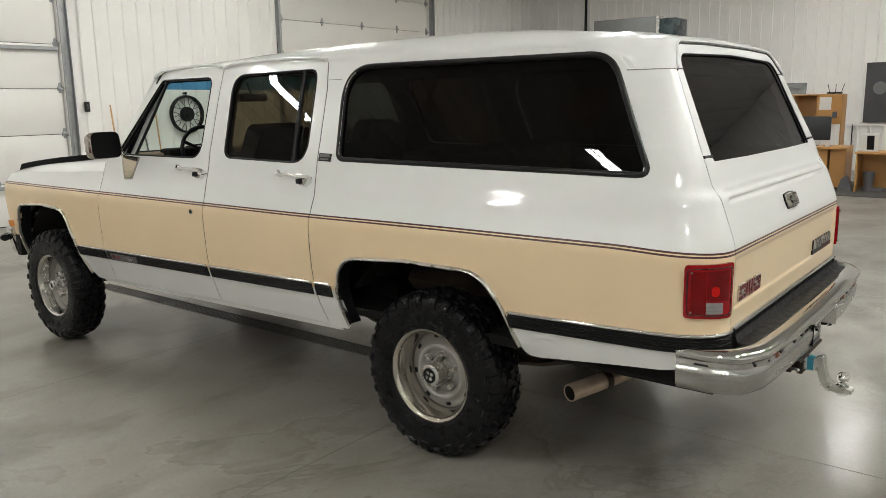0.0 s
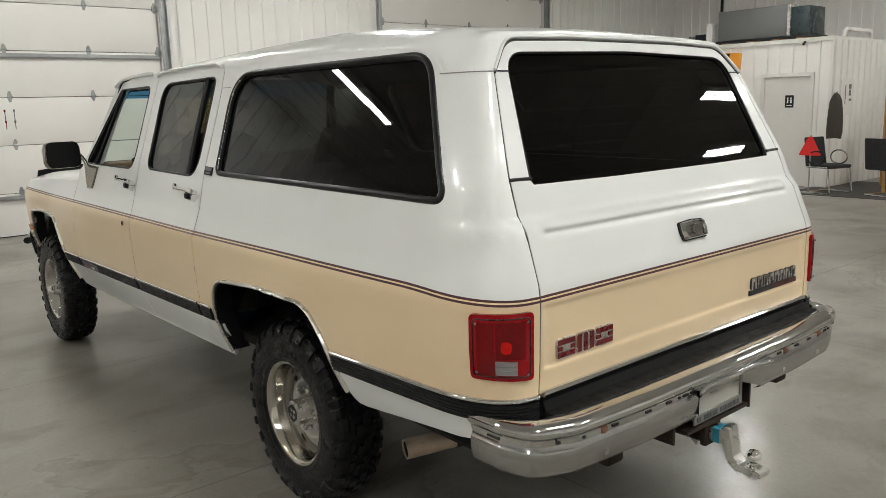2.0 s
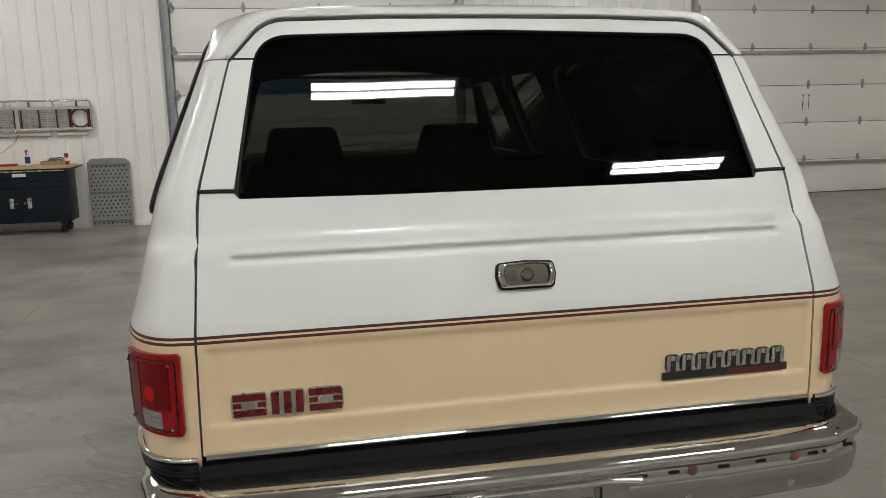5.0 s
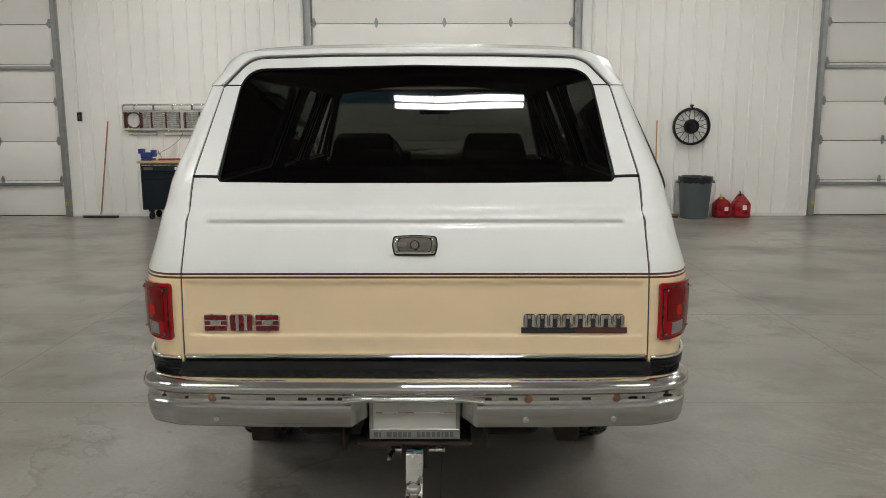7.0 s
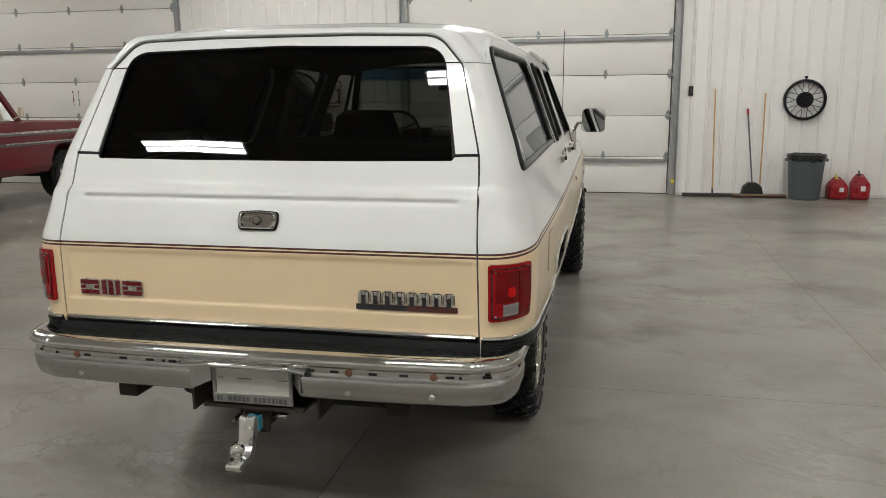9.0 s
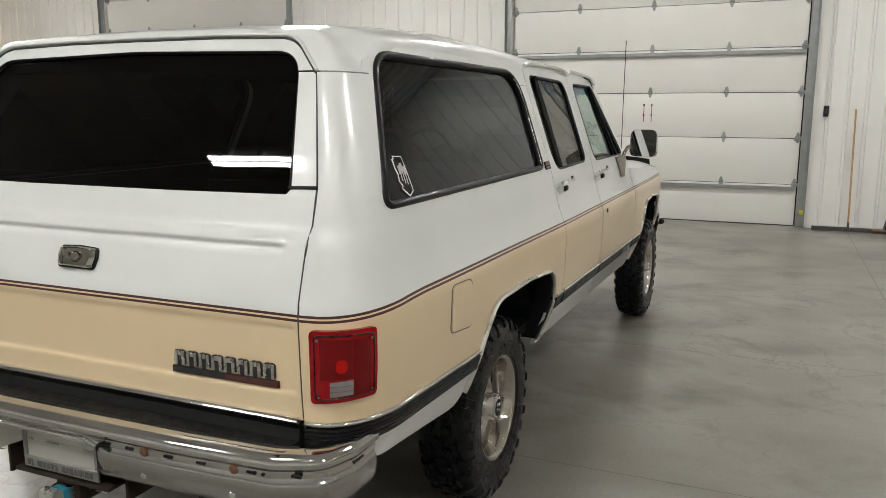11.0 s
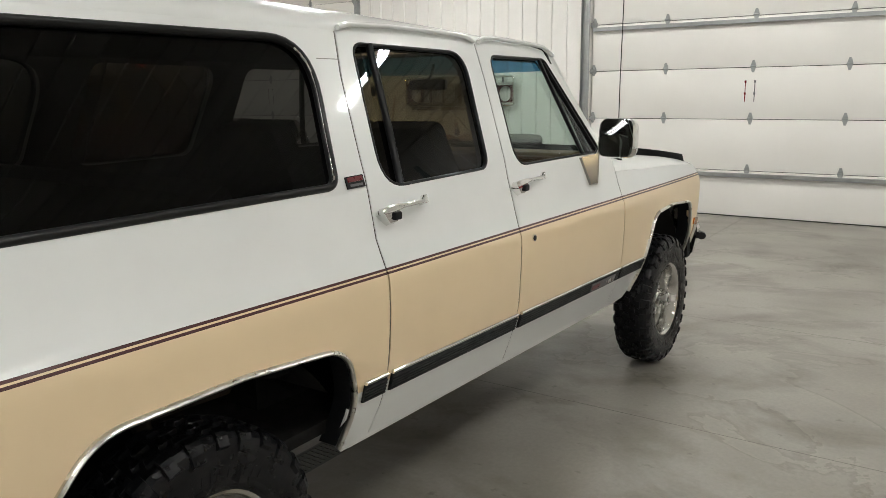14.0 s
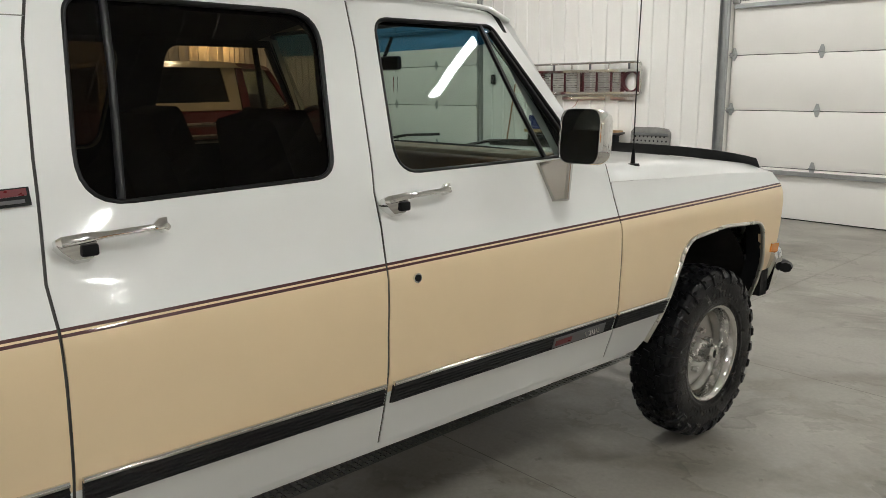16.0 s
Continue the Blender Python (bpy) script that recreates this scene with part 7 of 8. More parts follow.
# perforated board leaning by the bench
br = thing("perforated_board", "grey perforated plastic board standing against the wall", "board", pose(WX + 0.06, -3.15, 0, 0, -3, 0))
t = BM()
prism(t, rounded([(-0.29, 0.0), (0.29, 0.0), (0.295, 0.96), (0.25, 1.01), (0.10, 1.025), (-0.24, 1.02), (-0.295, 0.96)], [0.02, 0.02, 0.03, 0.03, 0.03, 0.03, 0.03], 3), 0.0, 0.035, lambda u, w_, a: (a, u, w_))
part("panel", t, simple("grey_board_plastic", (0.22, 0.215, 0.205), 0.6, 0.0, 0.2, 14, 0.1), br)
for z0 in (0.10, 0.52, 0.93):
    t = BM()
    box(t, 0.034, 0.048, -0.27, 0.27, z0 - 0.02, z0 + 0.02, 0.006, 1)
    part("cross_rib", t, SILVER, br)
t = BM()
for r_ in range(17):
    for c_ in range(9):
        y = -0.25 + c_ * 0.0625 + (0.031 if r_ % 2 else 0.0)
        z = 0.06 + r_ * 0.056
        if abs(y) < 0.262 and min(abs(z - q) for q in (0.10, 0.52, 0.93)) > 0.028:
            rod(t, (0.034, y, z), (0.0362, y, z), 0.0125, seg=8)
part("perforation", t, BLACK, br, smooth=None)["kind"] = "stuff"
# loose wire from the grille down to the bench
t = BM()
tube(t, [(WX + 0.06, -4.32, 1.40), (WX + 0.09, -4.36, 1.30), (WX + 0.16, -4.52, 1.16), (WX + 0.25, -4.66, 1.08)], 0.004, 6)
single("loose_wire", t, OLDWOOD, "thin brown wire hanging from the grille to the vise", "wire", smooth=60)


def broom(base, top, mat, head, head_mat, label, bristle=None):
    ob = thing("broom" if bristle else "squeegee", label, "broom" if bristle else "squeegee", pose(*base))
    b0, d = Vector(base), Vector(top) - Vector(base)
    t = BM()
    rod(t, d * 0.055, d, 0.0125, 0.0115, 10)
    part("handle", t, mat, ob)
    t = BM()
    w, h = head
    box(t, -0.035, 0.035, -w, w, h * 0.55, h, 0.008, 2)
    rod(t, (0, 0, h), d * 0.075, 0.018, 0.014, 10)
    part("head", t, head_mat, ob)
    t = BM()
    if bristle:
        n = int(w * 2 / 0.022)
        for k in range(n):
            y = -w + 0.011 + k * 0.022
            for x in (-0.022, 0.0, 0.022):
                rod(t, (x, y, h * 0.55), (x * 1.25, y, 0.0), 0.008, 0.010, 5)
        part("bristles", t, bristle, ob)
    else:
        box(t, -0.006, 0.006, -w, w, 0.0, h * 0.6)
        part("blade", t, PLASTIC_BLACK, ob)
    return ob


broom((-9.06, -5.72, 0.0), (WX + 0.03, -5.57, 1.60), OLDWOOD, (0.30, 0.05), GALV, "floor squeegee with a brown wooden handle leaning on the wall")
broom((-9.06, 2.87, 0.0), (WX + 0.03, 2.85, 1.67), WOOD, (0.46, 0.055), simple("dusty_black_block", (0.055, 0.054, 0.052), 0.8, 0, 0.4, 14), "dusty black push broom with a wooden handle leaning on the wall", simple("dusty_grey_bristle", (0.075, 0.072, 0.068), 0.95, 0, 0.5, 30))
broom((-9.00, 3.56, 0.0), (WX + 0.03, 3.60, 1.60), WOOD, (0.40, 0.062), simple("broom_block_wood", (0.22, 0.15, 0.09), 0.7, 0, 0.35, 14), "push broom with a wooden block leaning on the wall", simple("brown_bristle", (0.060, 0.038, 0.028), 0.9, 0, 0.3, 30))
dp = thing("dustpan", "black lobby dustpan with a grey red-tipped handle", "dustpan", pose(-9.08, 3.46, 0))
t = BM()
prism(t, rounded([(-0.17, 0.0), (0.17, 0.0), (0.13, 0.17), (0.06, 0.23), (-0.06, 0.23), (-0.13, 0.17)], 0.02, 3), -0.06, 0.10, lambda u, w_, a: (a, u, w_))
part("pan", t, PLASTIC_BLACK, dp)
t = BM()
rod(t, (0.0, 0.0, 0.20), (-0.15, -0.10, 1.28), 0.012, seg=10)
part("handle", t, DARKGREY, dp)
t = BM()
rod(t, (-0.15, -0.10, 1.28), (-0.158, -0.106, 1.37), 0.016, seg=10)
part("grip", t, PLASTIC_RED, dp)

# black spoked ring on the wall
wh = thing("wall_ornament", "black spoked wire wheel with a large hub hung on the wall", "wall ornament", pose(WX + 0.06, 4.165, 1.50))
t = BM()
lathe(t, [(0.275, -0.035), (0.305, -0.040), (0.312, 0.0), (0.305, 0.040), (0.285, 0.044), (0.272, 0.02), (0.268, 0.0)], (0, 0, 0), (1, 0, 0), 56, close=True)
part("rim", t, BLACK, wh)
t = BM()
lathe(t, [(0.0, 0.075), (0.045, 0.075), (0.055, 0.055), (0.11, 0.05), (0.12, 0.03), (0.12, -0.03), (0.0, -0.03)], (0, 0, 0), (1, 0, 0), 28)
for k in range(9):
    a = 2 * math.pi * k / 9
    rod(t, (0.05, 0.085 * math.cos(a), 0.085 * math.sin(a)), (0.065, 0.085 * math.cos(a), 0.085 * math.sin(a)), 0.012, seg=8)
part("hub", t, BLACK, wh)
for k in range(10):
    a = 2 * math.pi * k / 10
    t = BM()
    pts = []
    for da, r in ((-0.16, 0.275), (-0.14, 0.21), (-0.05, 0.165), (0.05, 0.165), (0.14, 0.21), (0.16, 0.275)):
        pts.append((0.01, r * math.cos(a + da), r * math.sin(a + da)))
    tube(t, pts, 0.006, 6)
    tube(t, [(0.02, 0.115 * math.cos(a), 0.115 * math.sin(a)), (0.01, 0.168 * math.cos(a), 0.168 * math.sin(a))], 0.007, 6)
    part("spoke", t, DARKGREY, wh)
t = BM()
rod(t, (-0.06, 0, 0.34), (0.02, 0, 0.34), 0.02, seg=10)
tube(t, [(0.0, 0, 0.30), (0.0, 0, 0.345)], 0.012, 8)
part("hook", t, BLACK, wh)

# trash can and petrol cans
tc = thing("trash_can", "grey round plastic trash can with a black liner", "trash can", pose(-8.96, 4.20, 0))
t = BM()
lathe(t, [(0.0, 0.004), (0.212, 0.004), (0.222, 0.02), (0.262, 0.62), (0.270, 0.63), (0.272, 0.665), (0.258, 0.67), (0.25, 0.64), (0.215, 0.05), (0.0, 0.05)], (0, 0, 0), (0, 0, 1), 44)
part("body", t, PLASTIC_GREY, tc)
for s in (-1, 1):
    t = BM()
    box(t, -0.05, 0.05, s * 0.285 - 0.022, s * 0.285 + 0.022, 0.58, 0.625, 0.01, 2)
    part("grip", t, PLASTIC_GREY, tc)
t = BM()
rnd = random.Random(7)
ring = [[], [], [], []]
for k in range(44):
    a = 2 * math.pi * k / 44
    w_ = rnd.uniform(-0.004, 0.006)
    for i, (r, z) in enumerate(((0.268 + w_, 0.60 + rnd.uniform(-0.025, 0.01)), (0.279 + w_, 0.655), (0.275, 0.690 + w_), (0.245, 0.672))):
        ring[i].append(t.verts.new((r * math.cos(a), r * math.sin(a), z)))
for A, B in zip(ring, ring[1:]):
    for k in range(44):
        t.faces.new((A[k], A[(k + 1) % 44], B[(k + 1) % 44], B[k]))
part("liner", t, simple("black_liner", (0.012, 0.012, 0.013), 0.3, 0, 0.2, 20), tc, "black bin liner folded over the rim", smooth=60)


def petrol_can(x, y, h, spout_mat, turn):
    ob = thing("petrol_can", "red plastic petrol can on the floor by the wall", "petrol can", pose(x, y, 0, 0, 0, turn), group="petrol cans")
    t = BM()
    side = rounded([(-0.135, 0.0), (0.135, 0.0), (0.14, h * 0.62), (0.055, h * 0.93), (-0.06, h * 0.93), (-0.14, h * 0.66)], [0.04, 0.04, 0.08, 0.05, 0.05, 0.08], 6)
    mid = (0.0, h * 0.45)
    rows = []
    for x, k in ((-0.115, 0.80), (-0.108, 0.90), (-0.090, 0.97), (-0.05, 1.0), (0.05, 1.0), (0.090, 0.97), (0.108, 0.90), (0.115, 0.80)):
        rows.append([t.verts.new((x, mid[0] + (u - mid[0]) * k, max(0.0, mid[1] + (w_ - mid[1]) * k))) for u, w_ in side])
    for A, B in zip(rows, rows[1:]):
        for j in range(len(A)):
            t.faces.new((A[j], A[(j + 1) % len(A)], B[(j + 1) % len(A)], B[j]))
    t.faces.new(rows[0][::-1])
    t.faces.new(rows[-1])
    bmesh.ops.recalc_face_normals(t, faces=t.faces[:])
    part("body", t, PLASTIC_RED, ob)
    t = BM()
    tube(t, [(0, -0.10, h * 0.80), (0, -0.05, h * 1.00), (0, 0.02, h * 1.0), (0, 0.05, h * 0.90)], 0.014, 8)
    part("handle", t, PLASTIC_RED, ob)
    t = BM()
    rod(t, (0, -0.02, h * 0.9), (0, -0.02, h * 1.03), 0.028, 0.024, 12)
    rod(t, (0, -0.02, h * 1.03), (0, -0.03, h * 1.16), 0.012, 0.009, 10)
    part("spout", t, spout_mat, ob)
    t = BM()
    box(t, 0.1155, 0.117, 0.0, 0.065, h * 0.36, h * 0.56)
    part("label_bar", t, PAPER, ob, smooth=None)


petrol_can(-9.04, 4.685, 0.33, YELLOW, 4)
petrol_can(-9.03, 5.00, 0.38, PLASTIC_BLACK, -6)

# ---- maroon truck parked in the next bay ----
truck = thing("maroon_truck", "maroon vintage utility truck with a cream hardtop", "truck", pose(-7.38, -8.32, 0))
# local: front axle at the origin, nose towards -x
def box_loft(bm, sections):
    rows = []
    for x, prof in sections:
        rows.append([bm.verts.new((x, y, z)) for y, z in prof])
    n = len(rows[0])
    for A, B in zip(rows, rows[1:]):
        for k in range(n):
            bm.faces.new((A[k], A[(k + 1) % n], B[(k + 1) % n], B[k]))
    bm.faces.new(rows[0][::-1])
    bm.faces.new(rows[-1])
    bmesh.ops.recalc_face_normals(bm, faces=bm.faces[:])


def truck_section(w, z0, z1, r=0.05):
    pts = [(-w * 0.93, z0), (w * 0.93, z0), (w, z0 + 0.10), (w, z1 - 0.16), (w * 0.97, z1 - 0.03), (w * 0.90, z1), (-w * 0.90, z1), (-w * 0.97, z1 - 0.03), (-w, z1 - 0.16), (-w, z0 + 0.10)]
    return pts


def truck_sill(x):
    """Height of the lower body edge, raised into round wheel arches."""
    z = 0.50 if x > -0.45 else 0.58
    for cx in (0.0, 2.62):
        if abs(x - cx) < 0.475:
            z = max(z, 0.44 + math.sqrt(0.475 ** 2 - (x - cx) ** 2))
    return z


t = BM()
stations = sorted([-0.72, -0.69, -0.60, 0.80, 1.2, 1.9, 3.3, 3.72, 3.75] + [cx + 0.476 * math.sin(a * math.pi / 24) for cx in (0.0, 2.62) for a in range(-12, 13)])
secs = []
for x in stations:
    w = float(np.interp(x, [-0.72, -0.69, -0.5, 0.5, 3.2, 3.75], [0.93, 0.96, 0.985, 0.995, 1.0, 0.97]))
    top = float(np.interp(x, [-0.72, -0.69, -0.6, -0.3, 0.9, 3.75], [1.17, 1.215, 1.245, 1.27, 1.30, 1.29]))
    secs.append((x, truck_section(w, truck_sill(x), top)))
box_loft(t, secs)
part("body", t, MAROON, truck, "maroon painted body", smooth=25)
t = BM()
roof_sec = lambda w0, w1, z0, z1: [(-w0, z0), (w0, z0), (w1, z1 - 0.05), (w1 - 0.08, z1), (-w1 + 0.08, z1), (-w1, z1 - 0.05)]
box_loft(t, [(1.75, roof_sec(0.95, 0.80, 1.86, 1.93)), (2.0, roof_sec(0.94, 0.80, 1.86, 1.95)), (3.6, roof_sec(0.94, 0.80, 1.86, 1.94)), (3.7, roof_sec(0.93, 0.78, 1.86, 1.90))])
part("hardtop_roof", t, CREAM, truck, "cream hardtop roof")
t = BM()
box_loft(t, [(1.24, roof_sec(0.90, 0.78, 1.82, 1.88)), (1.4, roof_sec(0.90, 0.79, 1.84, 1.92)), (1.74, roof_sec(0.92, 0.80, 1.85, 1.93))])
part("cab_roof", t, MAROON, truck)
for s in (-1, 1):
    for nm, q, mt in (("windscreen_post", [(0.96, 1.29), (1.04, 1.29), (1.36, 1.86), (1.28, 1.86)], MAROON), ("door_post", [(1.66, 1.29), (1.78, 1.29), (1.80, 1.87), (1.70, 1.87)], MAROON), ("top_front_post", [(1.80, 1.29), (1.95, 1.29), (2.02, 1.87), (1.82, 1.87)], CREAM), ("top_rear_post", [(3.35, 1.29), (3.72, 1.29), (3.66, 1.87), (3.20, 1.87)], CREAM), ("top_sill", [(1.95, 1.29), (3.4, 1.29), (3.4, 1.40), (1.95, 1.40)], CREAM)):
        t = BM()
        lean = lambda z: 0.95 - (z - 1.29) * 0.22
        prism(t, q, 0.0, 0.05, lambda u, w_, a: (u, s * (lean(w_) - a), w_))
        part(nm, t, mt, truck, smooth=None)
    for nm, q, mt in (("side_window", [(1.95, 1.40), (3.38, 1.40), (3.24, 1.86), (2.02, 1.86)], TINT_SIDE), ("door_window", [(1.05, 1.30), (1.67, 1.30), (1.71, 1.86), (1.36, 1.86)], CLEAR)):
        t = BM()
        t.faces.new([t.verts.new((u, s * (lean(w_) - 0.03), w_)) for u, w_ in q])
        part(nm, t, mt, truck, smooth=None)
    for z, w_ in ((1.12, 0.016), (0.965, 0.010)):
        t = BM()
        box(t, -0.60, 3.70, *sorted((s * 0.980, s * 1.006)), z - w_, z + w_)
        part("side_trim", t, DULL_CHROME, truck, smooth=None)
        t = BM()
        box(t, -0.60, 3.70, *sorted((s * 0.980, s * 1.003)), z - w_ - 0.028, z - w_)
        part("trim_insert", t, BADGE_GREY, truck, "dark grey band under the bright trim", smooth=None)
    t = BM()
    box(t, -0.66, -0.54, *sorted((s * 0.968, s * 0.992)), 1.03, 1.08, 0.006, 1)
    part("side_marker", t, LENS_AMBER, truck)
    t = BM()
    box(t, 1.11, 1.15, *sorted((s * 1.04, s * 1.13)), 1.36, 1.50, 0.015, 2)
    rod(t, (1.13, s * 0.96, 1.33), (1.13, s * 1.10, 1.38), 0.012, seg=8)
    part("door_mirror", t, CREAM, truck, "cream door mirror")
    for cx in (0.0, 2.62):
        c0 = Vector((cx, s * 0.80, 0.405))
        t = BM()
        lathe(t, [(0.22, -0.11), (0.30, -0.135), (0.37, -0.13), (0.40, -0.105), (0.405, 0.0), (0.40, 0.105), (0.37, 0.13), (0.30, 0.135), (0.22, 0.115), (0.205, 0.09)], c0, (0, s, 0), 40)
        w0 = part("wheel", t, RUBBER, truck, "black tyre on a chrome spoked wheel", smooth=40)
        t = BM()
        lathe(t, [(0.212, 0.115), (0.20, 0.112), (0.19, 0.06), (0.18, 0.02), (0.07, 0.03), (0.055, 0.09), (0.0, 0.095)], c0, (0, s, 0), 32)
        part("rim", t, CHROME, w0, smooth=40)
        t = BM()
        for k in range(5):
            a = 2 * math.pi * k / 5
            u_, v_ = Vector((1, 0, 0)), Vector((0, 0, 1))
            q = [c0 + Vector((0, s * 0.032, 0)) + (u_ * math.cos(a + da) + v_ * math.sin(a + da)) * r for r, da in ((0.175, -0.3), (0.175, 0.3), (0.09, 0.3), (0.09, -0.3))]
            t.faces.new([t.verts.new(p) for p in q])
        part("wheel_slot", t, BLACK, w0, smooth=None)
t = BM()
box(t, -0.79, -0.71, -0.95, 0.95, 0.58, 0.74, 0.03, 2)
part("front_bumper", t, CHROME, truck)
t = BM()
box(t, -0.735, -0.715, -0.85, 0.85, 0.80, 1.14, 0.01, 1)
part("grille", t, BLACK, truck)
t = BM()
t.faces.new([t.verts.new(p) for p in ((0.98, -0.86, 1.31), (0.98, 0.86, 1.31), (1.30, 0.76, 1.84), (1.30, -0.76, 1.84))])
part("windscreen", t, CLEAR, truck, smooth=None)
t = BM()
box(t, -0.5, 3.4, -0.45, 0.45, 0.42, 0.60, 0.05, 2)
part("underbody", t, UNDER, truck)
t = BM()
rod(t, (0, -0.75, 0.405), (0, 0.75, 0.405), 0.045, seg=12)
rod(t, (2.62, -0.75, 0.405), (2.62, 0.75, 0.405), 0.045, seg=12)
part("axle", t, UNDER, truck)
t = BM()
box(t, 1.25, 1.40, -0.75, 0.75, 0.9, 1.50, 0.05, 2)
box(t, 2.30, 2.45, -0.70, 0.70, 0.9, 1.45, 0.05, 2)
part("seats", t, SADDLE, truck)

# ---- office corner and partition on the north side ----
before_office = set(scene.objects)
PY = 11.6
pw = BM()
DR = [(-4.68, -3.72), (-7.75, -6.85)]
cuts = sorted([e for d in DR for e in d])
spans = [(WX + 0.03, cuts[0], 0, 2.46), (cuts[0], cuts[1], 1.93, 2.46), (cuts[1], cuts[2], 0, 2.46), (cuts[2], cuts[3], 1.93, 2.46), (cuts[3], -3.42, 0, 2.46)]
for a, b_, z0, z1 in spans:
    box(pw, a, b_, PY, PY + 0.11, z0, z1)
    ribs(pw, b_ - a, z0 + 0.005, z1, lambda u, d, z, a=a: (a + u, PY - d, z), start=0.07)
box(pw, -3.53, -3.42, PY + 0.11, NY, 0, 2.46)
ribs(pw, NY - PY, 0.005, 2.46, lambda u, d, z: (-3.42 + d, PY + u, z), start=0.1)
box(pw, WX + 0.03, -3.42, PY + 0.0, NY, 2.462, 2.50)
bmesh.ops.recalc_face_normals(pw, faces=pw.faces[:])
single("wall_partition", pw, PANEL, "white ribbed steel partition of the washroom block", "wall", kind="structure", smooth=None)
pt = BM()
box(pt, -3.45, -3.395, PY - 0.03, PY + 0.03, 0.0, 2.50)
box(pt, WX + 0.03, -3.40, PY - 0.035, PY, 2.44, 2.51)
single("trim", pt, TRIM, "white corner and top trim of the partition", "trim", kind="structure", smooth=None)


def flush_door(index, x0, x1, knob_left):
    ob = thing("door_%d" % index, "plain white flush door in a white frame, closed", "door", kind="structure")
    t = BM()
    box(t, x0 + 0.06, x1 - 0.06, PY + 0.01, PY + 0.05, 0.006, 1.87)
    part("leaf", t, TRIM, ob)
    t = BM()
    box(t, x0 - 0.01, x0 + 0.06, PY - 0.035, PY + 0.10, 0.0, 1.94, 0.004, 1)
    box(t, x1 - 0.06, x1 + 0.01, PY - 0.035, PY + 0.10, 0.0, 1.94, 0.004, 1)
    box(t, x0 + 0.06, x1 - 0.06, PY - 0.035, PY + 0.10, 1.875, 1.94, 0.004, 1)
    part("door_frame", t, TRIM, ob)
    t = BM()
    kx = x0 + 0.13 if knob_left else x1 - 0.13
    lathe(t, [(0.03, 0.0), (0.03, 0.008), (0.011, 0.012), (0.011, 0.04), (0.026, 0.05), (0.028, 0.062), (0.016, 0.072), (0.0, 0.073)], (kx, PY + 0.01, 0.86), (0, -1, 0), 18)
    part("knob", t, DULL_CHROME, ob)
    return ob


flush_door(4, -4.68, -3.72, True)
flush_door(5, -7.75, -6.85, False)
sg = thing("door_sign", "black washroom sign with two white figures", "sign", pose(-4.15, PY + 0.008, 1.46))
t = BM()
box(t, -0.08, 0.08, -0.006, 0.0, -0.105, 0.105, 0.004, 1)
part("plate", t, PLASTIC_BLACK, sg)
for s in (-1, 1):
    t = BM()
    rod(t, (s * 0.03, -0.0075, 0.055), (s * 0.03, -0.0063, 0.055), 0.013, seg=12)
    box(t, s * 0.03 - 0.014, s * 0.03 + 0.014, -0.0075, -0.0063, -0.03, 0.035)
    part("pictogram", t, PAPER, sg, smooth=None)
t = BM()
box(t, -0.05, 0.05, -0.0075, -0.0063, -0.075, -0.06)
part("writing_bar", t, PAPER, sg, smooth=None)
# orange hood panel on the partition
hd = thing("orange_hood", "orange car hood with black stripes hung on the wall", "car hood", pose(-5.68, PY - 0.03, 1.68))
o = rounded([(-0.52, -0.58), (-0.34, -0.64), (0.0, -0.70), (0.34, -0.64), (0.50, -0.58), (0.60, 0.66), (0.0, 0.69), (-0.60, 0.66)], 0.03, 3)
t = BM()
prism(t, o, -0.05, 0.0, lambda u, w_, a: (u, a, w_))
part("panel", t, ORANGE, hd)
t = BM()
prism(t, [(-0.17, -0.66), (0.17, -0.66), (0.19, 0.10), (-0.19, 0.10)], -0.085, -0.05, lambda u, w_, a: (u, a, w_))
part("raised_centre", t, ORANGE, hd)
t = BM()
prism(t, [(-0.20, 0.08), (0.20, 0.08), (0.23, 0.64), (-0.23, 0.64)], -0.062, -0.05, lambda u, w_, a: (u, a, w_))
part("dark_scoop", t, BLACK, hd)
for s in (-1, 1):
    for z0, z1 in ((0.02, 0.66), (-0.62, -0.12)):
        t = BM()
        prism(t, [(s * 0.27, z0), (s * 0.345, z0), (s * (0.345 + 0.03 * (z1 > 0)), z1), (s * (0.27 + 0.03 * (z1 > 0)), z1)], -0.054, -0.0505, lambda u, w_, a: (u, a, w_))
        part("stripe", t, BLACK, hd, smooth=None)
    t = BM()
    rod(t, (s * 0.38, -0.05, -0.32), (s * 0.38, -0.06, -0.32), 0.035, seg=16)
    part("hood_pin", t, DULL_CHROME, hd)
# light over the far door
ln = thing("wall_light", "warm white strip light above the side door", "light", pose(-7.85, PY - 0.02, 2.30))
t = BM()
box(t, -0.5, 0.5, -0.09, 0.0, 0.02, 0.07, 0.006, 1)
part("housing", t, TRIM, ln)
t = BM()
box(t, -0.47, 0.47, -0.085, -0.02, -0.01, 0.018)
part("diffuser", t, WARMGLOW, ln, "warm glowing strip")
far = thing("wall_light", "warm flood light high on the wall in the far corner", "light", pose(-8.75, SY + 0.03, 2.75))
t = BM()
box(t, -0.16, 0.16, 0.0, 0.10, 0.0, 0.10, 0.012, 2)
part("housing", t, TRIM, far)
t = BM()
box(t, -0.14, 0.14, 0.015, 0.09, -0.012, -0.002)
part("diffuser", t, FLOOD, far, "warm glowing face")
ex = thing("exit_sign", "small lit red exit sign on the wall", "sign", pose(WX + 0.03, -12.25, 2.20))
t = BM()
box(t, 0.0, 0.05, -0.17, 0.17, -0.10, 0.10, 0.01, 2)
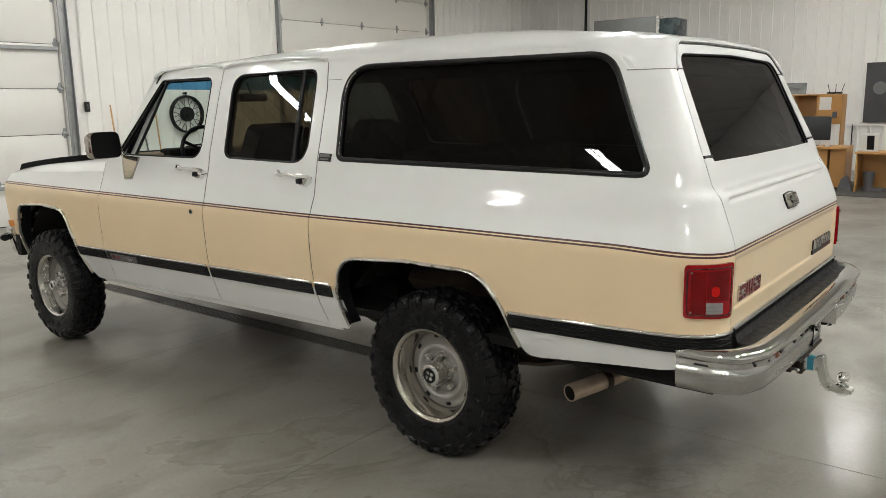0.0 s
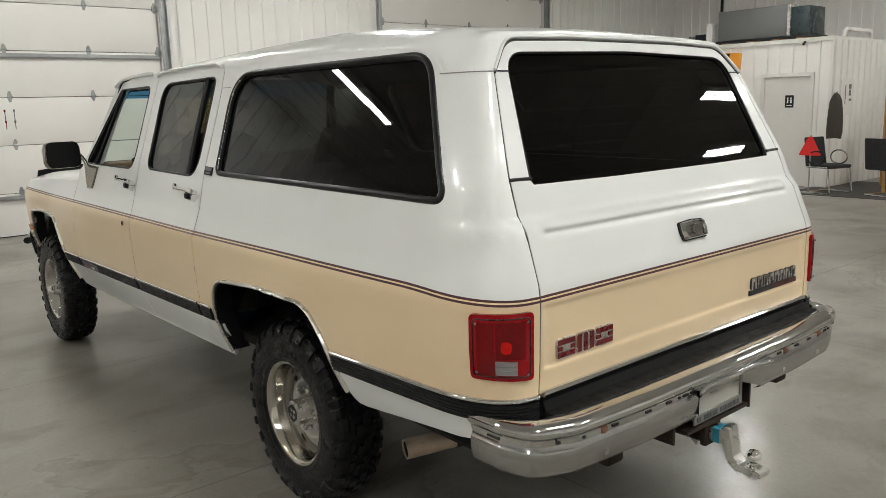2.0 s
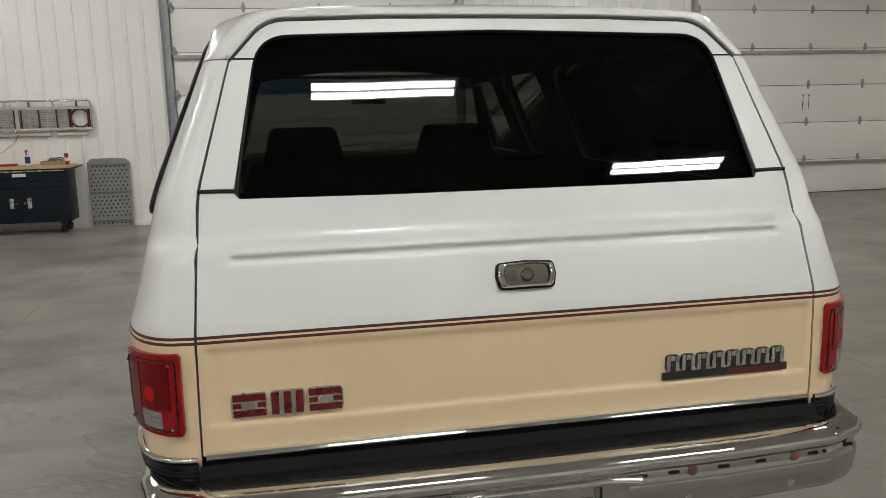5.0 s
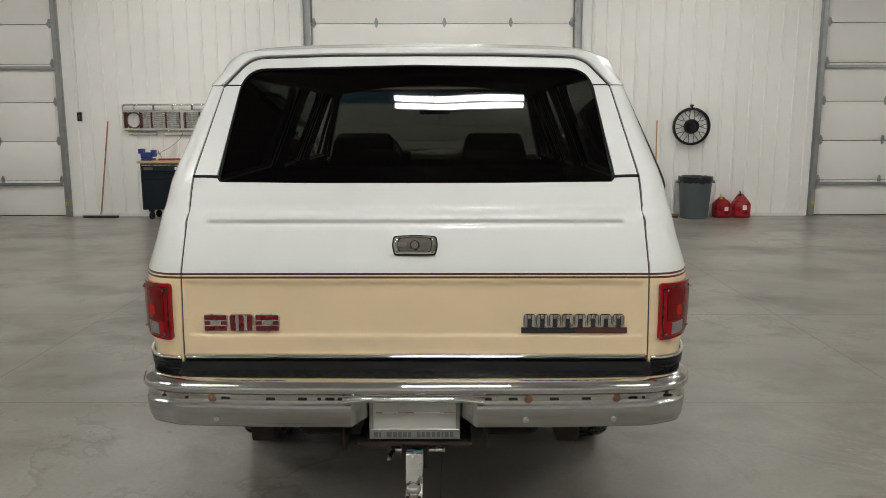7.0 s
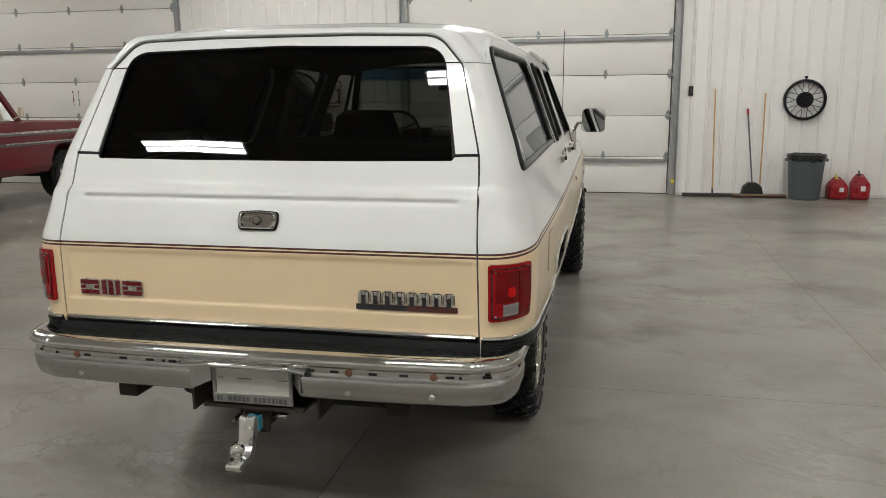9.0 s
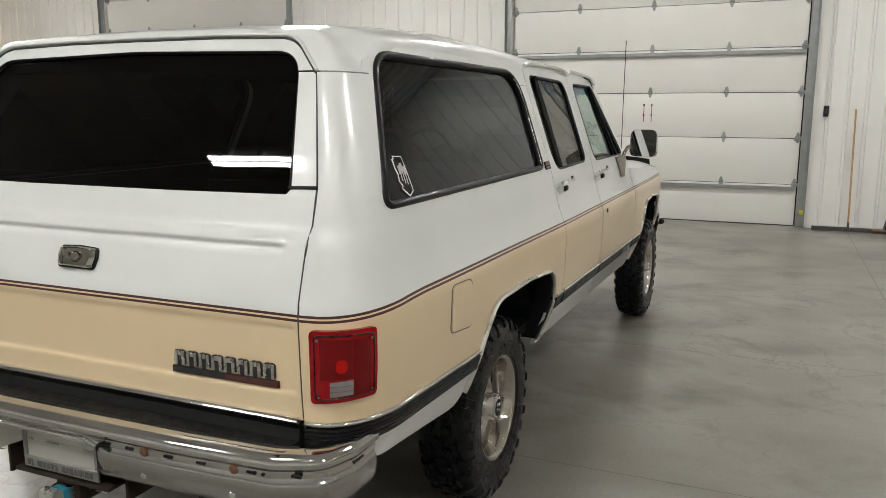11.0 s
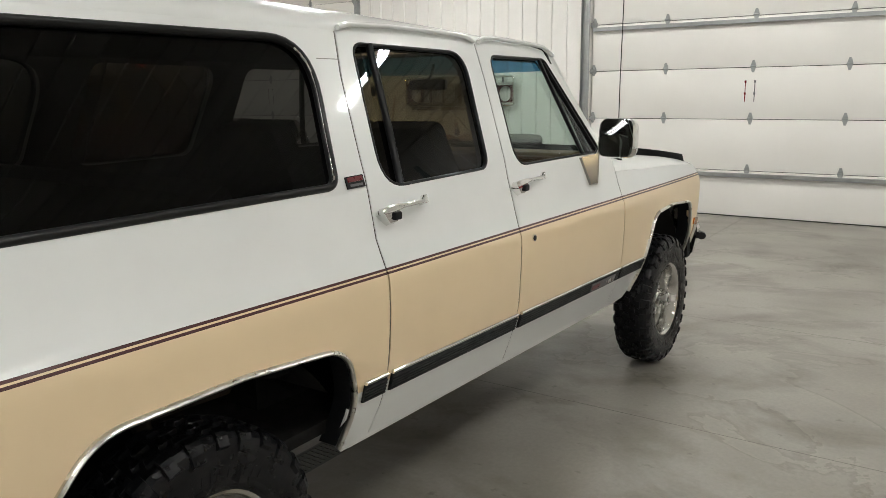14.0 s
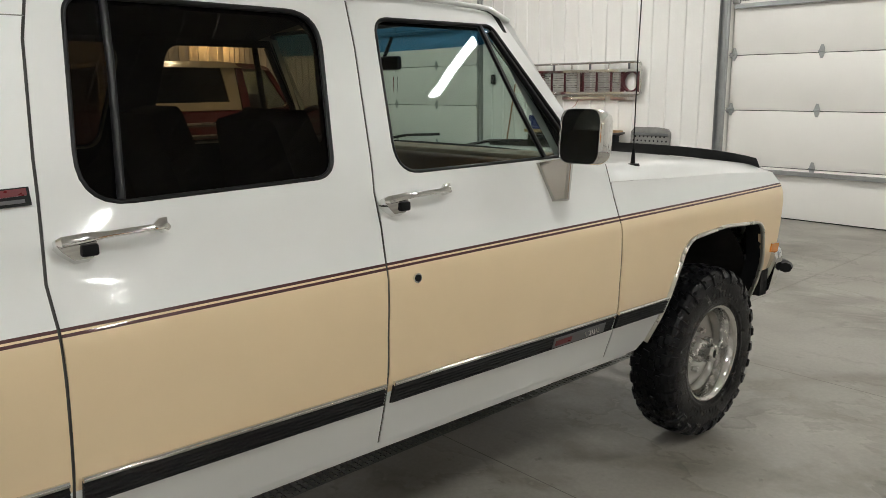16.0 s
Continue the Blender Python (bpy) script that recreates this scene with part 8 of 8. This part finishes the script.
part("housing", t, TRIM, ex)
lettering("EXIT", 0.15, 0.004, EXIT_RED, ex, "exit_letters", pose(0.052, 0.0, 0.0, 90, 0, 90), "glowing red letters")

th = thing("thermostat", "small white thermostat with an orange surround", "thermostat", pose(-6.62, PY - 0.022, 1.38))
t = BM()
box(t, -0.11, 0.11, -0.012, 0.0, -0.10, 0.10, 0.004, 1)
part("backplate", t, simple("pale_orange", (0.75, 0.45, 0.18), 0.5, 0, 0.05, 20), th)
t = BM()
box(t, -0.06, 0.06, -0.045, -0.012, -0.05, 0.06, 0.008, 2)
part("cover", t, TRIM, th)
# stored things on top of the block
cr = thing("silver_unit", "long silver metal unit with a dark end, on pallets", "metal unit", pose(-4.8, 11.98, 2.502))
t = BM()
for x in (-0.7, -0.2, 0.3, 0.75):
    box(t, x - 0.08, x + 0.08, -0.30, 0.30, 0.0, 0.035)
part("pallet_block", t, WOOD, cr)
t = BM()
box(t, -0.88, 0.95, -0.33, 0.33, 0.036, 0.075)
part("pallet_deck", t, PLASTIC_BLACK, cr)
t = BM()
box(t, -0.86, 0.50, -0.31, 0.31, 0.076, 0.60, 0.015, 2)
part("body", t, SILVER, cr)
t = BM()
box(t, 0.50, 0.56, -0.315, 0.315, 0.076, 0.605, 0.006, 1)
part("bright_band", t, DULL_CHROME, cr)
t = BM()
box(t, 0.561, 0.90, -0.30, 0.30, 0.076, 0.55, 0.02, 2)
part("dark_end", t, simple("dark_teal_sheet", (0.03, 0.045, 0.05), 0.3, 0.2, 0.2, 6), cr)
for nm, x0, x1, h, mt, lab in (("carton", -6.35, -6.22, 0.22, SILVER, "small grey carton on the block"), ("dark_box", -6.2, -5.98, 0.24, NAVY, "dark blue box on the block"), ("white_carton", -5.96, -5.84, 0.42, PAPER, "tall white carton on the block")):
    t = BM()
    box(t, x0, x1, 11.75, 11.95, 2.502, 2.502 + h, 0.005, 1)
    single(nm, t, mt, lab, "box")
t = BM()
tube(t, [(-3.46, 12.08, 2.50), (-3.46, 12.10, 2.60), (-3.46, 12.16, 2.64), (-3.46, 13.1, 2.64), (-3.46, 13.17, 2.60), (-3.46, 13.18, 2.50)], 0.035, 10)
single("white_rail", t, TRIM, "white pipe loop standing on the block", "pipe", smooth=60)
t = BM()
rod(t, (-3.9, PY - 0.04, 2.44), (-3.9, PY - 0.10, 2.40), 0.022, seg=12)
single("camera_dome", t, PLASTIC_BLACK, "small black security camera under the trim", "security camera")
# dark upright pipe on the north wall
t = BM()
rod(t, (-7.78, NY - 0.06, 2.5), (-7.78, NY - 0.06, CEIL - 0.02), 0.035, seg=12)
single("wall_pipe", t, BLACK, "dark vertical pipe on the ribbed wall", "pipe")

# whiteboard and coat by the corner
wb = thing("whiteboard", "white notice board with small dark notes", "notice board", pose(-3.397, 12.17, 1.50))
t = BM()
box(t, 0.0, 0.012, -0.26, 0.26, -0.30, 0.30, 0.004, 1)
part("board", t, PAPER, wb)
for y, z, w_, h in ((0.10, 0.18, 0.05, 0.04), (0.10, 0.08, 0.04, 0.05), (0.12, -0.04, 0.05, 0.02), (-0.08, 0.05, 0.015, 0.16)):
    t = BM()
    box(t, 0.012, 0.0135, y - w_, y + w_, z - h, z + h)
    part("note_bar", t, DARKGREY, wb, smooth=None)
ct = thing("hanging_coat", "dark olive coat hanging on a corner hook", "coat", pose(-3.28, 11.50, 0))
t = BM()
rows = []
rnd = random.Random(3)
for z, w_, d in ((0.84, 0.125, 0.06), (0.95, 0.13, 0.07), (1.15, 0.125, 0.075), (1.32, 0.115, 0.07), (1.46, 0.095, 0.06), (1.54, 0.06, 0.045), (1.58, 0.025, 0.02)):
    rows.append([t.verts.new(((w_ + rnd.uniform(-0.012, 0.012)) * math.cos(a), d * math.sin(a) * (1 + 0.25 * math.sin(a * 5 + z * 9)), z + rnd.uniform(-0.01, 0.01))) for a in (2 * math.pi * k / 20 for k in range(20))])
for A, B in zip(rows, rows[1:]):
    for k in range(20):
        t.faces.new((A[k], A[(k + 1) % 20], B[(k + 1) % 20], B[k]))
t.faces.new(rows[-1])
t.faces.new(rows[0][::-1])
part("cloth", t, COAT, ct, smooth=60)
t = BM()
rod(t, (0, 0, 1.57), (-0.03, 0.09, 1.60), 0.008, seg=8)
part("hook", t, BLACK, ct)

# rug, desks, hutch
t = BM()
box(t, -3.6, 1.6, 10.45, 12.9, 0.001, 0.010, 0.003, 1)
single("office_mat", t, MAT_RUG, "dark grey floor mat under the office chairs", "mat")


def slab(bm, x0, x1, y0, y1, z0, z1):
    box(bm, x0, x1, y0, y1, z0, z1, 0.004, 1)


desk = thing("reception_desk", "honey oak office desk with a plain front panel", "desk", pose(0, 0, 0.01))
t = BM()
slab(t, -2.45, -0.66, 11.30, 12.05, 0.665, 0.700)
part("desktop", t, OAK, desk)
t = BM()
slab(t, -2.42, -0.95, 11.40, 11.425, 0.0, 0.664)
part("front_panel", t, OAK, desk)
for x in (-2.42, -0.97):
    t = BM()
    slab(t, x - 0.012, x + 0.012, 11.426, 12.03, 0.0, 0.664)
    part("side_panel", t, OAK, desk)
hu = thing("hutch", "honey oak hutch cabinet with open shelves", "hutch", pose(0, 0, 0.01))
for nm, q in (("side_panel", (-2.80, -2.775, 12.30, 12.62, 0.0, 1.57)), ("side_panel", (-0.965, -0.94, 12.30, 12.62, 0.0, 1.57)), ("divider", (-2.40, -2.38, 12.30, 12.60, 1.13, 1.55)), ("divider", (-2.42, -2.40, 12.30, 12.60, 0.62, 1.05)), ("divider", (-1.80, -1.78, 12.30, 12.60, 1.13, 1.55)), ("top_board", (-2.775, -0.965, 12.30, 12.62, 1.55, 1.575)), ("shelf", (-2.775, -0.965, 12.30, 12.60, 1.05, 1.13)), ("back_board", (-2.775, -0.965, 12.60, 12.62, 1.13, 1.55)), ("counter", (-2.775, -0.965, 12.10, 12.62, 0.60, 0.63)), ("front_board", (-2.775, -2.40, 12.30, 12.32, 1.06, 1.28))):
    t = BM()
    slab(t, *q)
    part(nm, t, OAK, hu)
t = BM()
slab(t, -1.38, -0.966, 12.28, 12.299, 1.06, 1.55)
part("cabinet_door", t, OAK, hu)
for q in ((-2.76, -2.60, 1.31, 1.39), (-2.76, -2.60, 1.41, 1.49), (-2.58, -2.42, 1.30, 1.52)):
    t = BM()
    box(t, q[0], q[1], 12.296, 12.299, q[2], q[3])
    single("pinned_paper", t, PAPER, "white paper sheets on the hutch", "paper", pose(0, 0, 0.01), smooth=None)
t = BM()
box(t, -1.33, -1.13, 12.274, 12.278, 1.30, 1.52)
single("pinned_paper", t, PAPER, "white paper sheet taped on the hutch door", "paper", pose(0, 0, 0.01), smooth=None)
t = BM()
box(t, -1.10, -1.02, 12.255, 12.278, 1.16, 1.27, 0.01, 2)
single("wall_phone", t, DARKGREY, "small dark device on the hutch door", "device", pose(0, 0, 0.01))
rt = thing("router", "flat black router with three aerials", "router", pose(-1.12, 12.45, 1.587))
t = BM()
box(t, -0.12, 0.12, -0.07, 0.07, 0.0, 0.03, 0.006, 1)
part("case", t, PLASTIC_BLACK, rt)
for x in (-0.1, 0.0, 0.1):
    t = BM()
    rod(t, (x, 0.05, 0.03), (x * 1.4, 0.06, 0.17), 0.006, seg=6)
    part("aerial", t, PLASTIC_BLACK, rt)
pc = thing("framed_picture", "grey landscape print leaning on the wall above the hutch", "picture", pose(-1.90, 12.50, 1.588, -12))
t = BM()
box(t, -0.27, 0.27, -0.008, 0.008, 0.0, 0.21, 0.003, 1)
part("panel", t, simple("grey_print", (0.16, 0.17, 0.17), 0.5, 0, 0.5, 7), pc)
t = BM()
prism(t, rounded([(-0.13, 0.07), (0.14, 0.07), (0.17, 0.10), (0.06, 0.12), (-0.04, 0.15), (-0.15, 0.12)], 0.01, 3), -0.0095, -0.008, lambda u, w_, a: (u, a, w_))
part("picture_shape", t, DARKGREY, pc, smooth=None)
for k, (x, h, mt) in enumerate(((-2.74, 0.24, PAPER), (-2.69, 0.22, simple("green_binder", (0.15, 0.28, 0.08), 0.5, 0, 0.1, 20)), (-2.60, 0.20, NAVY), (-2.56, 0.20, NAVY), (-2.50, 0.19, PAPER), (-2.34, 0.24, PAPER))):
    z0 = 0.641 if k < 5 else 1.141
    t = BM()
    box(t, x - 0.017, x + 0.017, 12.33, 12.55, z0, z0 + h, 0.003, 1)
    single("binder", t, mt, "ring binder standing on the hutch shelf", "binder", group="binders on the hutch")
t = BM()
box(t, -1.62, -1.42, 12.32, 12.55, 1.141, 1.19, 0.006, 1)
single("printer_tray", t, PLASTIC_BLACK, "flat black paper tray on the shelf", "tray")
mo = thing("monitor", "black computer monitor seen from behind on the desk", "monitor", pose(-1.30, 11.62, 0.711))
t = BM()
box(t, -0.33, 0.33, -0.03, 0.03, 0.10, 0.50, 0.015, 2)
part("screen_back", t, simple("black_monitor_shell", (0.025, 0.028, 0.032), 0.4, 0, 0.1, 12), mo)
t = BM()
box(t, -0.05, 0.05, -0.02, 0.05, 0.01, 0.2)
part("neck", t, PLASTIC_BLACK, mo)
t = BM()
box(t, -0.13, 0.13, -0.10, 0.10, 0.0, 0.012, 0.004, 1)
part("foot", t, PLASTIC_BLACK, mo)
for nm, x, lab, mt in (("pen_cup", -1.86, "black wire pen cup on the desk", PLASTIC_BLACK), ("paper_cup", -0.98, "small white cup on the desk", PAPER)):
    t = BM()
    lathe(t, [(0.0, 0.0), (0.038, 0.0), (0.042, 0.10), (0.039, 0.10), (0.036, 0.01), (0.0, 0.01)], (x, 11.5, 0.711), (0, 0, 1), 16)
    single(nm, t, mt, lab, "cup")
t = BM()
box(t, -2.33, -2.05, 11.45, 11.70, 0.711, 0.735, 0.004, 1)
single("keyboard", t, PLASTIC_BLACK, "flat black case lying on the desk", "keyboard")
# second desk with a shelf and framed photo
d2 = thing("side_desk", "honey oak side desk with a knee space", "desk", pose(0, 0, 0.01))
for nm, q in (("desktop", (-0.46, 1.4, 11.05, 11.75, 0.615, 0.645)), ("side_panel", (-0.44, -0.415, 11.08, 11.74, 0.0, 0.614)), ("back_panel", (-0.414, 1.38, 11.52, 11.54, 0.04, 0.614)), ("side_panel", (1.36, 1.385, 11.08, 11.74, 0.0, 0.614))):
    t = BM()
    slab(t, *q)
    part(nm, t, OAK, d2)
ph = thing("photo_frame", "white framed photo standing on the side desk", "photo frame", pose(-0.27, 11.3, 0.656, 8))
t = BM()
box(t, -0.12, 0.12, -0.01, 0.01, 0.0, 0.29, 0.004, 1)
part("frame", t, PAPER, ph)
t = BM()
box(t, -0.055, 0.055, -0.012, -0.0102, 0.03, 0.26)
part("print", t, BLACK, ph, smooth=None)
t = BM()
box(t, 0.02, 0.22, 11.32, 11.48, 0.656, 0.78, 0.01, 1)
single("small_carton", t, simple("brown_carton", (0.30, 0.22, 0.14), 0.8, 0, 0.1, 12), "small brown carton on the side desk", "box")
bo = thing("rubber_boot", "dark grey rubber boot standing in the knee space", "boot", pose(-0.25, 11.25, 0.01))
t = BM()
lathe(t, [(0.075, 0.0), (0.07, 0.06), (0.075, 0.18), (0.10, 0.32), (0.093, 0.32), (0.068, 0.18)], (0, 0, 0), (0, 0, 1), 18)
part("shaft", t, DARKGREY, bo)
t = BM()
prism(t, rounded([(-0.07, -0.06), (0.24, -0.055), (0.26, 0.0), (0.24, 0.055), (-0.07, 0.06)], 0.04, 4), 0.0, 0.07, lambda u, w_, a: (u, w_, a))
part("foot", t, DARKGREY, bo)
bg = BM()
prism(bg, rounded([(-0.11, 0.0), (0.14, 0.0), (0.08, 0.13), (0.02, 0.26), (-0.05, 0.20)], 0.03, 3), -0.08, 0.08, lambda u, w_, a: (u, a, w_))
single("floor_bag", bg, DARKGREY, "small dark bag slumped beside the desk", "bag", pose(-0.60, 11.2, 0.01))
# pedestal under the desk end
t = BM()
slab(t, -0.92, -0.66, 11.45, 12.0, 0.02, 0.664)
single("drawer_pedestal", t, OAK, "honey oak drawer pedestal under the desk end", "cabinet", pose(0, 0, 0.01))
# large dark print on the north wall
po = thing("wall_print", "large dark grey print of an old car", "picture", pose(-0.35, NY - 0.03, 1.60))
t = BM()
box(t, -0.78, 0.78, -0.03, 0.008, -0.60, 0.60, 0.004, 1)
part("canvas", t, simple("dark_print", (0.055, 0.055, 0.058), 0.5, 0, 0.25, 3), po)
for nm, cx, cz, r, mt in (("lamp_shape", -0.50, 0.09, 0.13, SILVER), ("wheel_shape", 0.05, -0.42, 0.28, SILVER), ("tyre_shape", -0.08, -0.20, 0.20, PLASTIC_BLACK)):
    t = BM()
    rod(t, (cx, -0.0335 if r > 0.2 and mt is SILVER else -0.0325, cz), (cx, -0.0302, cz), r, seg=28)
    part(nm, t, mt, po, smooth=None)
t = BM()
prism(t, rounded([(-0.42, 0.24), (0.40, 0.20), (0.48, 0.55), (-0.28, 0.50)], 0.05, 4), -0.0325, -0.0302, lambda u, w_, a: (u, a, w_))
part("body_shape", t, SILVER, po, smooth=None)
t = BM()
prism(t, rounded([(-0.36, 0.28), (0.33, 0.25), (0.39, 0.49), (-0.25, 0.45)], 0.04, 4), -0.034, -0.0326, lambda u, w_, a: (u, a, w_))
part("window_shape", t, simple("pale_grey_print", (0.30, 0.29, 0.28), 0.5, 0, 0.1, 6), po, smooth=None)
# white outlet rail along the north wall
t = BM()
box(t, -3.3, 2.5, NY - 0.05, NY - 0.022, 0.93, 0.97)
single("wall_raceway", t, TRIM, "white cable raceway along the ribbed wall", "trim", kind="structure", smooth=None)
t = BM()
rod(t, (-1.32, NY - 0.04, 0.97), (-1.32, NY - 0.04, 0.3), 0.012, seg=8)
single("cable", t, BLACK, "black cable running down the ribbed wall", "cable")


def mesh_chair(x, y, turn):
    ob = thing("visitor_chair", "black mesh visitor chair on a chrome sled frame", "chair", pose(x, y, 0.011, 0, 0, turn), group="visitor chairs")
    t = BM()
    prism(t, rounded([(-0.24, 0.40), (0.24, 0.40), (0.22, 0.88), (-0.22, 0.88)], 0.03, 3), 0.23, 0.25, lambda u, w_, a: (u, a + (w_ - 0.4) * 0.16, w_))
    part("backrest", t, MESHCLOTH, ob)
    t = BM()
    box(t, -0.25, 0.25, -0.24, 0.23, 0.40, 0.455, 0.02, 2)
    part("seat", t, MESHCLOTH, ob)
    for s in (-1, 1):
        t = BM()
        tube(t, [(s * 0.26, 0.24, 0.011), (s * 0.26, -0.22, 0.011), (s * 0.26, -0.25, 0.03), (s * 0.26, -0.20, 0.38), (s * 0.26, -0.18, 0.42), (s * 0.26, 0.22, 0.42)], 0.011, 8)
        part("leg", t, CHROME, ob, smooth=60)
        t = BM()
        tube(t, [(s * 0.27, 0.03 + 0.16 * math.cos(a), 0.56 + 0.11 * math.sin(a)) for a in (2 * math.pi * k / 20 for k in range(20))], 0.012, 8, closed=True)
        part("armrest", t, CHROME if s > 0 else BLACK, ob, smooth=60)
    t = BM()
    rod(t, (-0.26, 0.22, 0.011), (0.26, 0.22, 0.011), 0.011, seg=8)
    part("stretcher", t, CHROME, ob)
    return ob


mesh_chair(-2.14, 10.95, 160)
mesh_chair(-3.05, 10.85, 75)
oc = thing("office_chair", "black mesh office chair behind the desk", "chair", pose(-1.95, 12.0, 0.011))
t = BM()
prism(t, rounded([(-0.25, 0.5), (0.25, 0.5), (0.23, 1.0), (-0.23, 1.0)], 0.10, 5), -0.03, 0.03, lambda u, w_, a: (u, a - 0.12, w_))
part("backrest", t, MESHCLOTH, oc)
t = BM()
box(t, -0.24, 0.24, -0.10, 0.25, 0.42, 0.50, 0.03, 2)
part("seat", t, MESHCLOTH, oc)
t = BM()
rod(t, (0, 0.05, 0.06), (0, 0.05, 0.43), 0.03, seg=12)
part("column", t, PLASTIC_BLACK, oc)
for k in range(5):
    a = 2 * math.pi * k / 5
    t = BM()
    tube(t, [(0, 0.05, 0.09), (0.27 * math.cos(a), 0.05 + 0.27 * math.sin(a), 0.055)], 0.02, 6)
    lathe(t, [(0.0, -0.015), (0.027, -0.015), (0.027, 0.015), (0.0, 0.015)], (0.27 * math.cos(a), 0.05 + 0.27 * math.sin(a), 0.027), (-math.sin(a), math.cos(a), 0), 12)
    part("caster_arm", t, PLASTIC_BLACK, oc)
# red warning triangle leaning against the chair
tr = thing("warning_triangle", "red slow-vehicle triangle on a short steel stand", "warning sign", pose(-3.27, 10.62, 0.011))
t = BM()
prism(t, rounded([(-0.19, 0.60), (0.19, 0.60), (0.03, 0.90), (-0.03, 0.90)], 0.02, 3), -0.006, 0.006, lambda u, w_, a: (u, a, w_))
part("plate", t, RED_SIGN, tr)
t = BM()
rod(t, (0.0, 0.02, 0.0), (0.0, 0.02, 0.92), 0.012, seg=8)
box(t, -0.12, 0.12, -0.10, 0.14, 0.0, 0.015)
part("stand", t, GALV, tr)

# heights of the office corner, brought to one scale
for ob in scene.objects:
    if ob not in before_office and ob.parent is None:
        ob.matrix_basis = Matrix.Diagonal((1, 1, 1.04, 1)) @ ob.matrix_basis
